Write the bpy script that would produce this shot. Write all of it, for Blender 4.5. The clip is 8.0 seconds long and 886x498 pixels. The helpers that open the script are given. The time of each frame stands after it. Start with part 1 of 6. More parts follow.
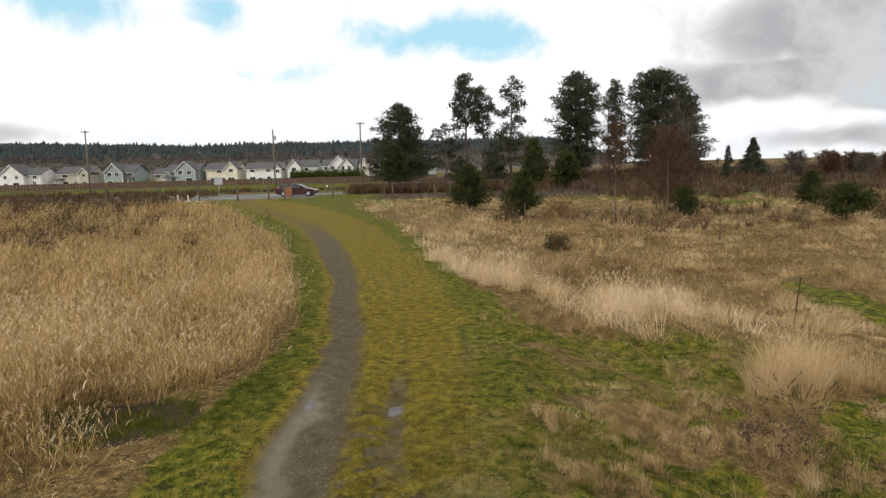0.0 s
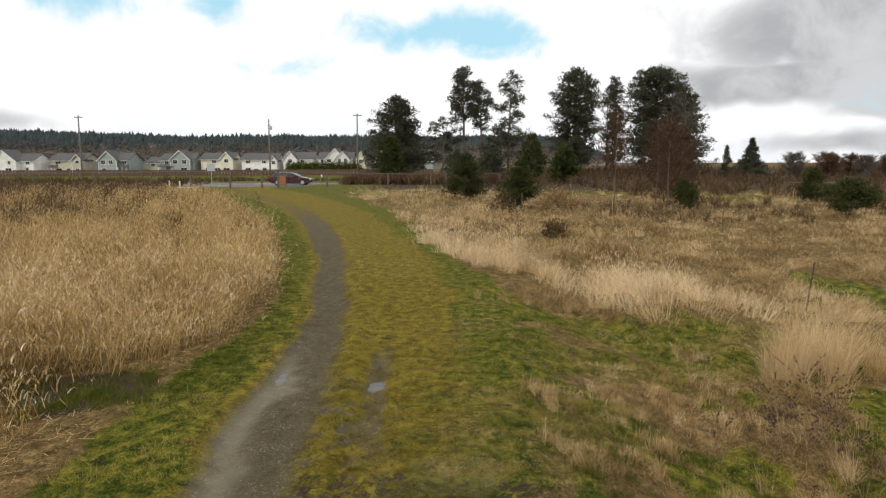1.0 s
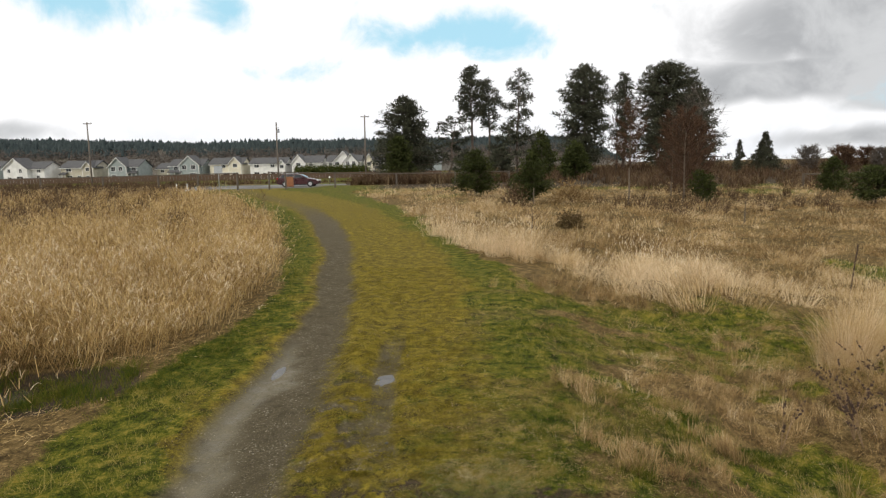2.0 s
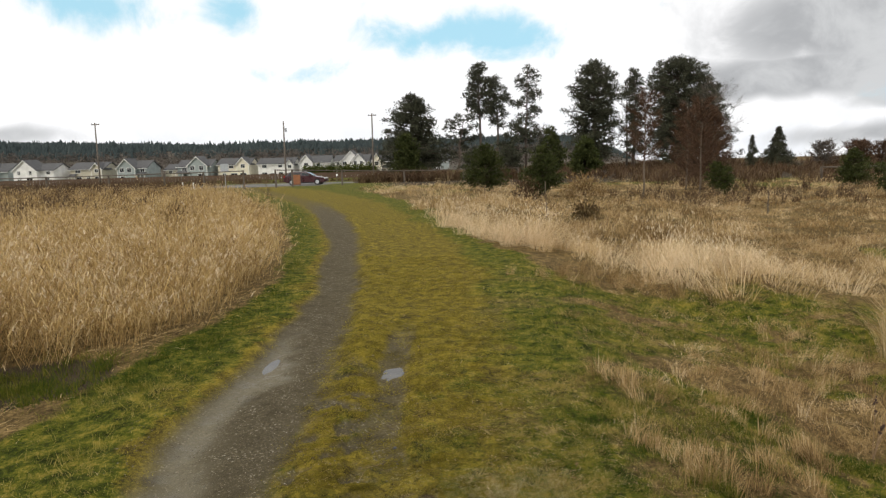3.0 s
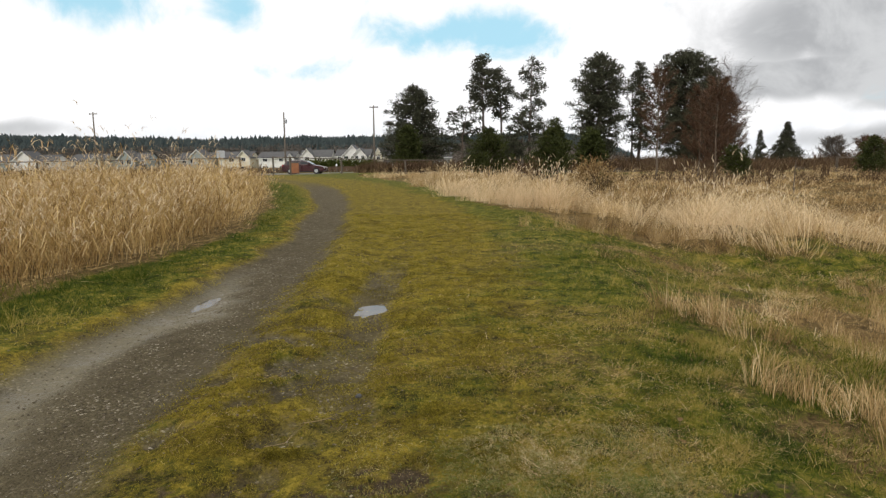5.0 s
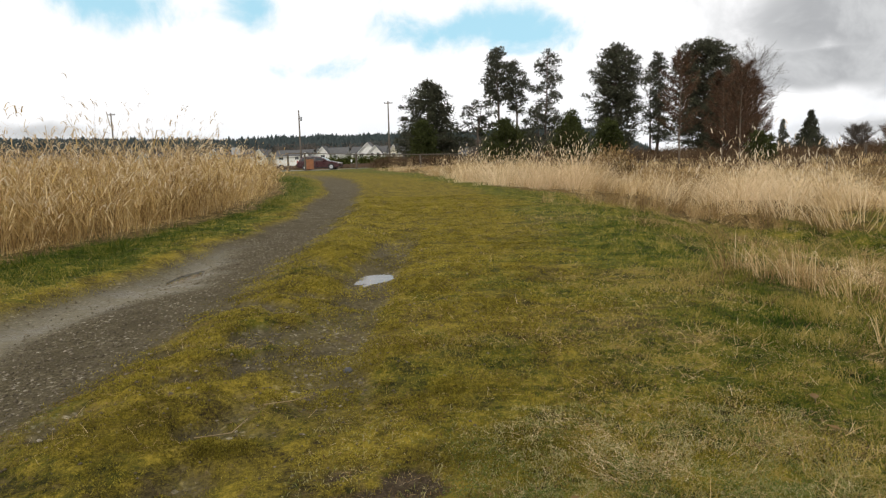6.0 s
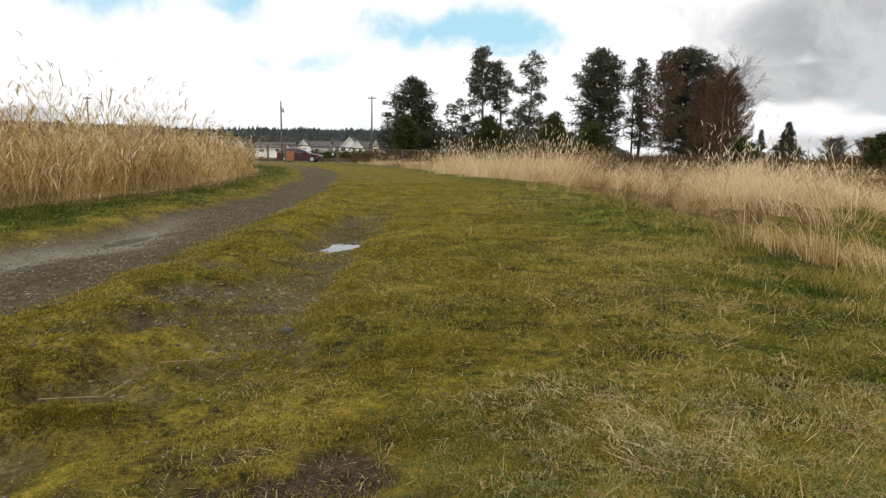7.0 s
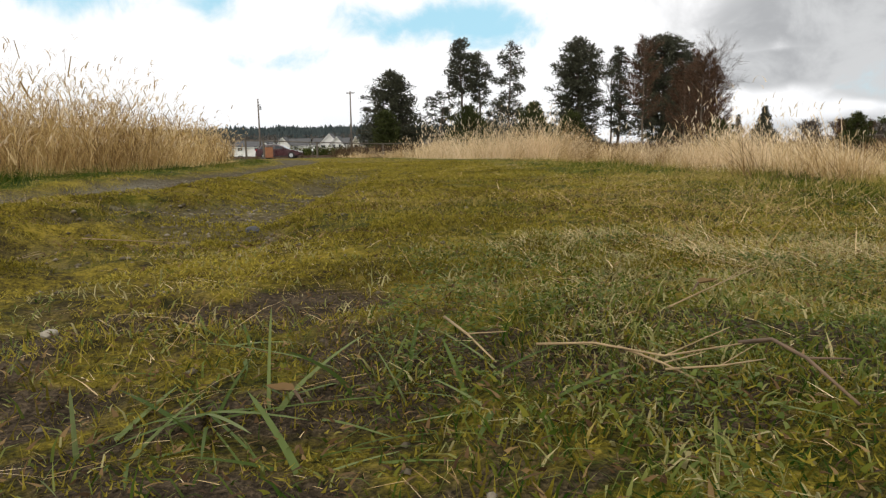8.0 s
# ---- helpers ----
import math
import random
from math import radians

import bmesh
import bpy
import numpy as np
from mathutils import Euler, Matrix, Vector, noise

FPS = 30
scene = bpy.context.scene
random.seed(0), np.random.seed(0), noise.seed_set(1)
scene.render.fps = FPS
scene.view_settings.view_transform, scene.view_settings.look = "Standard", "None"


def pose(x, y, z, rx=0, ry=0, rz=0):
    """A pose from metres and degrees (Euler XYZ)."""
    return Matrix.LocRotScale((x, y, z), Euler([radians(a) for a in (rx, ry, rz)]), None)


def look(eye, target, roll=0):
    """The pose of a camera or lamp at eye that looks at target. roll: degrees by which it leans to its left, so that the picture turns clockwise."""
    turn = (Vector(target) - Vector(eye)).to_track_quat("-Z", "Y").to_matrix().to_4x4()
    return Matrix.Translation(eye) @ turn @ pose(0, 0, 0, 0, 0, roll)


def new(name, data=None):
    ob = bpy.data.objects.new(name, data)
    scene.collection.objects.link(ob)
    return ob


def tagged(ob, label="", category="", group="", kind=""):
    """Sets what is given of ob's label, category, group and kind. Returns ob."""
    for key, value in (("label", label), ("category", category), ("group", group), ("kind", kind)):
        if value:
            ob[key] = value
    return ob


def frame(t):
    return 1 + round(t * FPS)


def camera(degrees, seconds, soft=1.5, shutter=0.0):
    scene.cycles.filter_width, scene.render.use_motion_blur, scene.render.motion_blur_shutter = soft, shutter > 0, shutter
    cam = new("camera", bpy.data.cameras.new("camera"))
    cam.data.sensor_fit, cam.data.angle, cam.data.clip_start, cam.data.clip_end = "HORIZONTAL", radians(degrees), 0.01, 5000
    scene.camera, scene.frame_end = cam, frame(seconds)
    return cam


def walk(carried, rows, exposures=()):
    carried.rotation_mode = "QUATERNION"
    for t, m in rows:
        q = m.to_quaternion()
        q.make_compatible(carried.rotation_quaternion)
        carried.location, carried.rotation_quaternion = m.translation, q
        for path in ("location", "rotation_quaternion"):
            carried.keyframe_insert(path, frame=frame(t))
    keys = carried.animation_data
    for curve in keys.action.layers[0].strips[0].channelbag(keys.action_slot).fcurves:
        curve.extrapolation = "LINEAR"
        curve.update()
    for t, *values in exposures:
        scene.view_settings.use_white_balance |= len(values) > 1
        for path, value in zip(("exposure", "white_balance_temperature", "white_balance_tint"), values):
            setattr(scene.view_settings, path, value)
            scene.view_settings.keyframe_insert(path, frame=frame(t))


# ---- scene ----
cam = camera(72.5, 8.0, 1.3)
PATH = [
    (0, (0.092, -0.075, 3.091), (0.091, 1.907, 2.818), -1.4),
    (0.5, (0.109, 0.276, 2.826), (0.104, 2.256, 2.547), -1.7),
    (1, (0.148, 0.679, 2.528), (0.162, 2.659, 2.245), -0.1),
    (2.5, (0.043, 1.865, 1.954), (0.009, 3.846, 1.682), -1.6),
    (3, (0.004, 2.28, 1.759), (-0.04, 4.26, 1.485), -1.5),
    (3.5, (-0.027, 2.684, 1.509), (-0.085, 4.666, 1.245), -0.7),
    (4, (-0.038, 3.066, 1.264), (-0.102, 5.043, 0.968), -0.9),
    (4.5, (-0.028, 3.399, 1.048), (-0.061, 5.379, 0.77), -0.5),
    (6, (-0.058, 4.316, 0.548), (-0.161, 6.293, 0.26), -1.8),
    (6.5, (-0.055, 4.489, 0.471), (-0.161, 6.465, 0.176), -0.5),
    (7, (-0.052, 4.641, 0.35), (-0.087, 6.619, 0.058), 0.4),
    (7.5, (-0.066, 4.756, 0.206), (-0.085, 6.733, -0.092), -0.1),
    (8, (-0.082, 4.825, 0.106), (-0.063, 6.801, -0.204), -1.2),
]
walk(cam, [(t, look(eye, target, roll)) for t, eye, target, roll in PATH])

# ---- world and sun ----
SUN_EL, SUN_AZ = 38.0, 215.0        # degrees; azimuth from +y towards +x


class Nodes:
    """A short way to write node trees."""

    def __init__(self, tree):
        self.t = tree
        tree.nodes.clear()

    def put(self, value, socket):
        if isinstance(value, bpy.types.NodeSocket):
            self.t.links.new(value, socket)
        elif value is not None:
            socket.default_value = value

    def node(self, kind):
        return self.t.nodes.new(kind)

    def math(self, op, a, b=None, c=None, clamp=False):
        n = self.node("ShaderNodeMath")
        n.operation, n.use_clamp = op, clamp
        for i, v in enumerate((a, b, c)):
            self.put(v, n.inputs[i])
        return n.outputs[0]

    def vec(self, op, a, b=None):
        n = self.node("ShaderNodeVectorMath")
        n.operation = op
        self.put(a, n.inputs[0])
        if b is not None:
            self.put(b, n.inputs[1])
        return n.outputs["Value"] if op in ("LENGTH", "DOT_PRODUCT", "DISTANCE") else n.outputs[0]

    def noise(self, vector, scale, detail=4.0, rough=0.55, distortion=0.0):
        n = self.node("ShaderNodeTexNoise")
        self.put(vector, n.inputs["Vector"])
        for k, v in (("Scale", scale), ("Detail", detail), ("Roughness", rough), ("Distortion", distortion)):
            n.inputs[k].default_value = v
        return n.outputs[0]

    def colours(self, vector, scale):
        n = self.node("ShaderNodeTexNoise")
        self.put(vector, n.inputs["Vector"])
        n.inputs["Scale"].default_value, n.inputs["Detail"].default_value = scale, 3.0
        return n.outputs["Color"]

    def cells(self, vector, scale, feature="F1", output="Distance"):
        n = self.node("ShaderNodeTexVoronoi")
        n.feature = feature
        self.put(vector, n.inputs["Vector"])
        n.inputs["Scale"].default_value = scale
        return n.outputs[output]

    def span(self, value, a, b, c=0.0, d=1.0, smooth=True):
        n = self.node("ShaderNodeMapRange")
        n.interpolation_type = "SMOOTHSTEP" if smooth else "LINEAR"
        for i, v in enumerate((value, a, b, c, d)):
            self.put(v, n.inputs[i])
        return n.outputs[0]

    def mix(self, f, a, b):
        n = self.node("ShaderNodeMix")
        n.data_type = "RGBA"
        self.put(f, n.inputs[0])
        for v, i in ((a, 6), (b, 7)):
            self.put((*v, 1) if isinstance(v, tuple) else v, n.inputs[i])
        return n.outputs[2]

    def ramp(self, f, *stops):
        n = self.node("ShaderNodeValToRGB")
        self.put(f, n.inputs[0])
        e = n.color_ramp.elements
        while len(e) < len(stops):
            e.new(0.5)
        for s, (p, c) in zip(e, stops):
            s.position, s.color = p, (*c, 1)
        return n.outputs[0]


def sky():
    world = bpy.data.worlds.new("World")
    scene.world = world
    world.use_nodes = True
    n = Nodes(world.node_tree)
    air = n.node("ShaderNodeTexSky")
    air.sky_type, air.sun_disc, air.sun_elevation, air.sun_rotation = "NISHITA", False, radians(SUN_EL), radians(SUN_AZ)
    way = n.node("ShaderNodeTexCoord").outputs["Generated"]
    sep = n.node("ShaderNodeSeparateXYZ")
    n.put(way, sep.inputs[0])
    up = n.math("MAXIMUM", sep.outputs[2], 0.0)
    # a cloud deck seen in perspective
    flat = n.node("ShaderNodeCombineXYZ")
    depth = n.math("ADD", up, 0.12)
    n.put(n.math("DIVIDE", sep.outputs[0], depth), flat.inputs[0])
    n.put(n.math("DIVIDE", sep.outputs[1], depth), flat.inputs[1])
    deck = n.noise(flat.outputs[0], 1.15, 7, 0.58, 0.3)
    wisps = n.noise(way, 9.0, 6, 0.6, 0.4)
    bend = n.vec("SCALE", n.vec("SUBTRACT", n.colours(way, 5.0), (0.5, 0.5, 0.5)))
    bend.node.inputs["Scale"].default_value = 0.07
    warped = n.vec("ADD", way, bend)

    def spot(centre, size):
        d = n.vec("SUBTRACT", warped, centre)
        d = n.vec("DIVIDE", d, size)
        return n.math("SUBTRACT", 1.0, n.vec("LENGTH", d), clamp=True)

    blue = None
    for centre, size, gain in BLUE_GAPS:
        s = n.math("MULTIPLY", spot(centre, size), gain)
        blue = s if blue is None else n.math("MAXIMUM", blue, s)
    clear = n.span(n.math("ADD", n.math("MULTIPLY", blue, 0.9), n.math("MULTIPLY", n.math("SUBTRACT", wisps, 0.5), 1.7)), 0.2, 0.75)
    clear = n.math("MAXIMUM", clear, n.math("MULTIPLY", n.span(deck, 0.36, 0.27), n.span(up, 0.3, 0.5)))
    grey = None
    for centre, size, gain in GREY_CLOUDS:
        s = n.math("MULTIPLY", spot(centre, size), gain)
        grey = s if grey is None else n.math("MAXIMUM", grey, s)
    grey = n.span(n.math("ADD", grey, n.math("MULTIPLY", n.math("SUBTRACT", wisps, 0.5), 1.1)), 0.16, 0.68)
    haze = n.math("MULTIPLY", n.span(up, 0.11, 0.02), n.span(n.noise(way, 7.0, 5, 0.6), 0.42, 0.62))
    white = n.mix(n.math("MULTIPLY", haze, 0.35), (1.08, 1.08, 1.09), (0.62, 0.68, 0.76))
    cloud = n.mix(grey, white, n.mix(n.span(wisps, 0.35, 0.62), (0.46, 0.47, 0.485), (0.66, 0.67, 0.68)))
    blue_sky = n.vec("SCALE", air.outputs[0])
    blue_sky.node.inputs["Scale"].default_value = SKY_STRENGTH
    blue_sky = n.mix(0.8, blue_sky, (0.50, 0.86, 1.02))
    back = n.node("ShaderNodeBackground")
    n.put(n.mix(clear, cloud, blue_sky), back.inputs[0])
    back.inputs[1].default_value = CLOUD_STRENGTH
    out = n.node("ShaderNodeOutputWorld")
    n.put(back.outputs[0], out.inputs[0])
    sun = new("sun", bpy.data.lights.new("sun", "SUN"))
    sun.data.energy, sun.data.angle, sun.data.color = SUN_POWER, radians(10), (1, 0.93, 0.80)
    a, e = radians(SUN_AZ), radians(SUN_EL)
    sun.matrix_world = look((60 * math.sin(a) * math.cos(e), 60 * math.cos(a) * math.cos(e), 60 * math.sin(e)), (0, 0, 0))


SKY_STRENGTH, CLOUD_STRENGTH, SUN_POWER = 0.1, 1.0, 1.7
BLUE_GAPS = [
    ((0.035, 0.978, 0.205), (0.22, 0.5, 0.056), 1.0),
    ((-0.25, 0.957, 0.142), (0.09, 0.4, 0.034), 0.7),
    ((-0.50, 0.836, 0.225), (0.15, 0.4, 0.05), 0.85),
    ((-0.31, 0.92, 0.23), (0.09, 0.4, 0.05), 0.75),
]
GREY_CLOUDS = [
    ((0.55, 0.82, 0.185), (0.30, 0.5, 0.10), 1.25),
    ((0.47, 0.87, 0.115), (0.26, 0.5, 0.055), 1.2),
    ((0.60, 0.80, 0.075), (0.10, 0.4, 0.03), 1.2),
    ((0.60, 0.80, 0.02), (0.28, 0.5, 0.03), 0.9),
    ((-0.58, 0.82, 0.055), (0.10, 0.4, 0.025), 0.7),
]
sky()

# ---- plan: lines on the ground as (y, x) ----
GRAVEL_LEFT = ((0, -1.6), (4, -1.75), (5.3, -1.84), (6.3, -1.98), (7.7, -1.92), (8.8, -1.95), (10.7, -2.06), (13.9, -2.6), (16.2, -2.9), (25.3, -5.35), (33.2, -8.0), (49, -15.5), (62, -22))
GRAVEL_RIGHT = ((0, -0.85), (4, -0.95), (5.3, -1.07), (6.2, -1.12), (9, -1.28), (11.4, -1.56), (15, -2.15), (18, -2.6), (25, -4.2), (33, -6.6), (48.3, -13.3), (62, -19.6))
MOSS_RIGHT = ((0, 0.1), (5.2, 0.0), (6.9, 0.08), (9, 0.12), (12.2, 0.06), (15.9, -0.4), (24.6, -2.0), (35.8, -4.9), (50.7, -10.7), (62, -17))
REED_EDGE = ((0, -3.1), (5.5, -3.33), (7, -3.36), (8.2, -3.3), (9.2, -3.02), (11.6, -3.15), (16.4, -4.15), (23.7, -6.4), (33, -10.3), (49, -17.2), (62, -24))
FIELD_EDGE = ((0, 1.0), (5.3, 1.0), (7, 1.15), (10, 1.5), (12, 1.6), (15, 0.8), (18, -0.05), (22, -0.5), (31.8, -2.4), (45.8, -6.2), (62, -14))
RUT = ((4.3, -0.2), (5.2, -0.3), (5.9, -0.47), (6.8, -0.55), (7.3, -0.61), (8.7, -0.6), (10.5, -0.75))


def line(points, y):
    return np.interp(y, [p[0] for p in points], [p[1] for p in points])


def soft(v, a, b):
    t = np.clip((np.asarray(v, float) - a) / (b - a), 0, 1)
    return t * t * (3 - 2 * t)


def hash2(i, j, seed):
    h = np.sin(i * 127.1 + j * 311.7 + seed * 74.7) * 43758.5453
    return h - np.floor(h)


def vnoise(x, y, scale, seed=0):
    """Value noise between 0 and 1; scale: metres."""
    x, y = np.asarray(x, float) / scale, np.asarray(y, float) / scale
    i, j = np.floor(x), np.floor(y)
    u, v = soft(x - i, 0, 1), soft(y - j, 0, 1)
    a, b, c, d = hash2(i, j, seed), hash2(i + 1, j, seed), hash2(i, j + 1, seed), hash2(i + 1, j + 1, seed)
    return (a * (1 - u) + b * u) * (1 - v) + (c * (1 - u) + d * u) * v


def fbm(x, y, scale, seed=0, octaves=4):
    total, gain, norm = 0.0, 1.0, 0.0
    for k in range(octaves):
        total, norm = total + gain * vnoise(x, y, scale / 2 ** k, seed + k * 13), norm + gain
        gain *= 0.55
    return total / norm


def bog(x, y):
    """Distance from the boggy hollow, 1 at its shore."""
    return np.hypot((x + 4.2) / 1.15, (y - 7.35) / 0.8)


def mats(x, y):
    """Where flattened straw lies on the field's hummocks."""
    return soft(0.45 * fbm(x, y, 0.9, 57, 3) + 0.55 * fbm(x, y, 0.34, 59, 3), 0.45, 0.56) * (1 - 0.5 * soft(-(x + 2.6 * (fbm(x, y, 1.1, 58, 2) - 0.5)), -2.5, -1.7) * soft(-y, -11, -9))


def zones(x, y):
    """Shares of gravel, moss, green grass, mud and wet at places of the plan."""
    x, y = np.asarray(x, float), np.asarray(y, float)
    w = (fbm(x, y, 0.5, 3) - 0.5) * 0.55
    gl, gr, mr = line(GRAVEL_LEFT, y), line(GRAVEL_RIGHT, y), line(MOSS_RIGHT, y)
    re, fe = line(REED_EDGE, y), line(FIELD_EDGE, y)
    gravel = soft(x + w * 0.4, gl - 0.16, gl + 0.16) * soft(-(x + w * 0.5), -gr - 0.3, -gr + 0.22)
    rut = soft(0.2 - np.abs(x + w * 0.35 - line(RUT, y)), 0, 0.12) * soft(y, 5.3, 5.9) * soft(-y, -9.6, -8.2)
    rut = rut * (0.42 + 0.36 * fbm(x, y, 0.26, 9))
    gravel = np.maximum(gravel, rut)
    spill = soft(gr + 0.85 - x, 0, 0.6) * soft(x, gr - 0.1, gr + 0.1) * soft(-y, -8.5, -6.5)
    gravel = np.maximum(gravel, 0.95 * spill * soft(fbm(x, y, 0.2, 23), 0.38, 0.6))
    patch = soft(fbm(x, y, 0.7, 21), 0.36, 0.62)
    drift = (fbm(x, y, 1.7, 25) - 0.55) * 1.0
    moss = soft(x + w, gl - 0.35, gl) * soft(-(x + w * 1.3 + drift), -mr - 0.85, -mr + 0.45) * (0.72 + 0.28 * soft(fbm(x, y, 0.8, 27), 0.34, 0.56)) * (0.3 + 0.7 * np.maximum(soft(y, 5.12, 5.4), soft(-y, -4.9, -4.4)))
    moss = moss * (1 - 0.45 * soft(-fbm(x, y, 0.24, 28), -0.56, -0.38) * soft(-y, -10, -7))
    moss = np.maximum(moss, 0.58 * patch * soft(x, gl - 1.1, gl - 0.1) * soft(-x, -mr - 1.0, -mr))
    green = soft(x + w, re + 0.05, re + 0.5) * soft(-(x + w * 2), -fe - 0.5, -fe + 0.15)
    green = green * (1 - 0.45 * soft(fbm(x, y, 0.42, 33), 0.47, 0.62) * soft(x, -0.6, 0.1) * soft(-y, -16, -11))
    lush = soft(fbm(x, y, 0.9, 31), 0.38, 0.68) * soft(x, 1.0, 1.6) * soft(-x, -7.6, -5.5) * soft(y, 7.2, 9.2) * soft(-y, -12.4, -10.8)
    lush = np.maximum(lush, 0.95 * (1 - mats(x, y)) * soft(x, 0.9, 1.5) * soft(-y, -13, -10) * soft(-x, -8, -6))
    lush = np.maximum(lush, soft(1.0 - np.hypot((x - 10.3) / 1.0, (y - 15) / 3.2), 0, 0.4))
    lush = np.maximum(lush, soft(fbm(x, y, 4.0, 35), 0.45, 0.6) * soft(y, 17, 24) * soft(-y, -62, -50) * soft(-x, -2.5, 0.5) * soft(x, fe - 1, fe + 0.5))
    lush = np.maximum(lush, soft(1.0 - np.hypot((x - 23.5) / 4.5, (y - 47) / 4.5), 0, 0.35))
    green = np.maximum(green, lush)
    green = np.maximum(green, soft(y, 112, 125) * soft(-x, -5, 5))
    far = soft(y, 50, 58) * soft(-y, -92, -80) * soft(-np.abs(x + 8), -60, -30)
    green = np.maximum(green, far * soft(fbm(x, y, 9, 37), 0.3, 0.6))
    mud = soft(1.0 - np.hypot((x + 0.24) / 0.2, (y - 5.27) / 0.12), -0.1, 0.6) * soft(fbm(x, y, 0.09, 41), 0.38, 0.62)
    mud = np.maximum(mud, soft(y, 84, 87) * soft(-y, -121, -116) * soft(-x, 0, 14) * (0.55 + 0.45 * fbm(x, y, 5, 45)))
    mud = np.maximum(mud, 0.85 * soft(y, 52, 62) * soft(x, -12, -4) * soft(-y, -260, -230))
    mud = np.maximum(mud, soft(1.15 - bog(x, y), 0, 0.35))
    mud = np.maximum(mud, 0.55 * soft(0.17 - np.abs(x + w * 0.5 - line(RUT, y)), 0, 0.14) * soft(y, 5.4, 6.2) * soft(-y, -8.4, -7.4) * soft(fbm(x, y, 0.2, 47), 0.32, 0.5))
    mud = np.maximum(mud, 0.5 * soft(fbm(x, y, 0.35, 43), 0.54, 0.72) * soft(x, gr - 0.1, gr + 0.2) * soft(-x, -mr - 0.1, -mr + 0.3) * soft(-y, -9, -6) * soft(y, 3, 5))
    wet = gravel * soft(0.34 - np.abs(x - gl - 0.12 - w), 0, 0.3) * soft(y, 4.0, 5.4) * soft(-y, -9.2, -8)
    return gravel, moss, green, np.clip(mud, 0, 1), np.clip(wet, 0, 1)


def height(x, y):
    """The ground's height."""
    x, y = np.asarray(x, float), np.asarray(y, float)
    gravel, moss, green, mud, wet = zones(x, y)
    close = soft(-y, -30, -18)
    dip = 0.26 * soft(x, 1.2, 5.0) * (1 - close) + close * (0.42 * soft(x, 0.9, 3.4) * (1 - 0.5 * soft(y, 10, 12.5) * soft(-x, -7, -4.5)) + 0.2 * soft(x, 4.5, 9))
    z = -dip * soft(-y, -75, -45) - 0.12 * soft(line(REED_EDGE, y) - x, -0.2, 1.3) * soft(-y, -26, -14)
    z = z - 1.2 * soft(y, 84, 125) * soft(-x, -25, -5)
    field = soft(x, line(FIELD_EDGE, y) + 0.3, line(FIELD_EDGE, y) + 1.6) * soft(-y, -50, -30)
    z = z + 0.34 * field * (fbm(x, y, 0.9, 57, 3) - 0.5)
    near = soft(-y, -40, -20)
    z = z + (0.03 * (fbm(x, y, 1.1, 51) - 0.5) + 0.02 * (fbm(x, y, 0.22, 53, 3) - 0.5) * (1 - 0.6 * gravel)) * near
    z = z + 0.014 * (fbm(x, y, 0.06, 55, 3) - 0.5) * (1 - 0.6 * gravel) * soft(-y, -8, -6)
    tufted = np.clip(green * (1 - moss) + field, 0, 1) * (1 - gravel) * soft(-y, -16, -11) * np.maximum(soft(y, 5.6, 6.4), soft(np.abs(x), 0.9, 1.6))
    z = z + 0.06 * tufted * (fbm(x, y, 0.30, 56, 2) - 0.5)
    z = z + 0.03 * np.exp(-((x - line(GRAVEL_RIGHT, y) - 0.26) / 0.2) ** 2) * soft(y, 5.15, 5.7) * near
    z = z - 0.052 * gravel * near - 0.012 * mud
    z = z - 0.03 * np.exp(-((x + 0.6) / 0.2) ** 2 - ((y - 7.44) / 0.28) ** 2)
    z = z - 0.022 * np.exp(-((x - line(GRAVEL_LEFT, y) - 0.16) / 0.2) ** 2) * soft(y, 4.5, 5.5) * soft(-y, -8.8, -8)
    z = z - 0.025 * np.exp(-((x + 1.8) / 0.12) ** 2 - ((y - 7.8) / 0.32) ** 2)
    z = z - 0.10 * np.exp(-((x + 4.25) / 0.95) ** 2 - ((y - 7.35) / 0.6) ** 2)
    return z

# ---- materials ----
def material(name):
    m = bpy.data.materials.new(name)
    m.use_nodes = True
    n = Nodes(m.node_tree)
    shader = n.node("ShaderNodeBsdfPrincipled")
    out = n.node("ShaderNodeOutputMaterial")
    n.put(shader.outputs[0], out.inputs[0])
    return m, n, shader, out


def bump(n, shader, value, depth, strength=1.0):
    b = n.node("ShaderNodeBump")
    b.inputs["Distance"].default_value, b.inputs["Strength"].default_value = depth, strength
    n.put(value, b.inputs["Height"])
    n.put(b.outputs[0], shader.inputs["Normal"])


def places(n):
    return n.node("ShaderNodeTexCoord").outputs["Object"]


def plain(name, dark, light, scale=6.0, rough=0.7, relief=0.0, metal=0.0, fine=60.0):
    """A surface that varies between two colours at two scales."""
    m, n, shader, _ = material(name)
    p = places(n)
    f = n.math("ADD", n.math("MULTIPLY", n.noise(p, scale, 5), 0.65), n.math("MULTIPLY", n.noise(p, fine, 3), 0.35))
    n.put(n.ramp(f, (0.32, dark), (0.68, light)), shader.inputs["Base Color"])
    n.put(n.span(f, 0.3, 0.7, rough - 0.1, min(rough + 0.1, 1.0)), shader.inputs["Roughness"])
    shader.inputs["Metallic"].default_value = metal
    if relief:
        bump(n, shader, f, relief)
    return m


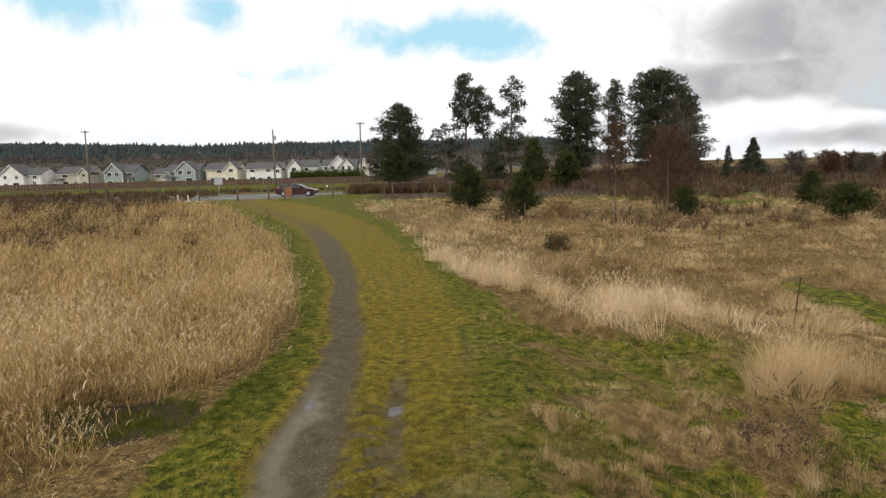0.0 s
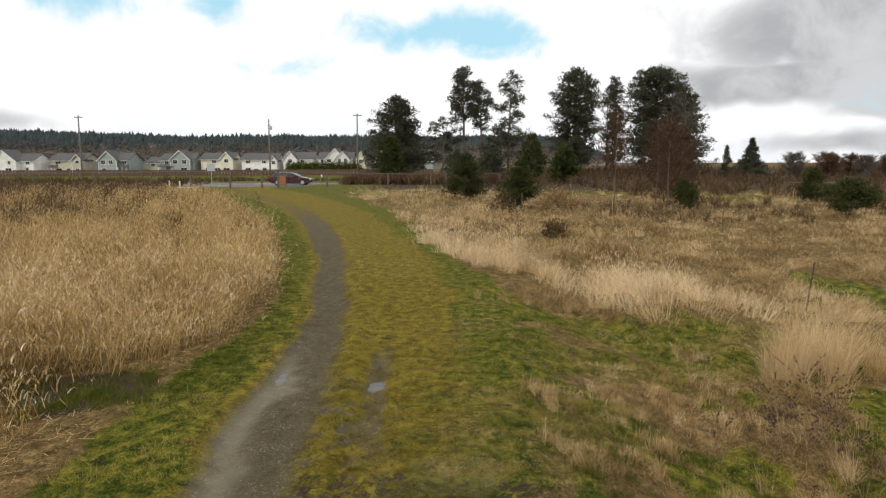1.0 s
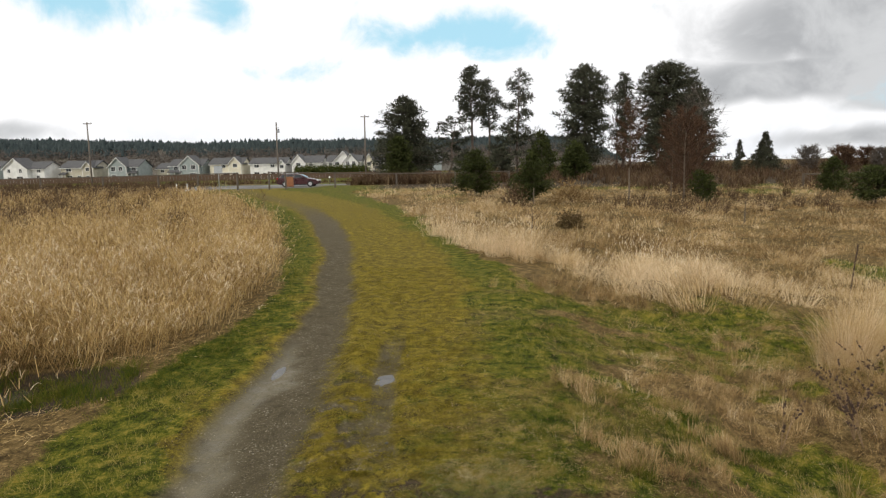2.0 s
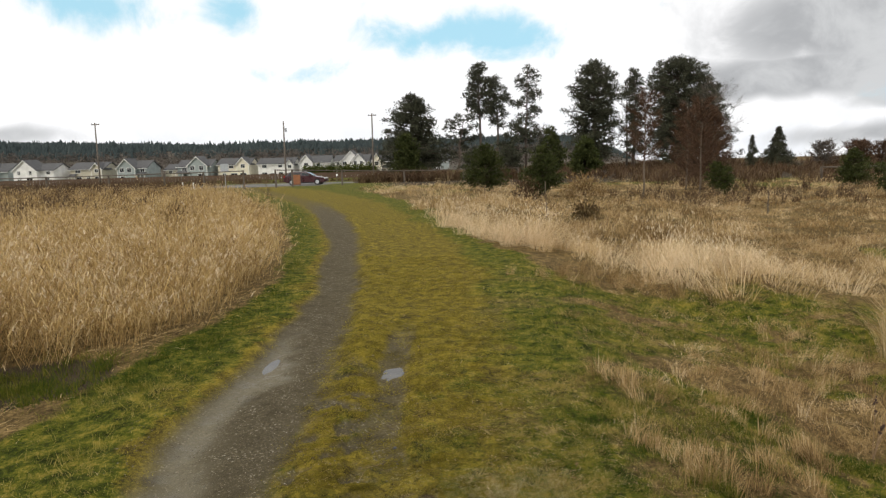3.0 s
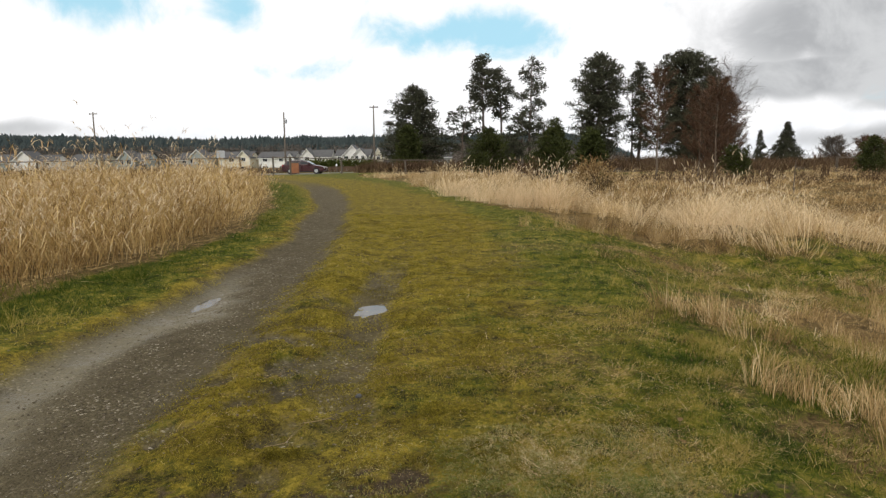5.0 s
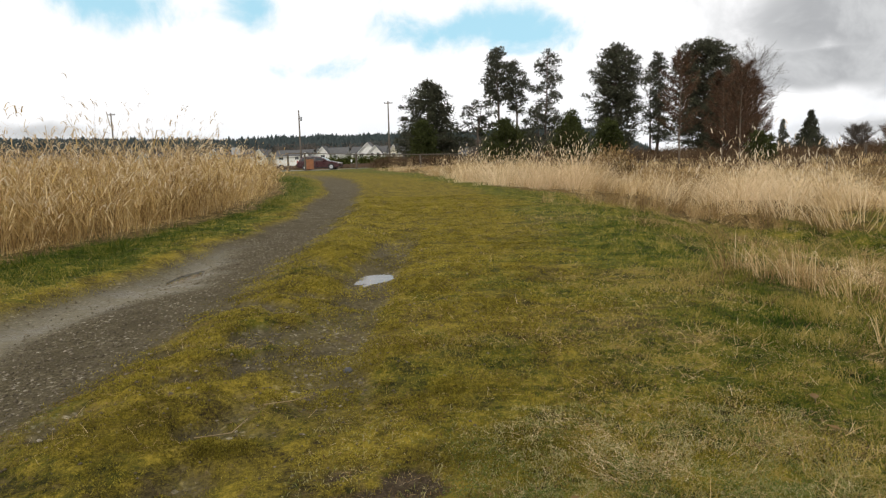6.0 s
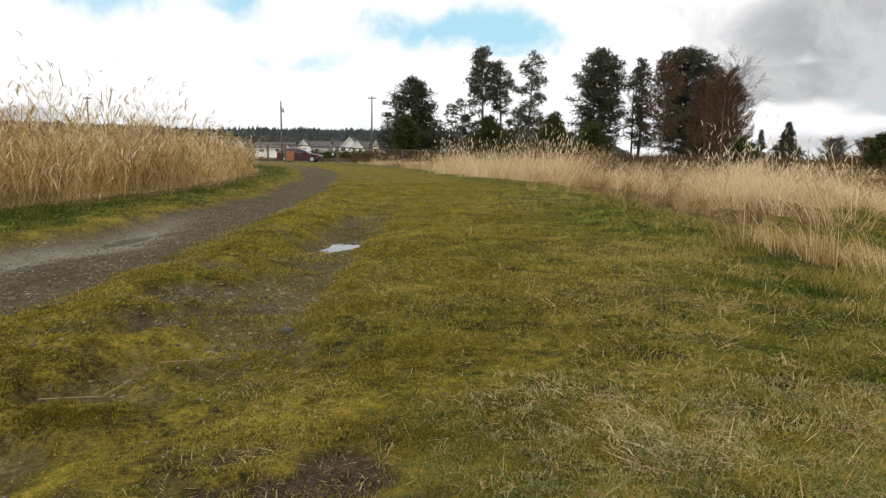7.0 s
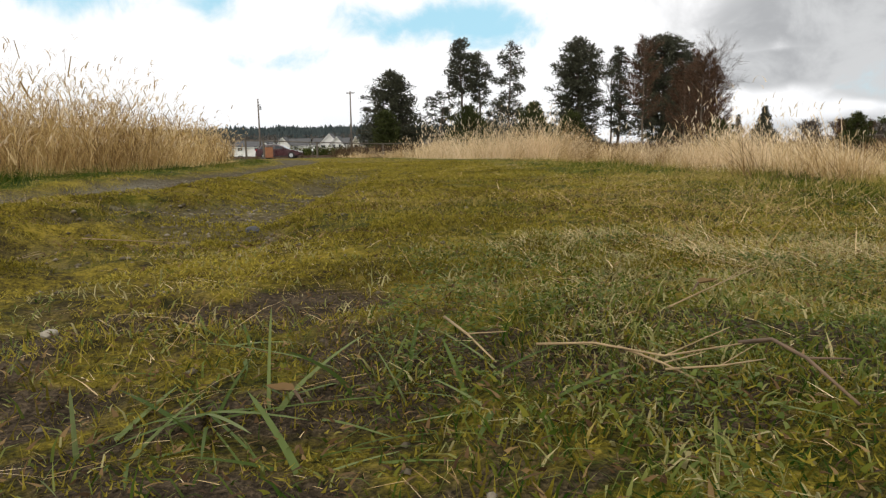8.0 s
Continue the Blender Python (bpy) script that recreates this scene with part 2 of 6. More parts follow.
def leafy(name, stops, rough=0.6, through_light=0.25, patch=0.0, patch_scale=0.6):
    """Thin blades and leaves: each has a tone of its own, and light shines through."""
    m, n, shader, out = material(name)
    tone = n.node("ShaderNodeAttribute")
    tone.attribute_name = "tone"
    f = tone.outputs["Fac"]
    if patch:
        f = n.math("ADD", f, n.math("MULTIPLY", n.math("SUBTRACT", n.noise(places(n), patch_scale, 4), 0.5), patch), clamp=True)
    colour = n.ramp(f, *stops)
    n.put(colour, shader.inputs["Base Color"])
    shader.inputs["Roughness"].default_value = rough
    shader.inputs["Specular IOR Level"].default_value = 0.05
    glow = n.node("ShaderNodeBsdfTranslucent")
    n.put(colour, glow.inputs[0])
    both = n.node("ShaderNodeMixShader")
    both.inputs[0].default_value = through_light
    n.put(shader.outputs[0], both.inputs[1])
    n.put(glow.outputs[0], both.inputs[2])
    n.put(both.outputs[0], out.inputs[0])
    return m


def earth():
    m, n, shader, _ = material("trail_and_field")
    p = places(n)
    one, two = n.node("ShaderNodeAttribute"), n.node("ShaderNodeAttribute")
    one.attribute_name, two.attribute_name = "zone_a", "zone_b"
    a, b = n.node("ShaderNodeSeparateColor"), n.node("ShaderNodeSeparateColor")
    n.put(one.outputs["Color"], a.inputs[0])
    n.put(two.outputs["Color"], b.inputs[0])
    gravel, moss, green = a.outputs
    mud, wet, road = b.outputs
    big, mid, fine = n.noise(p, 0.35, 5), n.noise(p, 2.6, 6, 0.65), n.noise(p, 38, 5, 0.7)
    speck = n.noise(p, 140, 3, 0.6)
    grit = n.noise(p, 430, 2, 0.6)
    lumps = n.noise(p, 6.0, 6, 0.7)
    thatch = n.math("ADD", n.math("MULTIPLY", lumps, 0.5), n.math("MULTIPLY", fine, 0.5))
    # litter kept dark: shade in the gaps between tussocks is put into its colour
    litter = n.ramp(thatch, (0.38, (0.030, 0.020, 0.009)), (0.5, (0.115, 0.078, 0.030)), (0.62, (0.28, 0.192, 0.080)))
    soil = n.ramp(n.math("ADD", n.math("MULTIPLY", fine, 0.45), n.math("MULTIPLY", grit, 0.55)), (0.36, (0.012, 0.009, 0.006)), (0.5, (0.046, 0.034, 0.021)), (0.64, (0.12, 0.088, 0.055)))
    # wide grass and moss ramps: light and shade of small lumps painted as colour
    grass = n.ramp(n.math("ADD", n.math("MULTIPLY", lumps, 0.5), n.math("ADD", n.math("MULTIPLY", fine, 0.28), n.math("MULTIPLY", grit, 0.22))), (0.42, (0.015, 0.019, 0.004)), (0.48, (0.048, 0.060, 0.007)), (0.53, (0.108, 0.108, 0.013)), (0.59, (0.24, 0.178, 0.034)))
    tiny = n.math("ADD", n.math("MULTIPLY", speck, 0.5), n.math("MULTIPLY", grit, 0.5))
    mosses = n.ramp(n.math("ADD", n.math("MULTIPLY", lumps, 0.34), n.math("ADD", n.math("MULTIPLY", fine, 0.24), n.math("MULTIPLY", tiny, 0.42))), (0.42, (0.026, 0.019, 0.010)), (0.47, (0.078, 0.060, 0.012)), (0.52, (0.160, 0.124, 0.017)), (0.59, (0.30, 0.222, 0.032)))
    chips = n.cells(p, 95, output="Color")
    chip_tone = n.node("ShaderNodeSeparateColor")
    n.put(chips, chip_tone.inputs[0])
    chip = n.ramp(chip_tone.outputs[0], (0.2, (0.062, 0.051, 0.030)), (0.75, (0.114, 0.095, 0.057)), (0.93, (0.185, 0.157, 0.100)), (0.985, (0.38, 0.34, 0.27)))
    silt = n.ramp(n.math("ADD", n.math("MULTIPLY", lumps, 0.6), n.math("MULTIPLY", speck, 0.4)), (0.36, (0.054, 0.043, 0.025)), (0.52, (0.104, 0.086, 0.050)), (0.66, (0.17, 0.142, 0.084)))
    stones = n.mix(n.span(n.math("ADD", n.math("MULTIPLY", lumps, 0.7), n.math("MULTIPLY", speck, 0.3)), 0.42, 0.60), silt, chip)
    edge = n.math("MULTIPLY", n.math("SUBTRACT", n.math("ADD", n.math("MULTIPLY", mid, 0.4), n.math("MULTIPLY", fine, 0.6)), 0.5), 1.3)

    def share(z, low=0.3, high=0.7):
        return n.span(n.math("ADD", z, edge), low, high)

    c = n.mix(share(green), litter, grass)
    c = n.mix(share(moss), c, mosses)
    c = n.mix(share(gravel, 0.15, 0.85), c, stones)
    c = n.mix(share(mud, 0.35, 0.8), c, soil)
    c = n.mix(n.math("MULTIPLY", wet, 0.75), c, n.ramp(n.math("ADD", n.math("MULTIPLY", lumps, 0.6), n.math("MULTIPLY", fine, 0.4)), (0.35, (0.085, 0.071, 0.040)), (0.65, (0.165, 0.142, 0.088))))
    tar = n.ramp(n.math("ADD", n.math("MULTIPLY", big, 0.5), n.math("MULTIPLY", mid, 0.5)), (0.3, (0.10, 0.10, 0.097)), (0.7, (0.19, 0.185, 0.18)))
    c = n.mix(road, c, tar)
    n.put(c, shader.inputs["Base Color"])
    rough = n.math("SUBTRACT", 0.95, n.math("MULTIPLY", n.math("MULTIPLY", wet, n.span(lumps, 0.40, 0.60, 1.0, 0.45)), 0.62))
    n.put(n.math("ADD", 0.06, n.math("MULTIPLY", wet, 0.19)), shader.inputs["Specular IOR Level"])
    rough = n.math("SUBTRACT", rough, n.math("MULTIPLY", n.math("MULTIPLY", road, n.span(big, 0.5, 0.62)), 0.45))
    n.put(rough, shader.inputs["Roughness"])
    relief = n.math("ADD", n.math("MULTIPLY", fine, 0.6), n.math("MULTIPLY", n.cells(p, 95), n.math("MULTIPLY", gravel, -0.5)))
    relief = n.math("MULTIPLY", n.math("ADD", relief, n.math("ADD", n.math("MULTIPLY", speck, 0.25), n.math("MULTIPLY", grit, 0.12))), n.math("SUBTRACT", 1.0, n.math("MULTIPLY", wet, 0.8)))
    bump(n, shader, relief, 0.02)
    return m


def still_water():
    m, n, shader, _ = material("puddle_water")
    p = places(n)
    n.put(n.ramp(n.noise(p, 4, 3), (0.3, (0.035, 0.032, 0.026)), (0.7, (0.075, 0.07, 0.058))), shader.inputs["Base Color"])
    shader.inputs["Roughness"].default_value = 0.04
    shader.inputs["IOR"].default_value = 1.33
    bump(n, shader, n.noise(p, 14, 2), 0.004, 0.25)
    return m


def siding(name, colour, board=0.18):
    """Painted lap boards."""
    m, n, shader, _ = material(name)
    p = places(n)
    sep = n.node("ShaderNodeSeparateXYZ")
    n.put(p, sep.inputs[0])
    lap = n.math("FRACT", n.math("DIVIDE", sep.outputs[2], board))
    wear = n.noise(p, 0.8, 5)
    dark = tuple(v * 0.82 for v in colour)
    n.put(n.mix(n.span(wear, 0.35, 0.65), dark, colour), shader.inputs["Base Color"])
    shader.inputs["Roughness"].default_value = 0.6
    bump(n, shader, lap, 0.012)
    return m


def glass_pane():
    m, n, shader, _ = material("window_glass")
    shader.inputs["Base Color"].default_value = (0.018, 0.02, 0.022, 1)
    shader.inputs["Roughness"].default_value = 0.06
    return m


EARTH, WATER, GLASS = earth(), still_water(), glass_pane()
REED = leafy("reed_straw", ((0.0, (0.144, 0.087, 0.037)), (0.3, (0.350, 0.229, 0.090)), (0.65, (0.556, 0.392, 0.163)), (1.0, (0.762, 0.599, 0.338))), patch=0.7, patch_scale=0.45)
STRAW = leafy("bleached_straw", ((0.0, (0.110, 0.067, 0.029)), (0.35, (0.328, 0.215, 0.092)), (0.7, (0.565, 0.405, 0.200)), (1.0, (0.775, 0.620, 0.405))), patch=0.6, patch_scale=0.9)
HEADS = leafy("seed_plume", ((0.0, (0.420, 0.291, 0.147)), (0.6, (0.640, 0.495, 0.293)), (1.0, (0.840, 0.718, 0.528))), through_light=0.35)
TURF = leafy("green_grass_blade", ((0.0, (0.020, 0.048, 0.005)), (0.35, (0.058, 0.086, 0.010)), (0.7, (0.160, 0.150, 0.021)), (1.0, (0.36, 0.28, 0.085))), patch=0.9, patch_scale=4.5, through_light=0.3)
TUFT = leafy("broad_blade_green", ((0.0, (0.045, 0.075, 0.014)), (0.6, (0.105, 0.145, 0.035)), (1.0, (0.21, 0.24, 0.10))), rough=0.45, through_light=0.3)
DEADLEAF = leafy("dead_leaf_bits", ((0.0, (0.04, 0.022, 0.011)), (0.5, (0.11, 0.065, 0.028)), (1.0, (0.26, 0.17, 0.075))), through_light=0.2)
MOSS = leafy("yellow_moss", ((0.0, (0.060, 0.048, 0.010)), (0.45, (0.180, 0.148, 0.017)), (1.0, (0.42, 0.34, 0.058))), patch=0.9, patch_scale=5.0, through_light=0.4)
NEEDLES = leafy("pine_needles", ((0.0, (0.036, 0.038, 0.027)), (0.6, (0.074, 0.077, 0.049)), (1.0, (0.135, 0.135, 0.084))), through_light=0.1)
YOUNG = leafy("young_fir_needles", ((0.0, (0.024, 0.031, 0.010)), (0.6, (0.058, 0.068, 0.022)), (1.0, (0.12, 0.125, 0.045))), through_light=0.12)
TWIGS = leafy("red_brown_twigs", ((0.0, (0.034, 0.020, 0.013)), (0.6, (0.086, 0.050, 0.031)), (1.0, (0.17, 0.105, 0.065))), through_light=0.05)
GREYTWIGS = leafy("grey_twigs", ((0.0, (0.06, 0.05, 0.042)), (1.0, (0.17, 0.145, 0.12))), through_light=0.05)
CANES = leafy("bramble_canes", ((0.0, (0.045, 0.027, 0.016)), (0.6, (0.10, 0.062, 0.034)), (1.0, (0.22, 0.165, 0.09))), through_light=0.05, patch=1.1, patch_scale=0.22)
HEDGE = leafy("hedge_leaves", ((0.0, (0.025, 0.04, 0.01)), (0.6, (0.07, 0.085, 0.02)), (1.0, (0.15, 0.15, 0.04))))
# far woods: distance haze is mixed into these leaf and twig colours
HAZYWOOD = leafy("hazed_far_conifers", ((0.0, (0.028, 0.039, 0.040)), (1.0, (0.046, 0.058, 0.056))), through_light=0.0)
HAZYBARE = leafy("far_bare_woods", ((0.0, (0.078, 0.066, 0.057)), (1.0, (0.118, 0.100, 0.084))), through_light=0.0)
BARK = plain("pine_bark", (0.045, 0.034, 0.027), (0.13, 0.095, 0.07), 3, 0.9, 0.03)
PALEBARK = plain("pale_alder_bark", (0.075, 0.055, 0.038), (0.18, 0.14, 0.10), 4, 0.85, 0.01)
GREYWOOD = plain("weathered_post_wood", (0.055, 0.044, 0.033), (0.15, 0.125, 0.098), 5, 0.9, 0.008)
FENCEWOOD = plain("brown_fence_boards", (0.06, 0.037, 0.024), (0.125, 0.078, 0.048), 2, 0.9, 0.008)
POLEWOOD = plain("pole_wood", (0.09, 0.075, 0.06), (0.19, 0.16, 0.13), 2, 0.9)
SIGNWOOD = plain("brown_sign_face", (0.16, 0.055, 0.02), (0.30, 0.12, 0.045), 3, 0.6)
ROOFING = plain("asphalt_shingles", (0.045, 0.045, 0.048), (0.105, 0.103, 0.10), 1.2, 0.95, 0.01)
TRIM = plain("white_trim_paint", (0.62, 0.61, 0.58), (0.8, 0.79, 0.77), 2, 0.5)
METAL = plain("galvanised_metal", (0.28, 0.29, 0.3), (0.46, 0.47, 0.48), 6, 0.45, 0, 0.8)
SIGNBACK = plain("grey_sign_back", (0.32, 0.34, 0.36), (0.45, 0.47, 0.49), 6, 0.5, 0, 0.3)
WHITEPIPE = plain("white_pipe", (0.6, 0.6, 0.58), (0.82, 0.82, 0.8), 8, 0.45)
RUST = plain("rusty_stake_steel", (0.03, 0.022, 0.018), (0.10, 0.055, 0.035), 25, 0.8, 0.002, 0.4)
STONE = leafy("trail_stone", ((0.0, (0.065, 0.053, 0.036)), (0.6, (0.135, 0.112, 0.078)), (1.0, (0.33, 0.285, 0.215))), through_light=0.0, rough=0.75)
FIELDFAR = plain("far_hill_ground", (0.05, 0.045, 0.03), (0.12, 0.10, 0.07), 0.02, 1.0, fine=0.3)
PAINT = plain("maroon_car_paint", (0.035, 0.010, 0.012), (0.055, 0.016, 0.018), 1.5, 0.28)
RUBBER = plain("tyre_rubber", (0.012, 0.012, 0.012), (0.028, 0.028, 0.028), 12, 0.85)
ALLOY = plain("silver_wheel", (0.45, 0.46, 0.47), (0.62, 0.63, 0.64), 5, 0.35, 0, 0.7)
LAMPGLASS = plain("lamp_lens", (0.55, 0.55, 0.52), (0.75, 0.75, 0.72), 5, 0.15)
REDLENS = plain("tail_lamp_lens", (0.25, 0.01, 0.01), (0.4, 0.02, 0.02), 5, 0.2)
DARKSEED = plain("dark_dock_seed", (0.025, 0.014, 0.009), (0.07, 0.037, 0.022), 40, 0.9)


# ---- builders ----
def mesh_of(name, verts, faces, mat, tone=None, smooth=False):
    """A mesh from arrays; faces: lists of corners, or an array of triangles or quads."""
    me = bpy.data.meshes.new(name)
    if isinstance(faces, np.ndarray):
        verts = np.asarray(verts, np.float32)
        k = faces.shape[1]
        me.vertices.add(len(verts))
        me.vertices.foreach_set("co", verts.ravel())
        me.loops.add(faces.size)
        me.loops.foreach_set("vertex_index", faces.astype(np.int32).ravel())
        me.polygons.add(len(faces))
        me.polygons.foreach_set("loop_start", np.arange(0, faces.size, k, dtype=np.int32))
        me.update(calc_edges=True)
    else:
        me.from_pydata([tuple(v) for v in verts], [], faces)
    if smooth:
        me.polygons.foreach_set("use_smooth", np.ones(len(me.polygons), bool))
    if tone is not None:
        at = me.attributes.new("tone", "FLOAT", "POINT")
        at.data.foreach_set("value", np.asarray(tone, np.float32))
    me.materials.append(mat)
    return me


class Shape:
    """Collects corners and faces of one part."""

    def __init__(self):
        self.v, self.f, self.tone = [], [], []

    def add(self, verts, faces, tone=0.5):
        k = len(self.v)
        self.v += [tuple(v) for v in verts]
        self.f += [tuple(i + k for i in f) for f in faces]
        self.tone += [tone] * len(verts)
        return self

    def box(self, x0, y0, z0, x1, y1, z1, bevel=0.0):
        if bevel:
            b = bevel
            bm = bmesh.new()
            bmesh.ops.create_cube(bm, size=1)
            for v in bm.verts:
                v.co = Vector((x0 + (v.co.x + 0.5) * (x1 - x0), y0 + (v.co.y + 0.5) * (y1 - y0), z0 + (v.co.z + 0.5) * (z1 - z0)))
            bmesh.ops.bevel(bm, geom=bm.edges[:], offset=b, segments=2, affect="EDGES")
            bm.verts.index_update()
            self.add([v.co.copy() for v in bm.verts], [[v.index for v in f.verts] for f in bm.faces])
            bm.free()
            return self
        v = [(x, y, z) for z in (z0, z1) for y in (y0, y1) for x in (x0, x1)]
        return self.add(v, [(0, 2, 3, 1), (4, 5, 7, 6), (0, 1, 5, 4), (2, 6, 7, 3), (0, 4, 6, 2), (1, 3, 7, 5)])

    def tube(self, path, radii, sides=6, tone=0.5, cap=True):
        path = [Vector(p) for p in path]
        rings = []
        for i, p in enumerate(path):
            d = (path[min(i + 1, len(path) - 1)] - path[max(i - 1, 0)]).normalized()
            side = d.cross(Vector((0.31, 0.95, 0.05))) if abs(d.y) < 0.9 else d.cross(Vector((1, 0, 0.1)))
            side.normalize()
            other = d.cross(side)
            r = radii[i] if isinstance(radii, (list, tuple)) else radii
            rings.append([p + r * (math.cos(2 * math.pi * k / sides) * side + math.sin(2 * math.pi * k / sides) * other) for k in range(sides)])
        faces = []
        for i in range(len(path) - 1):
            for k in range(sides):
                a, b = i * sides + k, i * sides + (k + 1) % sides
                faces.append((a, b, b + sides, a + sides))
        if cap:
            faces.append(tuple(reversed(range(sides))))
            faces.append(tuple((len(path) - 1) * sides + k for k in range(sides)))
        return self.add([v for r in rings for v in r], faces, tone)

    def prism(self, outline, y0, y1):
        """An outline in x and z, drawn out along y."""
        k = len(outline)
        v = [(x, y0, z) for x, z in outline] + [(x, y1, z) for x, z in outline]
        f = [tuple(range(k)), tuple(reversed(range(k, 2 * k)))] + [(i, i + k, (i + 1) % k + k, (i + 1) % k) for i in range(k)]
        return self.add(v, f)

    def mesh(self, name, mat, smooth=False):
        return mesh_of(name, self.v, self.f, mat, self.tone, smooth)


def thing(name, at, label, category, group="", turn=0.0):
    ob = new(name)
    ob.empty_display_size = 0.2
    ob.matrix_basis = pose(*at, 0, 0, turn)
    return tagged(ob, label, category, group)


def part(name, me, parent, label="", at=(0, 0, 0), kind=""):
    ob = new(name, me)
    ob.parent = parent
    ob.location = at
    return tagged(ob, label, kind=kind)


def stuff(name, me, label, category):
    return tagged(new(name, me), label, category, kind="stuff")


def blades(x, y, z, length, width, lean, bearing, steps=2, tone=None, curl=1.6, rng=None, kink=0.0, rise_by=1.0):
    """Tapered, bent strips. lean: reach of the tip as a share of the length; bearing: radians. Gives corners, triangles, tones."""
    n = len(x)
    ca, sa = np.cos(bearing), np.sin(bearing)
    spin = rng.uniform(0, 2 * np.pi, n)
    wx, wy = np.cos(spin), np.sin(spin)
    rows = []
    for s in range(steps + 1):
        t = s / steps
        reach = lean * length * t ** curl
        rise = length * t * np.sqrt(np.clip(1 - (lean * t ** (curl - 1)) ** 2 * 0.8, 0.04, 1)) - kink * length * max(0, t - 0.6) ** 2 * 3
        rise = rise * rise_by
        cx, cy, cz = x + ca * reach, y + sa * reach, z + rise
        if s == steps:
            rows.append(np.stack([cx, cy, cz], 1)[:, None])
        else:
            w = width * (1 - 0.55 * t) / 2
            rows.append(np.stack([np.stack([cx - wx * w, cy - wy * w, cz], 1), np.stack([cx + wx * w, cy + wy * w, cz], 1)], 1))
    v = np.concatenate(rows, 1)
    per = 2 * steps + 1
    tri = []
    for s in range(steps - 1):
        a = 2 * s
        tri += [(a, a + 1, a + 3), (a, a + 3, a + 2)]
    tri.append((2 * steps - 2, 2 * steps - 1, 2 * steps))
    f = (np.arange(n)[:, None, None] * per + np.array(tri)[None]).reshape(-1, 3)
    tone = rng.random(n) if tone is None else tone
    return v.reshape(-1, 3), f, np.repeat(tone, per)


def joined(pieces):
    vs, fs, ts, k = [], [], [], 0
    for v, f, t in pieces:
        vs.append(v), fs.append(f + k), ts.append(t)
        k += len(v)
    return np.concatenate(vs), np.concatenate(fs), np.concatenate(ts)

# ---- ground ----
def steps_from(*spans):
    """Coordinates with a step of their own in each span: (from, to, count)."""
    return np.unique(np.concatenate([np.linspace(a, b, k + 1) for a, b, k in spans]))


def far_steps(a, b, k):
    return np.sign(b) * np.geomspace(abs(a), abs(b), k + 1)


def build_ground():
    xs = np.unique(np.concatenate([far_steps(-60, -3000, 22), steps_from((-60, -15, 45), (-15, -6, 36), (-6, -2.4, 48), (-2.4, -1, 34), (-1, 1, 66), (1, 6, 60), (6, 15, 36), (15, 60, 45)), far_steps(60, 3000, 22)]))
    ys = np.unique(np.concatenate([far_steps(-30, -600, 10), steps_from((-30, -6, 30), (-6, 4.5, 44), (4.5, 4.9, 10), (4.9, 6, 62), (6, 9.5, 70), (9.5, 14, 46), (14, 26, 56), (26, 60, 40), (60, 110, 30)), far_steps(110, 3000, 30)]))
    gx, gy = np.meshgrid(xs, ys)
    x, y = gx.ravel(), gy.ravel()
    z = height(x, y)
    nx, ny = len(xs), len(ys)
    i, j = np.meshgrid(np.arange(nx - 1), np.arange(ny - 1))
    a = (j * nx + i).ravel()
    me = mesh_of("ground", np.stack([x, y, z], 1), np.stack([a, a + 1, a + nx + 1, a + nx], 1), EARTH, smooth=True)
    gravel, moss, green, mud, wet = zones(x, y)
    gravel = gravel * (0.45 + 0.55 * soft(-y, -38, -20))
    w = (fbm(x, y, 6, 61) - 0.5) * 5
    road = soft(y + w * 0.4, 65.5, 66.5) * soft(-y, -75, -74) * soft(-x + w, 13, 15) * soft(x + w, -33, -29)
    road = np.maximum(road, soft(y, 73, 73.5) * soft(-y, -79, -78.5) * soft(-x, -4, 0) * soft(x, -60, -45))
    one = np.ones_like(x)
    # bare mud near the end; its dark specks also paint shade between the blades
    mud = np.maximum(mud, (0.42 * soft(-y, -6.1, -5.5) + 0.45 * soft(-y, -5.3, -5.12)) * soft(y, 4.5, 4.9) * soft(x, -1.3, -0.9) * soft(-x, -1.2, -0.8) * soft(fbm(x, y, 0.045, 46), 0.36, 0.56))
    for key, cols in (("zone_a", (gravel, moss, green)), ("zone_b", (mud, wet, road))):
        at = me.attributes.new(key, "FLOAT_COLOR", "POINT")
        at.data.foreach_set("color", np.stack([*cols, one], 1).astype(np.float32).ravel())
    tagged(new("ground", me), "grassy trail and straw field ground with a gravel wheel track", "ground", kind="structure")


build_ground()


def puddle(cx, cy, along, across, level, turn, seed, label, taper=0.0):
    """Flat water with an uneven shore, wider at its far end by taper."""
    rng = np.random.default_rng(seed)
    ph = rng.uniform(0, 6.28, 5)
    v = [(0, 0, 0)]
    k = 64
    for i in range(k):
        a = 2 * math.pi * i / k
        r = 1 + sum(0.13 / (j + 1) * math.sin((j + 2) * a + ph[j]) * 2 for j in range(5))
        v.append((across * r * math.cos(a) * (1 + taper * math.sin(a)), along * r * math.sin(a), 0))
    me = mesh_of("water", v, [(0, i + 1, (i + 1) % k + 1) for i in range(k)], WATER)
    ob = tagged(new("water", me), label, "puddle", kind="structure")
    ob.matrix_basis = pose(cx, cy, level, 0, 0, turn)


puddle(-0.6, 7.44, 0.25, 0.125, float(height(-0.6, 7.44)) + 0.012, 4, 3, "small puddle in the wheel rut reflecting the sky", 0.35)
puddle(-1.8, 7.8, 0.42, 0.15, float(height(-1.8, 7.8)) + 0.008, 4, 5, "shallow puddle along the wet edge of the gravel", 0.2)
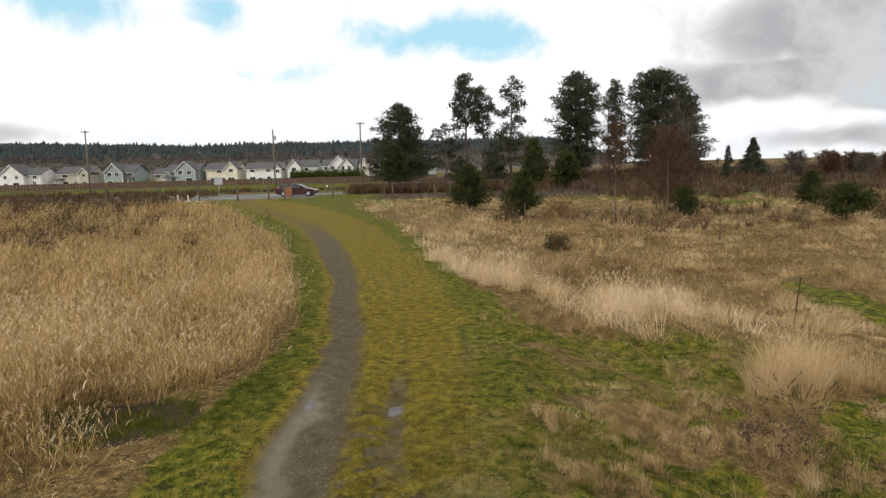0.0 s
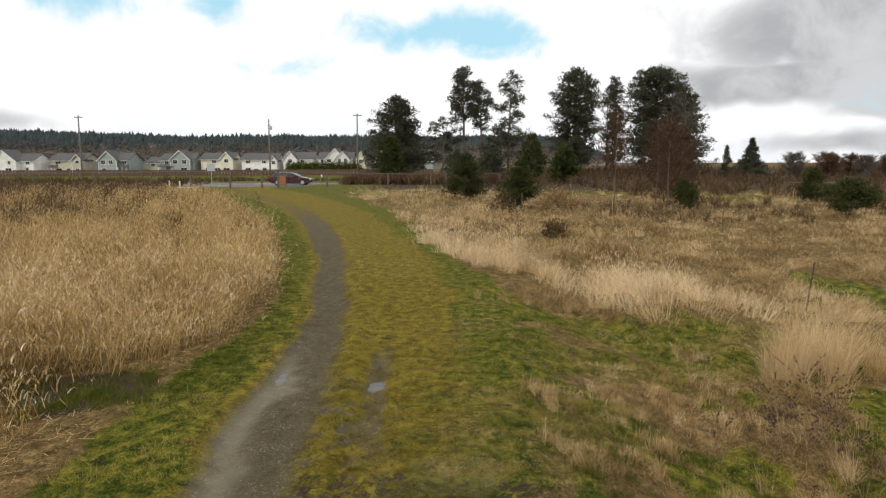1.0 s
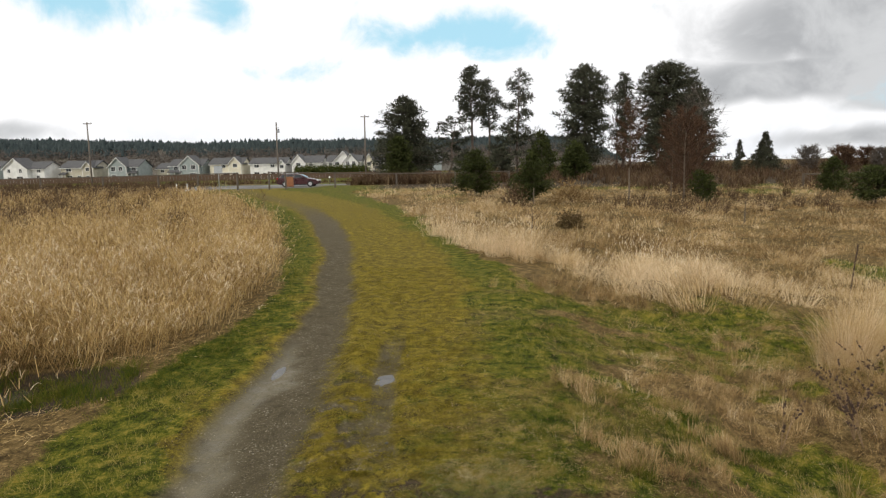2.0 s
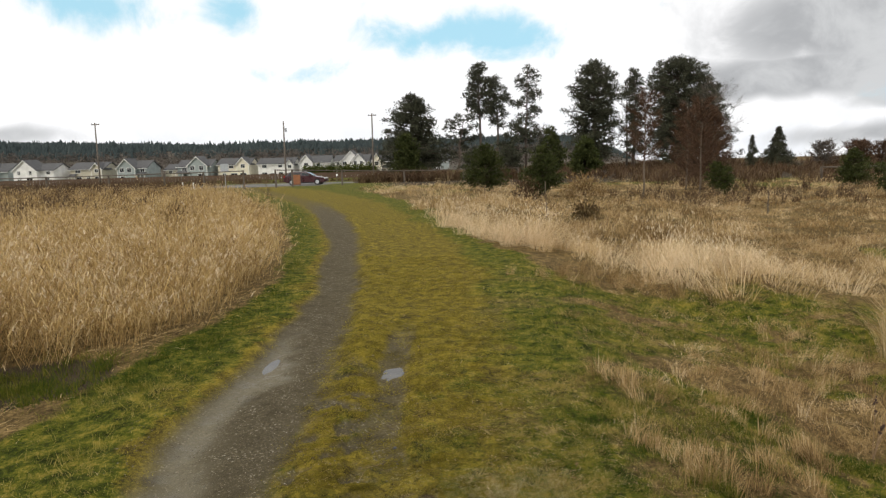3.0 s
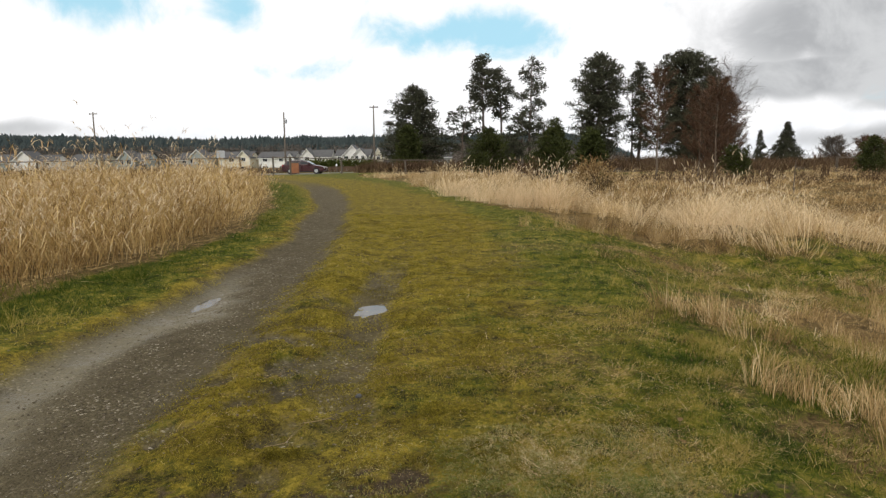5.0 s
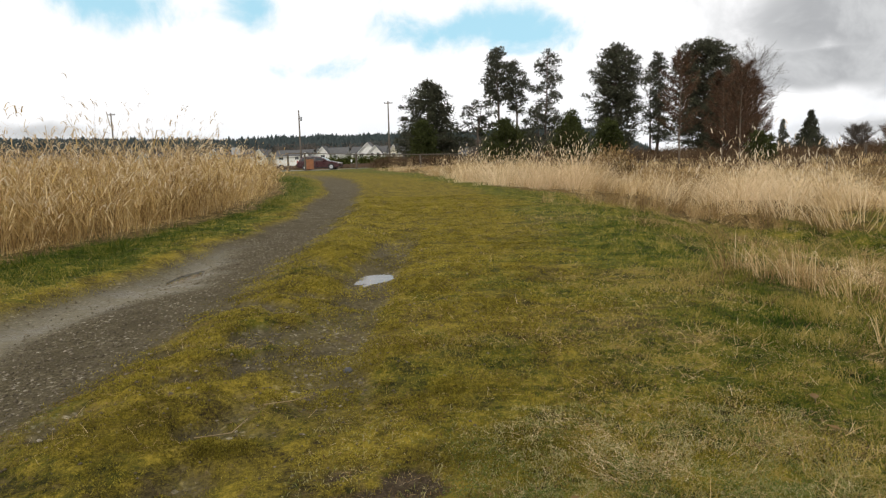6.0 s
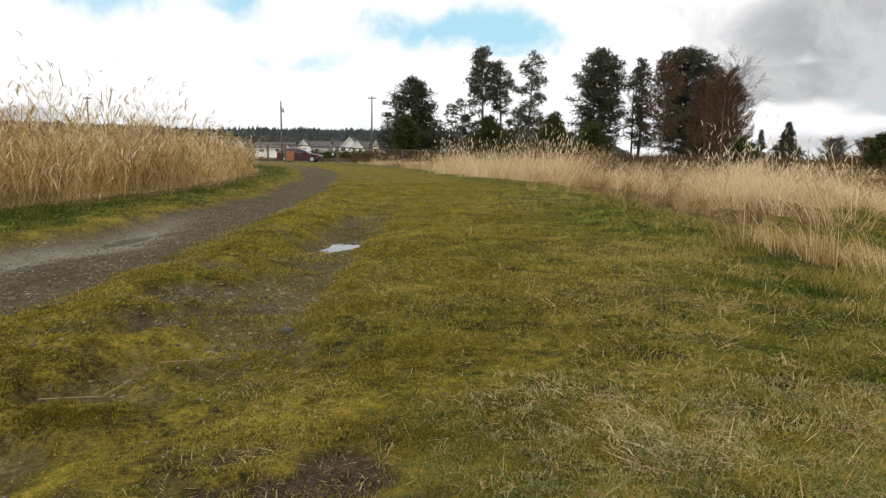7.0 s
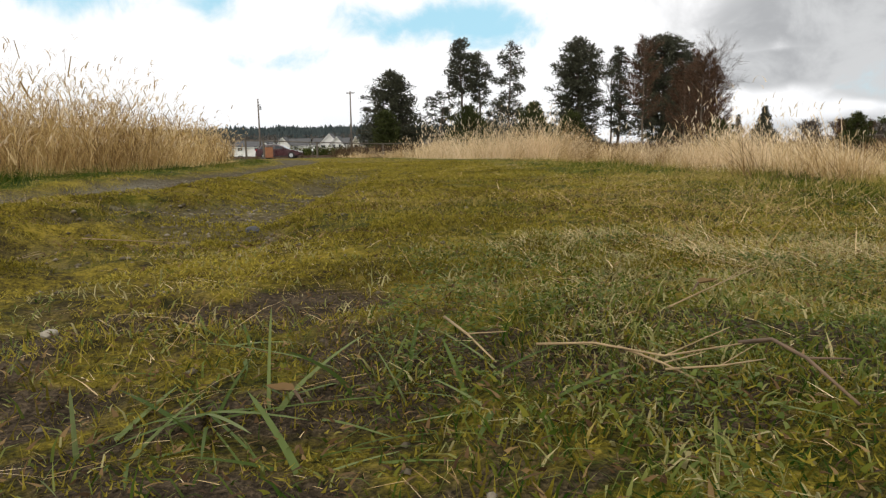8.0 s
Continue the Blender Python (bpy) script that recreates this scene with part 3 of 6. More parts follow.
puddle(-4.25, 7.3, 0.75, 1.1, float(height(-4.25, 7.35)) + 0.012, 0, 11, "boggy pool among wet green tufts beside reeds")


def in_view(x, y, margin):
    return np.abs(x) < 0.78 * (y + 0.5) + margin


def scatter(rng, count, x0, x1, y0, y1, margin=2.0):
    x, y = rng.uniform(x0, x1, count), rng.uniform(y0, y1, count)
    keep = in_view(x, y, margin)
    return x[keep], y[keep]


FRONT = ((-3, 25), (-0.8, 21), (-0.1, 18.3), (0.7, 15.5), (1.9, 14.4), (3.1, 12.2), (3.9, 11.5), (6.1, 12.3), (7.1, 12.2), (9, 12.5), (12, 11.5), (30, 20))


def front(x):
    return np.interp(x, [p[0] for p in FRONT], [p[1] for p in FRONT])


# ---- standing dead reeds beside the trail ----
def build_reeds():
    rng = np.random.default_rng(7)
    stems, leaves, plumes = [], [], []
    for count, x0, x1, y0, y1, scale, nleaf in ((30000, -12, -2.8, 4.0, 13, 1.05, 2), (28000, -24, -2.8, 13, 26, 1.8, 2), (27000, -52, -5, 26, 56, 3.7, 1), (5200, -9, -2.8, -3, 4.0, 1.6, 1)):
        x, y = scatter(rng, count // 11, x0, x1, y0, y1, 2.5 if y0 > 0 else 12)
        bunch = np.repeat(np.arange(len(x)), 11)
        ox, oy = rng.normal(0, 0.075 + 0.02 * scale, len(bunch)), rng.normal(0, 0.075 + 0.02 * scale, len(bunch))
        bunch_tall, bunch_tone, bunch_lean = rng.normal(1.0, 0.2, len(x)), rng.normal(0, 0.17, len(x)), rng.beta(1.5, 3.2, len(x))
        x, y, fan = x[bunch] + ox, y[bunch] + oy, np.arctan2(oy, ox)
        d = line(REED_EDGE, y) - x
        dens = soft(fbm(x, y, 1.8, 71), 0.25, 0.5)
        hollow = soft(fbm(x, y, 2.6, 73), 0.34, 0.48)
        keep = (d + rng.normal(0, 0.14, len(x)) > 0.12) & (rng.random(len(x)) < 0.35 + 0.65 * dens) & (bog(x, y) > 0.85 + rng.normal(0, 0.1, len(x))) & (rng.random(len(x)) < 0.14 + 0.86 * hollow)
        keep &= ~((y < 8.3) & (d < 0.5) & (rng.random(len(x)) < 0.9)) & ~((y < 6.9) & (x > -5.6) & (rng.random(len(x)) < 0.4))
        x, y, d, bunch, fan = x[keep], y[keep], d[keep], bunch[keep], fan[keep]
        n = len(x)
        z = height(x, y)
        tall = np.clip(bunch_tall[bunch], 0.55, 1.35) * (0.52 + 0.36 * soft(d, 0.0, 1.2)) * (0.6 + 0.8 * fbm(x, y, 1.2, 75)) * rng.uniform(0.7, 1.2, n)
        tall *= 1 - 0.2 * soft(y, 20, 40)
        tall = np.where(rng.random(n) < 0.09, rng.uniform(0.8, 1.12, n), tall * 1.08)
        tall *= 1 - 0.4 * soft(7.0 - y, 0, 0.6) * soft(x, -6.0, -4.8)
        drift = -0.25 + 5.0 * (fbm(x, y, 1.1, 77) - 0.5)
        bearing = np.arctan2(np.sin(drift) + 0.9 * np.sin(fan), np.cos(drift) + 0.9 * np.cos(fan)) + rng.normal(0, 0.45, n)
        lean = np.clip(rng.normal(0.14, 0.12, n) + 0.75 * bunch_lean[bunch] + 0.6 * soft(fbm(x, y, 0.9, 78), 0.42, 0.68) + 0.5 * soft(0.35 - d, 0, 0.5) * rng.random(n), 0.03, 0.9)
        stems.append(blades(x, y, z, tall, 0.0042 * scale, lean, bearing, 3 if scale < 2 else 2, rng=rng, tone=np.clip(rng.beta(2, 2.6, n) + bunch_tone[bunch] + 0.6 * (fbm(x, y, 0.7, 79) - 0.5) + 0.7 * (fbm(x, y, 2.2, 80) - 0.5), 0, 1), kink=0.5 * bunch_lean[bunch]))
        for k in range(nleaf):
            s = rng.uniform(0.15, 0.8, n)
            reach = lean * tall * s ** 1.6
            lx, ly, lz = x + np.cos(bearing) * reach, y + np.sin(bearing) * reach, z + tall * s * 0.92
            leaves.append(blades(lx, ly, lz, rng.uniform(0.14, 0.34, n), 0.0085 * scale * rng.uniform(0.6, 1.2, n), rng.uniform(0.5, 0.95, n), rng.uniform(0, 6.28, n), 2, rng=rng, tone=np.clip(rng.beta(2, 2.2, n) + 0.7 * (fbm(x, y, 0.7, 79) - 0.5), 0, 1), kink=0.9))
        has = rng.random(n) < 0.25 + 0.6 * soft(bunch_tall[bunch], 0.85, 1.2)
        reach = lean * tall
        tx, ty = x + np.cos(bearing) * reach * 0.93, y + np.sin(bearing) * reach * 0.93
        tz = z + tall * np.sqrt(np.clip(1 - lean ** 2 * 0.8, 0.04, 1)) * 0.95
        m = int(has.sum())
        for k in range(2 if scale < 1.5 else 1):
            plumes.append(blades(tx[has], ty[has], tz[has] - 0.025 * k, rng.uniform(0.06, 0.13, m), (0.0115 if scale < 1.5 else 0.014) * scale ** 0.8 * rng.uniform(0.6, 1.2, m), rng.uniform(0.6, 0.98, m), bearing[has] + rng.normal(0, 0.8, m), 3 if scale < 1.5 else 2, rng=rng, kink=0.9, curl=1.35, tone=rng.uniform(0.0, 1.0 if scale < 1.5 else 0.5, m)))
    # lodged stalks along the verge
    n = 4200
    y = rng.uniform(4.2, 24, n)
    x = line(REED_EDGE, y) - rng.normal(0.18, 0.26, n) - 0.6 * rng.random(n) * (y < 8)
    keep = bog(x, y) > 0.9
    x, y = x[keep], y[keep]
    n = len(x)
    stems.append(blades(x, y, height(x, y) + rng.uniform(0.005, 0.05, n), rng.uniform(0.06, 0.24, n), 0.0042 * (1 + y / 14), rng.uniform(0.9, 0.99, n), rng.normal(0.2, 1.3, n), 3, rng=rng, tone=rng.uniform(0.15, 0.95, n), curl=1.1, rise_by=rng.uniform(0.0, 0.3, n)))
    v, f, t = joined(stems + leaves)
    stuff("reeds", mesh_of("reeds", v, f, REED, t), "dense standing dry golden reeds beside the trail", "reeds")
    v, f, t = joined(plumes)
    stuff("reed_seed_heads", mesh_of("reed_seed_heads", v, f, HEADS, t), "pale feathery seed heads on dry reeds", "seed heads")


build_reeds()


# ---- bleached grass of the open field ----
def hummocks(rng, x, y, per, length, radius, scale, steps, light, lean=(0.3, 0.98), bow=(0.1, 1.2), sweep=0.7, rise=(0.8, 1.0), stray=0.5):
    """Tussocks whose blades rise from the middle, arch over to all sides and lie tangled on one another."""
    k = len(x)
    i = np.repeat(np.arange(k), per)
    n = k * per
    a, r = rng.uniform(0, 2 * np.pi, n), np.sqrt(rng.random(n))
    px, py = x[i] + np.cos(a) * r * radius[i], y[i] + np.sin(a) * r * radius[i]
    drift = (14.0 * fbm(x, y, 1.6, 85) + rng.normal(0, stray, k))[i]
    bearing = np.arctan2(np.sin(a) * r + sweep * np.sin(drift), np.cos(a) * r + sweep * np.cos(drift)) + rng.normal(0, 0.55, n)
    crown = 1.12 - 0.45 * r * r
    tone = np.clip(light[i] + rng.normal(0, 0.20, n) + np.repeat(rng.normal(0, 0.15, k), per), 0, 1)
    return blades(px, py, height(px, py) - 0.004, length[i] * crown * rng.uniform(0.6, 1.15, n), 0.0042 * scale * rng.uniform(0.5, 1.35, n), rng.uniform(*lean, n), bearing, steps, rng=rng, tone=tone, kink=rng.uniform(*bow, n), curl=1.35, rise_by=rng.uniform(*rise, n))


# single clumps of the field: x, y, spread, tussocks, blade length, tone
CLUMPS = (
    (5.15, 8.8, 0.26, 16, 1.22, 0.74), (5.7, 9.1, 0.34, 17, 1.15, 0.68), (6.5, 9.0, 0.4, 14, 0.85, 0.52), (4.6, 8.2, 0.28, 9, 0.55, 0.40), (4.7, 7.3, 0.25, 9, 0.46, 0.34),
    (1.22, 7.04, 0.08, 6, 0.32, 0.5), (1.34, 6.86, 0.10, 4, 0.22, 0.42), (3.0, 7.9, 0.35, 10, 0.30, 0.45), (3.6, 8.2, 0.3, 9, 0.32, 0.42), (4.1, 7.7, 0.3, 8, 0.34, 0.4),
    (1.9, 11.6, 0.3, 12, 0.46, 0.34), (2.5, 11.9, 0.35, 14, 0.5, 0.32), (3.2, 11.6, 0.3, 10, 0.44, 0.36), (3.9, 9.7, 0.25, 6, 0.22, 0.5), (4.5, 10.0, 0.3, 6, 0.24, 0.5),
    (3.7, 5.7, 0.3, 10, 0.5, 0.52), (2.9, 5.4, 0.25, 6, 0.36, 0.5), (4.2, 6.2, 0.3, 9, 0.5, 0.42), (3.3, 6.6, 0.3, 8, 0.3, 0.42), (2.6, 6.9, 0.3, 7, 0.22, 0.45),
    (1.25, 5.78, 0.09, 9, 0.2, 0.42), (1.5, 5.58, 0.13, 12, 0.2, 0.42), (1.85, 5.75, 0.16, 10, 0.2, 0.4), (2.3, 6.15, 0.12, 12, 0.26, 0.32), (2.0, 6.5, 0.2, 8, 0.16, 0.45), (2.1, 7.2, 0.25, 9, 0.2, 0.45), (2.7, 7.6, 0.25, 9, 0.2, 0.5),
)


def build_field():
    rng = np.random.default_rng(17)
    out, plumes = [], []
    # tall bleached stand: count, x from, x to, y from, y to, blade scale, blades each, bends
    for count, x0, x1, y0, y1, scale, per, steps in ((1100, -1, 16, 11, 20, 1.35, 64, 3), (1500, -3, 30, 19, 32, 2.7, 33, 2), (1700, -8, 52, 30, 56, 4.8, 18, 2)):
        x, y = scatter(rng, count, x0, x1, y0, y1, 3)
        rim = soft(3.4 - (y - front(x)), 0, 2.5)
        gap = fbm(x, y, 2.2, 81)
        keep = (y > front(x) + rng.normal(0, 0.3, len(x))) & (x > line(FIELD_EDGE, y) + rng.normal(0.1, 0.3, len(x))) & (rng.random(len(x)) < soft(gap, 0.34, 0.48) + 0.2 + 0.65 * rim)
        keep &= np.hypot((x - 10.3) / 1.0, (y - 15) / 3.0) > 1
        x, y, rim = x[keep], y[keep], rim[keep]
        k = len(x)
        swell = soft(fbm(x, y, 1.5, 83), 0.34, 0.66)
        ln = (0.34 + 0.22 * rim + 0.46 * swell) * rng.uniform(0.75, 1.2, k) * (1 - 0.3 * soft(x, 4, 10))
        # lit tops painted into the tone by swell; also paler at rim, darker rightward
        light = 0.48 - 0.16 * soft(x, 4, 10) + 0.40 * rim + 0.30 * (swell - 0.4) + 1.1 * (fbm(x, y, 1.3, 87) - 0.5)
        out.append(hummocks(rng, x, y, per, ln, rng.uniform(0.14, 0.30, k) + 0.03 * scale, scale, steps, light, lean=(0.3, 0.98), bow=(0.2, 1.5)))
        m = k * 9
        px, py = np.repeat(x, 9) + rng.normal(0, 0.18, m), np.repeat(y, 9) + rng.normal(0, 0.18, m)
        edge = soft(4.5 - (py - front(px)), 0, 3.0) * soft(7 - px, 0, 3)
        use = rng.random(m) < 0.3 + 0.7 * np.repeat(swell, 9)
        px, py, edge, tip = px[use], py[use], edge[use], np.repeat(ln, 9)[use]
        m = len(px)
        plumes.append(blades(px, py, height(px, py) + tip * rng.uniform(0.45, 0.9, m), rng.uniform(0.05, 0.12, m), (0.0052 + 0.004 * edge) * scale, rng.uniform(0.3, 0.9, m), rng.uniform(0, 6.28, m), 2, rng=rng, tone=np.clip(rng.uniform(0, 0.7, m) + 0.55 * edge, 0, 1)))
    # low tangled tussocks in front of it
    x, y = scatter(rng, 4400, 0.8, 13, 4.6, 13, 2)
    xb, yb = rng.uniform(0.8, 8, 400), rng.uniform(-4, 4.6, 400)
    x, y = np.concatenate([x, xb]), np.concatenate([y, yb])
    keep = (y < front(x) + 0.3) & (x > line(FIELD_EDGE, y) + rng.normal(0.15, 0.25, len(x))) & (rng.random(len(x)) < 0.14 + 0.86 * mats(x, y))
    x, y = x[keep], y[keep]
    k = len(x)
    ln = rng.uniform(0.10, 0.24, k) * (0.75 + 0.6 * soft(fbm(x, y, 0.8, 84), 0.4, 0.65)) * (0.7 + 0.3 * soft(y, 6, 7.5))
    # strong tone swing paints the shadowed sides and gaps of the tussocks
    out.append(hummocks(rng, x, y, 36, ln, rng.uniform(0.08, 0.2, k), 0.75, 3, 0.24 + 1.9 * (fbm(x, y, 0.36, 89) - 0.5), lean=(0.6, 0.99), bow=(0.4, 1.3), sweep=0.6, rise=(0.15, 0.85), stray=1.6))
    for cx, cy, r, k, ln, light in CLUMPS:
        x, y = rng.normal(cx, r, k), rng.normal(cy, r, k)
        tall = ln > 0.6
        out.append(hummocks(rng, x, y, 130 if tall else 66, np.full(k, ln) * rng.uniform(0.6, 1.15, k), np.full(k, 0.12 if tall else 0.07), 0.7 if tall else 0.48, 3, np.full(k, light), lean=(0.08, 0.7) if tall else (0.05, 0.8), bow=(0.0, 0.5) if tall else (0.0, 0.9), sweep=0.25 if tall else 0.9))
        if tall:
            m = k * 26
            px, py = np.repeat(x, 26) + rng.normal(0, 0.2, m), np.repeat(y, 26) + rng.normal(0, 0.2, m)
            plumes.append(blades(px, py, height(px, py) + ln * rng.uniform(0.55, 1.0, m), rng.uniform(0.04, 0.09, m), np.full(m, 0.005), rng.uniform(0.2, 0.8, m), rng.uniform(0, 6.28, m), 2, rng=rng, tone=rng.uniform(0, 0.8, m)))
    v, f, t = joined(out)
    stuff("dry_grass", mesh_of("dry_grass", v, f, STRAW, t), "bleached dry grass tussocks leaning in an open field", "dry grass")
    v, f, t = joined(plumes)
    stuff("dry_grass_seed_heads", mesh_of("dry_grass_seed_heads", v, f, HEADS, t), "pale seed heads above bleached field grass", "seed heads")


build_field()


# ---- short turf, moss and litter on the trail ----
def build_turf():
    rng = np.random.default_rng(27)
    turf, moss, dead, clover = [], [], [], []
    layers = ((80000, -0.62, 0.6, 4.94, 5.5, 0.45), (140000, -1.2, 1.9, 5.35, 6.2, 0.6), (125000, -1.7, 2.9, 6.0, 7.2, 0.85), (110000, -3.6, 5.2, 6.8, 9.2, 1.3), (84000, -4.2, 7.6, 9.0, 14, 2.1), (40000, -9, 3, 14, 30, 3.8), (20000, -24, 2, 30, 62, 8.0), (26000, -4.2, -1.5, 4.3, 7.2, 1.1), (22000, 0.45, 1.9, 4.9, 5.5, 0.8), (36000, 1.8, 5.5, 4.9, 7.0, 1.0), (22000, -4.0, 4.5, -4, 4.94, 3.0))
    for count, x0, x1, y0, y1, scale in layers:
        x, y = scatter(rng, count, x0, x1, y0, y1, 0.4 if y0 > 0 else 12)
        gravel, ms, green, mud, wet = zones(x, y)
        n = len(x)
        roll = rng.random(n)
        patch = fbm(x, y, 0.16, 91)
        clump = fbm(x, y, 0.45, 93)
        bare = soft(fbm(x, y, 0.13, 94), 0.38, 0.56) * (1 - 0.6 * soft(fbm(x, y, 0.34, 95), 0.46, 0.6) * soft(-y, -6.6, -5.6) * soft(-x, 0.1, 0.4))
        bare = 1 - (1 - bare) * (0.35 + 0.65 * soft(-y, -9, -6.5))
        is_moss = (roll < ms * (0.1 + 1.1 * patch) * (0.06 + 0.94 * bare)) & (gravel < 0.62) & (mud * rng.random(n) < 0.45)
        lawn = 1 - 0.82 * soft(-x, 0.02, 0.16) * soft(-y, -5.7, -5.35) * soft(x, -1.3, -1.0)
        is_turf = ~is_moss & (roll < lawn * green * (0.3 + 1.0 * patch) * (0.4 + 0.6 * bare) * (1 - 0.8 * ms * soft(y, 5.15, 5.35))) & (gravel < 0.3) & (mud < 0.5) & (x > line(REED_EDGE, y) - 0.3)
        k = int(is_turf.sum())
        a, b = x[is_turf], y[is_turf]
        verge = soft(line(GRAVEL_LEFT, b) - a, 0, 0.6)
        rough = np.maximum(verge, soft(a, 0.7, 1.5))
        ln = (0.012 + 0.042 * verge + 0.026 * soft(a, 0.25, 1.3) + 0.016 * clump[is_turf]) * (1 + rough * (1.5 * soft(patch[is_turf], 0.35, 0.65) - 0.5)) * rng.uniform(0.5, 1.4, k) * min(scale, 1.6) ** 0.5
        # random tone, plus painted shade between tufts (patch) and a sunlit middle band
        tone = rng.beta(2, 2.4, k) + rng.normal(0, 0.18, k) + 0.3 * (1 - verge) * rng.random(k) - 0.34 * verge + 1.2 * (clump[is_turf] - 0.5) + 1.7 * (patch[is_turf] - 0.5) + 0.7 * (fbm(a, b, 1.7, 96) - 0.5) + 0.2 * soft(-b, -8.0, -6.5) * soft(b, 5.12, 5.3) * soft(-a, -1.0, -0.4) - 0.30 * soft(-b, -5.2, -5.08) + 0.28 * soft(b, 5.12, 5.25) * soft(-b, -7.4, -6.6) * soft(-a, -0.6, -0.35) - 0.24 * soft(a, 0.45, 0.9) * soft(-b, -7.0, -6.2) + 0.1 * soft(b, 5.4, 5.8) * soft(a, -0.4, 0.1) * soft(-a, -1.2, -0.8) - 0.02 * soft(a, 0.6, 1.4) * soft(-b, -10, -8)
        turf.append(blades(a, b, height(a, b) - 0.002, ln, 0.0026 * scale * rng.uniform(0.6, 1.4, k), rng.uniform(0.2, 0.97, k), rng.uniform(0, 6.28, k), 1 if scale > 1.15 else 2, rng=rng, tone=np.clip(tone, 0, 1), rise_by=rng.uniform(0.3, 0.95, k)))
        k = int(is_moss.sum())
        a, b = x[is_moss], y[is_moss]
        moss.append(blades(a, b, height(a, b) - 0.002, rng.uniform(0.005, 0.016, k) * (0.5 + clump[is_moss]) * min(scale + 0.25, 2.0) ** 0.5, 0.0032 * scale * rng.uniform(0.6, 1.4, k), rng.uniform(0.2, 0.95, k), rng.uniform(0, 6.28, k), 1, rng=rng, tone=np.clip(rng.beta(2, 2.4, k) + 0.9 * (clump[is_moss] - 0.5) + 0.15 * soft(b, 5.8, 7), 0, 1)))
        thin = min(1.0, 42000 * (x1 - x0) * (y1 - y0) / count)
        is_dead = (rng.random(n) < thin * (0.018 + 0.030 * soft(x, -0.1, 0.4) * (0.7 + 0.3 * soft(-y, -7, -6))) * (0.6 + 0.4 * soft(y, 5.2, 5.6)) * (0.05 + 1.9 * soft(clump, 0.47, 0.6))) & (gravel < 0.3) & (x > line(REED_EDGE, y))
        k = int(is_dead.sum())
        a, b = x[is_dead], y[is_dead]
        dead.append(blades(a, b, height(a, b) + 0.003, rng.uniform(0.015, 0.07, k), 0.0017 * scale * rng.uniform(0.5, 1.3, k), rng.uniform(0.8, 0.99, k), rng.normal(0.3, 1.1, k) + rng.integers(0, 2, k) * 3.14, 2, rng=rng, tone=rng.uniform(0.3, 0.9, k), curl=1.15, rise_by=np.where(rng.random(k) < 0.2, 0.8, 0.22)))
        is_leaf = (rng.random(n) < (0.10 + 0.08 * soft(-y, -5.4, -5.2)) * soft(fbm(x, y, 0.12, 99), 0.46, 0.66) * green * soft(x, -0.2, 0.05)) & (gravel < 0.3) & (mud < 0.4) & (y < 9)
        k = int(is_leaf.sum())
        a, b = x[is_leaf], y[is_leaf]
        clover.append(blades(a, b, height(a, b) + rng.uniform(0, 0.010, k), rng.uniform(0.003, 0.0075, k), 0.0036 * max(scale, 0.6) * rng.uniform(0.45, 1.2, k), rng.uniform(0.8, 0.99, k), rng.uniform(0, 6.28, k), 3, rng=rng, tone=rng.uniform(0.2, 0.75, k), rise_by=rng.uniform(0.2, 0.9, k)))
    for count, x0, x1, y0, y1, size in ((90000, -1.3, -0.5, 4.95, 5.7, 0.6), (200000, -0.48, 0.4, 4.97, 5.4, 0.3), (150000, -0.6, 0.6, 5.35, 5.8, 0.5), (170000, -1.25, 0.8, 5.6, 6.7, 0.9), (130000, -1.35, 0.9, 6.5, 9, 1.5), (50000, -1.7, 0.9, 9, 14, 2.6)):
        x, y = scatter(rng, count, x0, x1, y0, y1, 0.1)
        gravel, ms, green, mud, wet = zones(x, y)
        cover = soft(0.6 * fbm(x, y, 0.13, 44) + 0.4 * fbm(x, y, 0.04, 48, 2), 0.41, 0.53) * (1 - gravel) * ms * (1 - 0.7 * soft(fbm(x, y, 0.34, 95), 0.46, 0.6) * soft(-y, -6.6, -5.6))
        keep = (rng.random(len(x)) < cover) & (mud * rng.random(len(x)) < 0.3)
        x, y = x[keep], y[keep]
        k = len(x)
        cushion = 0.008 * soft(fbm(x, y, 0.10, 44), 0.4, 0.65)
        moss.append(blades(x, y, height(x, y) + cushion * rng.random(k), rng.uniform(0.004, 0.009, k) * size ** 0.5, 0.0042 * size * rng.uniform(0.6, 1.3, k), rng.uniform(0.5, 0.98, k), rng.uniform(0, 6.28, k), 1, rng=rng, tone=np.clip(rng.beta(2, 2, k) + 0.8 * (fbm(x, y, 0.3, 42) - 0.5), 0, 1), rise_by=0.8))
    v, f, t = joined(turf + clover)
    stuff("turf", mesh_of("turf", v, f, TURF, t), "short green grass growing along the trail", "grass")
    v, f, t = joined(moss)
    stuff("moss", mesh_of("moss", v, f, MOSS, t), "yellow-green moss between the wheel tracks", "moss")
    v, f, t = joined(dead)
    stuff("straw_litter", mesh_of("straw_litter", v, f, STRAW, t), "dead straw blades lying in the turf", "litter")
    # brown leaf crumbs in moss and turf
    x, y = scatter(rng, 30000, -1.4, 1.2, 4.95, 7.4, 0.3)
    near = np.hypot((x - 0.2) / 0.14, (y - 5.24) / 0.1) < 1
    keep = (fbm(x, y, 0.2, 98) > 0.42) & (zones(x, y)[0] < 0.6) | near
    x, y = np.concatenate([x[keep], rng.normal(0.2, 0.06, 260), rng.uniform(-0.3, 0.08, 1500)]), np.concatenate([y[keep], rng.normal(5.24, 0.045, 260), rng.uniform(4.97, 5.26, 1500)])
    n = len(x)
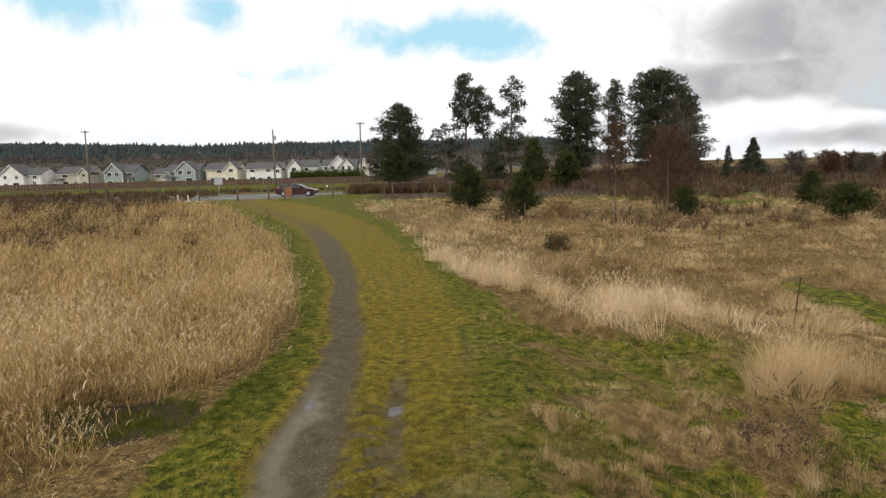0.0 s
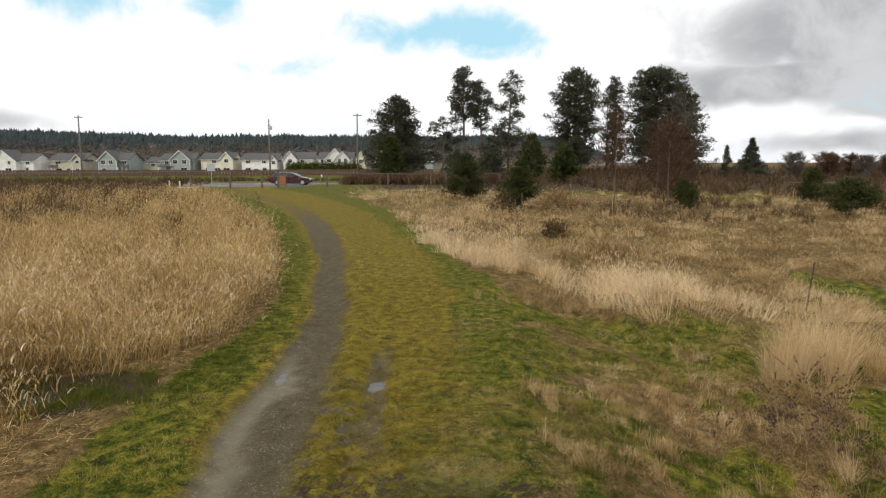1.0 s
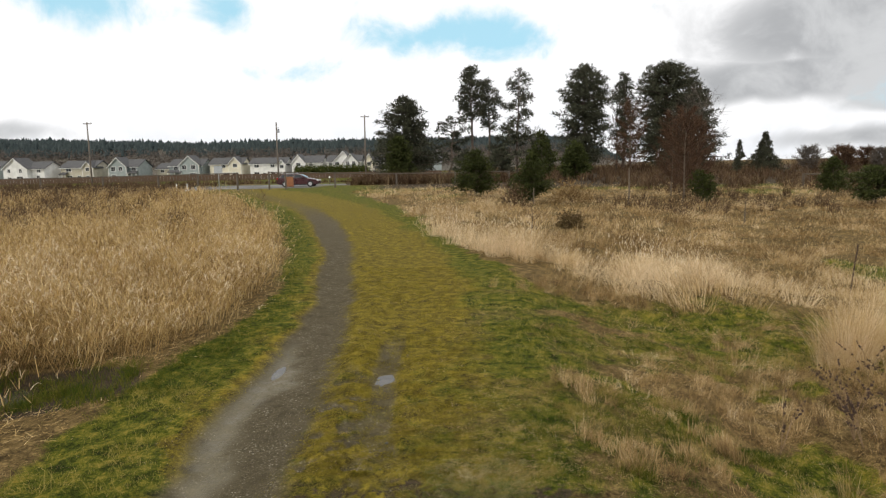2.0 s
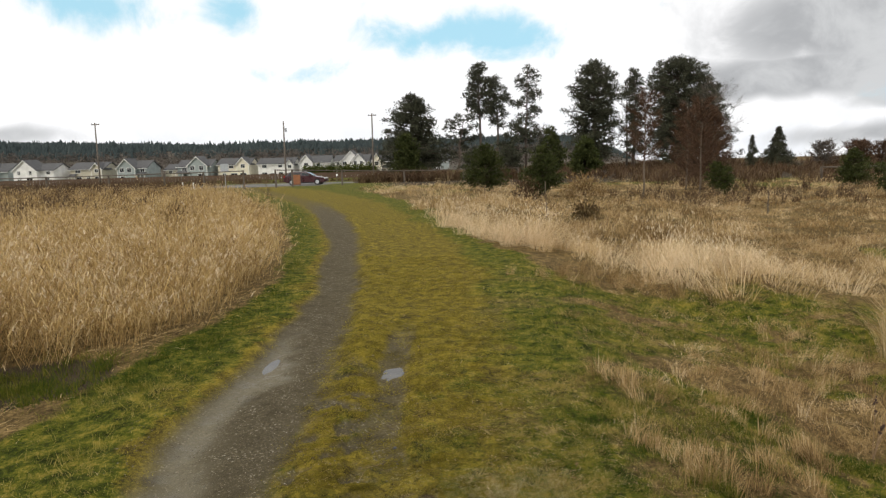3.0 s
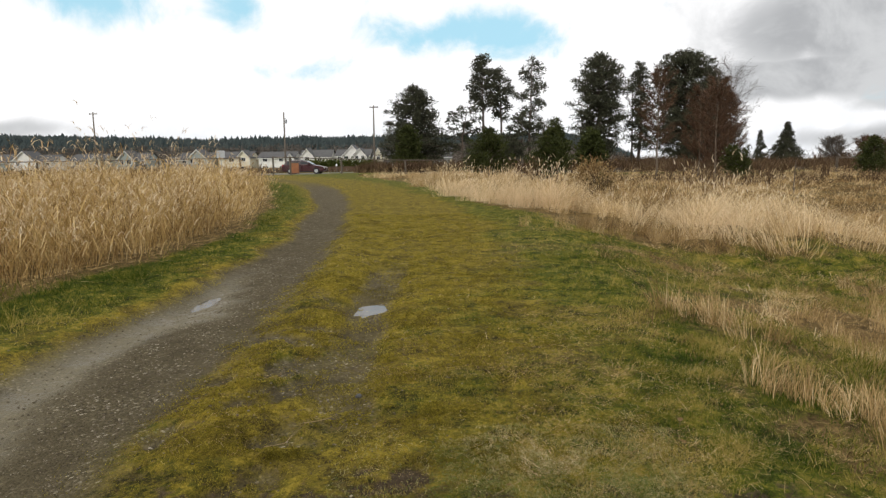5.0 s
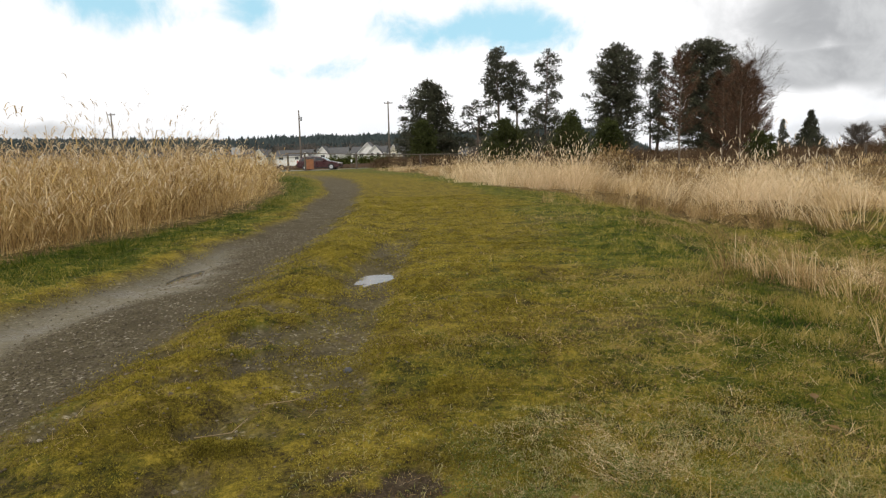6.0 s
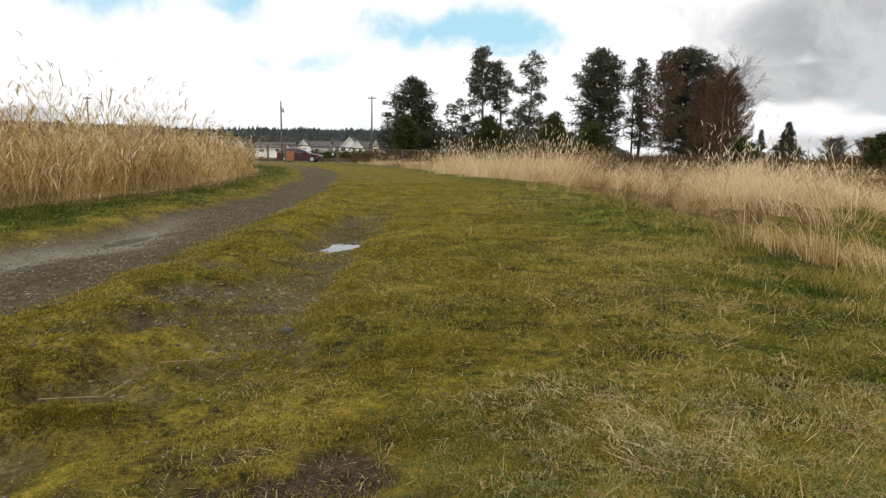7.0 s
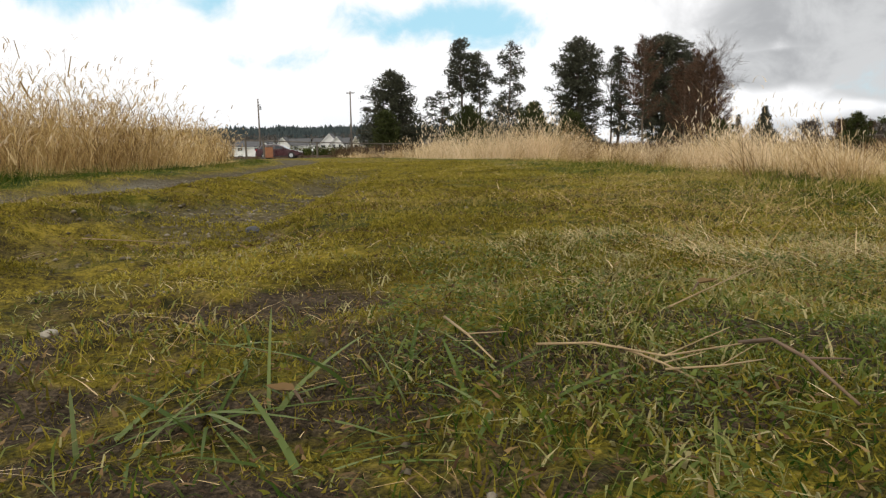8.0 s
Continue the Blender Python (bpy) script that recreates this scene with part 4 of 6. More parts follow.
    v, f, t = blades(x, y, height(x, y) + rng.uniform(0.001, 0.010, n), rng.uniform(0.005, 0.016, n) * (0.6 + 0.4 * soft(y, 5.15, 5.6)), rng.uniform(0.001, 0.0034, n) * (0.7 + 0.3 * soft(y, 5.15, 5.6)), rng.uniform(0.7, 0.99, n), rng.uniform(0, 6.28, n), 2, rng=rng, rise_by=rng.uniform(0.1, 0.6, n))
    stuff("leaf_crumbs", mesh_of("leaf_crumbs", v, f, DEADLEAF, t), "brown dead leaf crumbs lying in moss", "litter")
    # wet green tufts in the bog
    cx, cy = rng.normal(-4.1, 0.75, 110), rng.normal(7.3, 0.42, 110)
    keep = bog(cx, cy) < 1.15
    cx, cy = cx[keep], cy[keep]
    per = 56
    m = len(cx) * per
    x, y = np.repeat(cx, per) + rng.normal(0, 0.07, m), np.repeat(cy, per) + rng.normal(0, 0.06, m)
    v, f, t = blades(x, y, height(x, y), rng.uniform(0.05, 0.13, m), 0.0045 * rng.uniform(0.6, 1.3, m), rng.uniform(0.2, 0.9, m), rng.uniform(0, 6.28, m), 3, rng=rng, tone=rng.uniform(0.2, 0.75, m))
    stuff("bog_grass", mesh_of("bog_grass", v, f, TURF, t), "dark green tufts standing in boggy water", "grass")


build_turf()


def build_stones():
    rng = np.random.default_rng(37)
    x, y = scatter(rng, 48000, -2.4, 0.0, 4.9, 10, 0.5)
    x2, y2 = scatter(rng, 16000, -3.4, -1.0, 10, 18, 0.5)
    x, y = np.concatenate([x, x2]), np.concatenate([y, y2])
    gravel, ms, green, mud, wet = zones(x, y)
    keep = rng.random(len(x)) < np.maximum(gravel * 0.7 * (1 - 0.75 * wet), np.maximum(mud * 0.10, (0.06 + 0.10 * soft(-y, -7.2, -6.4)) * ms))
    x, y = x[keep], y[keep]
    n = len(x)
    r = 0.0024 + 0.0048 * rng.random(n) ** 2.2
    r = np.where(rng.random(n) < 0.012, r * 1.6, r) * (0.5 + 0.5 * soft(y, 5.2, 5.8))
    dirs = np.array([(1, 0, 0), (0, 1, 0), (-1, 0, 0), (0, -1, 0), (0, 0, 1), (0, 0, -1)], float)
    tri = np.array([(0, 1, 4), (1, 2, 4), (2, 3, 4), (3, 0, 4), (1, 0, 5), (2, 1, 5), (3, 2, 5), (0, 3, 5)])
    a = rng.uniform(0, 6.28, n)
    ext = rng.uniform(0.65, 1.35, (n, 6, 1)) * dirs[None] * r[:, None, None] * np.array([1, 1, 0.62])
    rot = np.stack([ext[..., 0] * np.cos(a)[:, None] - ext[..., 1] * np.sin(a)[:, None], ext[..., 0] * np.sin(a)[:, None] + ext[..., 1] * np.cos(a)[:, None], ext[..., 2]], -1)
    v = rot + np.stack([x, y, height(x, y) + r * 0.25], 1)[:, None]
    f = (np.arange(n)[:, None, None] * 6 + tri[None]).reshape(-1, 3)
    stuff("gravel", mesh_of("gravel", v.reshape(-1, 3), f, STONE, np.repeat(rng.beta(2, 2.4, n), 6)), "loose grey gravel stones on the wheel tracks", "gravel")


build_stones()

# ---- trees ----
def unit(v):
    return v / np.maximum(np.linalg.norm(v, axis=1, keepdims=True), 1e-6)


def sprays(centre, way, length, width, rng, tone):
    """Kite-shaped sprays of needles or leaves."""
    n = len(centre)
    side = unit(np.cross(way, rng.normal(0, 1, (n, 3))))
    tip, mid = centre + way * length[:, None], centre + way * (length * 0.45)[:, None]
    w = side * (width / 2)[:, None]
    v = np.stack([centre, mid + w, tip, mid - w], 1).reshape(-1, 3)
    f = (np.arange(n)[:, None] * 4 + np.array([0, 1, 2, 3])[None])
    return v, f, np.repeat(tone, 4)


def trunk_path(h, bend, rng, k=7):
    p = [Vector((0, 0, 0))]
    dx, dy = 0.0, 0.0
    for i in range(1, k + 1):
        dx, dy = dx + rng.normal(0, bend), dy + rng.normal(0, bend)
        p.append(Vector((dx, dy, h * i / k)))
    return p


def along(path, s):
    k = s * (len(path) - 1)
    i = min(int(k), len(path) - 2)
    return path[i].lerp(path[i + 1], k - i)


def conifer(name, x, y, h, profile, limbs, seed, label, mat=NEEDLES, spray=0.5, clump=0.5, per=19, rise=0.15, droop=0.0, radius=0.25, bend=0.08, group="", width=0.33, wide=1.0):
    """A trunk, whorled limbs and a crown of needle sprays. profile: (share of height, half width in metres)."""
    rng = np.random.default_rng(seed)
    base = float(height(x, y))
    tree = thing(name, (x, y, base - 0.05), label, "tree", group)
    path = trunk_path(h, bend, rng)
    part("trunk", Shape().tube(path, [radius * (1 - 0.9 * i / 7) for i in range(8)], 8).mesh("trunk", BARK, True), tree)
    zs, ws = [p[0] for p in profile], [p[1] for p in profile]
    wood = Shape()
    cs, ds = [], []
    for i in range(limbs):
        s = zs[0] + (0.985 - zs[0]) * (i + rng.random()) / limbs
        reach = float(np.interp(s, zs, ws)) * wide * (rng.uniform(0.7, 1.08) if rng.random() < 0.85 else rng.uniform(1.05, 1.3))
        a = rng.uniform(0, 6.283)
        root = along(path, s)
        slope = rise * rng.uniform(0.3, 1.7)
        tip = root + Vector((math.cos(a) * reach, math.sin(a) * reach, slope * reach - droop * reach * reach / max(h, 1)))
        mid = root.lerp(tip, 0.5) + Vector((0, 0, 0.06 * reach))
        r = min(0.02 + 0.014 * reach, radius * 0.4)
        wood.tube([root, mid, tip], [r, r * 0.7, r * 0.25], 4)
        k = max(2, int(reach / (clump * 0.95)) + 1)
        for j in range(k):
            t = 0.28 + 0.74 * (j + rng.random() * 0.7) / k
            c = root.lerp(tip, t) + Vector(rng.normal(0, clump * 0.3, 3))
            if rng.random() < 0.05:
                continue
            out = np.array([math.cos(a), math.sin(a), 0.25 + slope])
            burst = unit(out[None] * 0.4 + rng.normal(0, 0.8, (per, 3)) + np.array([0, 0, 0.35])[None])
            pad = burst * np.array([1.0, 1.0, 0.75])[None] * clump * rng.uniform(0.1, 1.0, (per, 1)) * rng.uniform(0.75, 1.25)
            cs.append(np.array(c)[None] + pad)
            ds.append(burst)
    c, d = np.concatenate(cs), np.concatenate(ds)
    n = len(c)
    v, f, t = sprays(c, d, rng.uniform(0.6, 1.3, n) * spray, rng.uniform(0.6, 1.2, n) * spray * width, rng, rng.beta(2, 3, n))
    part("branching", wood.mesh("branching", BARK), tree, kind="stuff")
    part("crown", mesh_of("crown", v, f, mat, t), tree, "needled crown with gaps", kind="stuff")
    return tree


conifer("pine_tree", -7.5, 112, 15.2, ((0.1, 5.6), (0.22, 6.0), (0.38, 5.2), (0.52, 4.5), (0.64, 3.8), (0.78, 3.2), (0.9, 2.2), (0.97, 1.1), (1, 0.4)), 190, 101, "broad dark green conifer with a full conical crown", spray=0.48, clump=0.6, group="tall pines", radius=0.35, wide=1.0)
conifer("pine_tree", 4.6, 110, 20.0, ((0.54, 1.5), (0.6, 2.5), (0.68, 2.8), (0.8, 2.4), (0.92, 1.6), (1, 0.5)), 80, 102, "tall pine with bare lower trunk and dark tufted crown", spray=0.48, clump=0.55, group="tall pines", radius=0.32, wide=1.0)
conifer("pine_tree", 7.6, 111, 17.8, ((0.5, 1.0), (0.62, 1.9), (0.8, 2.1), (0.92, 1.4), (1, 0.4)), 60, 103, "slim pine with long bare trunk and dark crown", spray=0.48, clump=0.5, group="tall pines", radius=0.28, wide=1.0)
conifer("pine_tree", 12.6, 110, 19.0, ((0.3, 2.4), (0.42, 2.9), (0.52, 1.6), (0.62, 2.7), (0.78, 2.7), (0.92, 1.6), (1, 0.5)), 56, 104, "sparse pine with crooked trunk and open gappy crown", spray=0.48, clump=0.55, group="tall pines", radius=0.26, bend=0.12, wide=1.0)
conifer("pine_tree", 0.6, 108, 11.4, ((0.28, 3.4), (0.5, 3.6), (0.7, 2.8), (0.9, 1.6), (1, 0.4)), 24, 105, "low spreading pine with ragged dark branches", spray=0.55, clump=0.55, group="tall pines", radius=0.22, bend=0.25, wide=1.24)
conifer("pine_tree", 10.5, 108, 9.5, ((0.25, 3.0), (0.5, 3.2), (0.75, 2.2), (1, 0.4)), 21, 106, "low spreading pine with ragged dark branches", spray=0.55, clump=0.55, group="tall pines", radius=0.2, bend=0.2, wide=1.24)
conifer("pine_tree", 24.6, 110, 18.8, ((0.1, 2.6), (0.25, 3.5), (0.45, 4.5), (0.68, 4.5), (0.85, 3.3), (0.95, 2.1), (1, 0.8)), 230, 107, "tall dense dark pine with billowing crown", spray=0.48, clump=0.62, group="tall pines", radius=0.38, wide=1.0)
conifer("pine_tree", 31.8, 112, 17.6, ((0.15, 2.2), (0.45, 2.4), (0.62, 1.4), (0.7, 2.1), (0.82, 1.9), (0.93, 1.3), (1, 0.4)), 100, 108, "narrow dark conifer between two broader ones", spray=0.48, clump=0.55, group="tall pines", radius=0.28, wide=1.0)
conifer("pine_tree", 39.2, 111, 18.9, ((0.05, 4.6), (0.25, 5.4), (0.6, 5.4), (0.78, 5.0), (0.88, 4.2), (0.96, 2.9), (1, 1.4)), 290, 109, "massive dense dark conifer with rounded top", spray=0.48, clump=0.65, group="tall pines", radius=0.42, wide=1.0)
conifer("pine_tree", 43.2, 109, 14.8, ((0.06, 4.8), (0.3, 4.6), (0.55, 3.8), (0.75, 2.8), (0.9, 1.7), (1, 0.6)), 170, 110, "broad dark conifer with sloping side branches", spray=0.48, clump=0.6, group="tall pines", radius=0.34, wide=1.0)
conifer("spruce_tree", 51.2, 100, 6.4, ((0.06, 3.6), (0.35, 2.3), (0.65, 1.05), (0.85, 0.35), (1, 0.02)), 130, 111, "pointed dark spruce standing above bare brush", spray=0.3, clump=0.26, rise=-0.1, group="spruces", radius=0.16, wide=0.85)
conifer("spruce_tree", 47.6, 100, 5.2, ((0.08, 2.1), (0.4, 1.2), (0.75, 0.4), (1, 0.02)), 70, 112, "thin pointed young spruce above bare brush", spray=0.26, clump=0.2, rise=-0.1, group="spruces", radius=0.1, wide=0.72)
conifer("spruce_tree", 17.5, 125, 7.0, ((0.1, 1.9), (0.5, 1.2), (1, 0.1)), 46, 113, "small pointed conifer far behind the field", spray=0.4, clump=0.4, rise=-0.1, group="spruces", radius=0.12, wide=0.72)
conifer("cedar_tree", -7.2, 96, 6.6, ((0.03, 1.9), (0.3, 2.1), (0.6, 1.7), (0.85, 1.0), (1, 0.2)), 110, 114, "rounded olive-green cedar in front of a tall pine", mat=YOUNG, spray=0.45, clump=0.45, rise=0.3, radius=0.16, group="cedars", wide=1.1)
conifer("cedar_tree", 3.2, 103, 4.6, ((0.05, 2.4), (0.5, 2.2), (1, 0.5)), 50, 117, "low dark green evergreen shrub below pines", spray=0.45, clump=0.45, rise=0.3, radius=0.12, group="cedars")
conifer("cedar_tree", 9.0, 103, 5.2, ((0.05, 2.6), (0.5, 2.4), (1, 0.5)), 50, 118, "low dark green evergreen shrub below pines", spray=0.45, clump=0.45, rise=0.3, radius=0.12, group="cedars")
conifer("cedar_tree", 12.9, 84, 6.3, ((0.05, 1.6), (0.35, 1.8), (0.7, 1.0), (1, 0.2)), 70, 115, "conical olive-green cedar beside pines", mat=YOUNG, spray=0.4, clump=0.4, rise=0.3, radius=0.13, group="cedars", wide=1.1)
conifer("cedar_tree", 15.5, 75, 4.3, ((0.05, 1.5), (0.4, 1.6), (0.8, 0.9), (1, 0.3)), 60, 116, "rounded olive-green shrub conifer at the field edge", mat=YOUNG, spray=0.48, clump=0.36, rise=0.3, radius=0.1, group="cedars", wide=1.1)
# young firs planted in the field
conifer("young_fir", 2.05, 43.5, 3.05, ((0.04, 1.25), (0.25, 1.35), (0.55, 1.05), (0.8, 0.6), (1, 0.12)), 120, 121, "young bushy green fir growing in the straw field", mat=YOUNG, spray=0.17, clump=0.2, rise=0.35, radius=0.06, bend=0.02, group="young firs", per=21, wide=1.15)
conifer("young_fir", 5.25, 38.0, 2.95, ((0.05, 0.98), (0.25, 1.05), (0.5, 0.72), (0.75, 0.45), (1, 0.08)), 110, 122, "young pointed green fir beside a pale stake", mat=YOUNG, spray=0.16, clump=0.18, rise=0.35, radius=0.05, bend=0.02, group="young firs", per=21, wide=1.15)
conifer("young_fir", 21.6, 32.0, 1.75, ((0.06, 1.1), (0.4, 1.05), (0.75, 0.7), (1, 0.2)), 80, 123, "low spreading dark green young fir in dry grass", mat=YOUNG, spray=0.15, clump=0.18, rise=0.35, radius=0.05, bend=0.03, group="young firs", per=21, wide=1.15)
conifer("young_fir", 26.4, 43.0, 2.35, ((0.05, 0.85), (0.4, 0.75), (0.75, 0.45), (1, 0.1)), 80, 124, "slim dark green young fir near bare woods", mat=YOUNG, spray=0.17, clump=0.2, rise=0.35, radius=0.05, bend=0.02, group="young firs", per=21, wide=1.15)
conifer("young_fir", 14.6, 36.0, 1.75, ((0.05, 0.55), (0.4, 0.62), (0.8, 0.4), (1, 0.1)), 60, 125, "small dull brown-green fir under bare alders", mat=YOUNG, spray=0.18, clump=0.16, rise=0.4, radius=0.04, bend=0.02, group="young firs", per=12, wide=1.15)


def bare_tree(name, x, y, h, spread, seed, label, bark, twig, limbs=26, twigs=1800, first=0.25, width=0.012, group="", up=0.9, radius=0.055, ln=0.6):
    """A leafless tree: trunk, rising limbs and a haze of fine twigs."""
    rng = np.random.default_rng(seed)
    tree = thing(name, (x, y, float(height(x, y)) - 0.03), label, "tree", group)
    path = trunk_path(h, 0.02 * h / 6, rng)
    part("trunk", Shape().tube(path, [radius * (1 - 0.88 * i / 7) for i in range(8)], 7).mesh("trunk", bark, True), tree)
    wood = Shape()
    pts, ways = [], []
    for i in range(limbs):
        s = first + (0.93 - first) * (i + rng.random()) / limbs
        root = along(path, s)
        a = i * 2.4 + rng.normal(0, 0.4)
        reach = spread * (1 - 0.75 * max(0, (s - first) / (1 - first)) ** 1.3) * rng.uniform(0.6, 1.1)
        tip = root + Vector((math.cos(a) * reach, math.sin(a) * reach, reach * up * rng.uniform(0.6, 1.2)))
        bow = root.lerp(tip, 0.5) + Vector((math.cos(a), math.sin(a), -0.4)) * reach * 0.1
        r = radius * 0.3 * (1.1 - s)
        if y < 60:
            part("branch", Shape().tube([root, bow, tip], [r + 0.008, r * 0.7 + 0.005, 0.004], 4).mesh("branch", twig), tree)
        else:
            wood.tube([root, bow, tip], [r + 0.008, r * 0.7 + 0.005, 0.004], 4)
        k = max(4, int(twigs / limbs))
        t = rng.uniform(0.2, 1.0, k)
        p = np.array([tuple(root.lerp(tip, float(u))) for u in t])
        pts.append(p + rng.normal(0, 0.04 * spread, (k, 3)))
        ways.append(unit(np.array([math.cos(a), math.sin(a), up])[None] * 0.7 + rng.normal(0, 0.55, (k, 3))))
    p, w = np.concatenate(pts), np.concatenate(ways)
    n = len(p)
    v, f, t = sprays(p, w, rng.uniform(0.4, 1.25, n) * ln * spread / 2, np.full(n, width), rng, rng.random(n))
    if wood.v:
        part("branching", wood.mesh("branching", twig), tree, kind="stuff")
    part("crown", mesh_of("crown", v, f, twig, t), tree, "fine leafless twigs", kind="stuff")
    return tree


bare_tree("alder_tree", 9.95, 34.5, 5.8, 1.3, 201, "slender leafless alder with pale trunk and reddish twigs", PALEBARK, TWIGS, 34, 4200, 0.3, 0.016, "bare alders", ln=0.42)
bare_tree("alder_tree", 13.9, 37.0, 5.45, 1.6, 202, "leafless alder with a wide haze of red-brown twigs", PALEBARK, TWIGS, 54, 7200, 0.14, 0.017, "bare alders", radius=0.06, ln=0.42)
bare_tree("alder_tree", 16.1, 40.5, 5.0, 1.5, 203, "leafless bushy alder thick with red-brown twigs", PALEBARK, TWIGS, 50, 6600, 0.1, 0.018, "bare alders", ln=0.42)
bare_tree("alder_tree", 15.0, 42.0, 5.6, 1.6, 204, "leafless bushy alder thick with red-brown twigs", PALEBARK, TWIGS, 44, 6600, 0.1, 0.018, "bare alders", ln=0.42)
bare_tree("birch_tree", 16.6, 41.6, 6.9, 2.3, 205, "tall leafless tree with fine grey spreading twigs", GREYWOOD, GREYTWIGS, 26, 1300, 0.4, 0.011, "bare alders", radius=0.035, ln=0.6)
bare_tree("maple_tree", 18.5, 135, 9.5, 4.0, 206, "leafless rounded tree far behind the field", GREYWOOD, GREYTWIGS, 34, 1500, 0.2, 0.06, "far bare trees", radius=0.2)
bare_tree("maple_tree", 33.0, 120, 17.0, 3.5, 207, "tall leafless grey tree behind dark conifers", GREYWOOD, GREYTWIGS, 30, 1200, 0.35, 0.05, "far bare trees", radius=0.22)
for i, (bx, by, bh) in enumerate(((56.5, 97, 3.6), (58.5, 91, 3.3), (61.0, 96, 3.6), (63.0, 90, 3.2), (65.5, 97, 3.4), (68.0, 92, 3.1), (71.0, 96, 3.2), (74.5, 91, 2.9), (79.0, 95, 3.1))):
    bare_tree("willow_tree", bx, by, bh, bh * 0.62, 230 + i, "rounded leafless brown willow above brush", GREYWOOD, TWIGS if i % 3 else GREYTWIGS, 40, 2600, 0.06, 0.05, "leafless willows", radius=0.1, ln=0.7)
bare_tree("sapling", 11.9, 25.5, 1.25, 0.42, 208, "small leafless sapling with two dark stems", GREYWOOD, CANES, 7, 60, 0.2, 0.012, "saplings", radius=0.03)
bare_tree("sapling", 2.9, 21.5, 1.0, 0.4, 209, "small leafless sapling standing in straw", GREYWOOD, CANES, 8, 90, 0.15, 0.012, "saplings", radius=0.02)
bare_tree("sapling", -8.6, 30.0, 1.1, 0.5, 210, "small leafless sapling beside the trail reeds", GREYWOOD, CANES, 8, 90, 0.15, 0.014, "saplings", radius=0.02)


def bush(x, y, h, w, count, seed, name, label, mat, wide=0.05, group=""):
    """A low shrub of arching stems with small dead leaves."""
    rng = np.random.default_rng(seed)
    b = float(height(x, y))
    shrub = thing(name, (x, y, b - 0.02), label, "shrub", group)
    wood = Shape()
    for i in range(16):
        a, r = rng.uniform(0, 6.28), w / 2 * rng.uniform(0.3, 1)
        wood.tube([(0, 0, 0), (math.cos(a) * r * 0.5, math.sin(a) * r * 0.5, h * 0.6), (math.cos(a) * r, math.sin(a) * r, h * rng.uniform(0.7, 1))], [0.012, 0.008, 0.003], 4)
    part("stems", wood.mesh("stems", CANES), shrub, kind="stuff")
    u = unit(rng.normal(0, 1, (count, 3)))
    u[:, 2] = np.abs(u[:, 2])
    c = u * rng.uniform(0.45, 1.0, count)[:, None] * np.array([w / 2, w / 2, h * 0.95])[None] * (0.75 + 0.5 * rng.random(count))[:, None]
    c[:, 2] = np.clip(c[:, 2], 0.08, None)
    d = unit(u + rng.normal(0, 0.6, (count, 3)))
    v, f, t = sprays(c, d, rng.uniform(1.2, 3.0, count) * wide, rng.uniform(0.5, 1, count) * wide, rng, rng.random(count))
    part("leaves", mesh_of("leaves", v, f, mat, t), shrub, "small dull leaves", kind="stuff")


RUSSET = leafy("russet_leaves", ((0.0, (0.05, 0.034, 0.016)), (0.6, (0.11, 0.075, 0.034)), (1.0, (0.19, 0.14, 0.06))))
bush(4.55, 23.5, 0.72, 1.0, 1000, 301, "shrub", "low russet-green shrub in bleached grass", RUSSET, 0.06)
bush(3.6, 33.0, 1.3, 1.6, 700, 302, "shrub", "orange-brown leafless shrub between young firs", CANES, 0.07)
TANLEAF = leafy("tan_dead_leaves", ((0.0, (0.14, 0.085, 0.035)), (0.6, (0.27, 0.18, 0.08)), (1.0, (0.42, 0.31, 0.16))))
bush(7.4, 37.0, 1.35, 2.6, 1500, 303, "shrub", "golden tan dead shrub beside a young fir", TANLEAF, 0.08)
bush(22.8, 31.0, 1.2, 1.3, 600, 304, "shrub", "olive-brown shrub beside a young fir", RUSSET, 0.07)
bush(-9.6, 23.0, 0.75, 0.9, 500, 305, "shrub", "dark brown dead weed clump among reeds", CANES, 0.05)


# ---- leafless brambles and brush ----
def brush(rng, x, y, h, per, width):
    """Arching canes round places of the plan."""
    n = len(x) * per
    px, py = np.repeat(x, per) + rng.normal(0, 0.35, n) * np.repeat(h, per) * 0.5, np.repeat(y, per) + rng.normal(0, 0.35, n) * np.repeat(h, per) * 0.5
    return blades(px, py, height(px, py) - 0.02, np.repeat(h, per) * rng.uniform(0.5, 1.15, n), width * rng.uniform(0.6, 1.3, n), rng.uniform(0.2, 0.95, n), rng.uniform(0, 6.28, n), 2, rng=rng, tone=rng.beta(2, 2.5, n), kink=0.3)


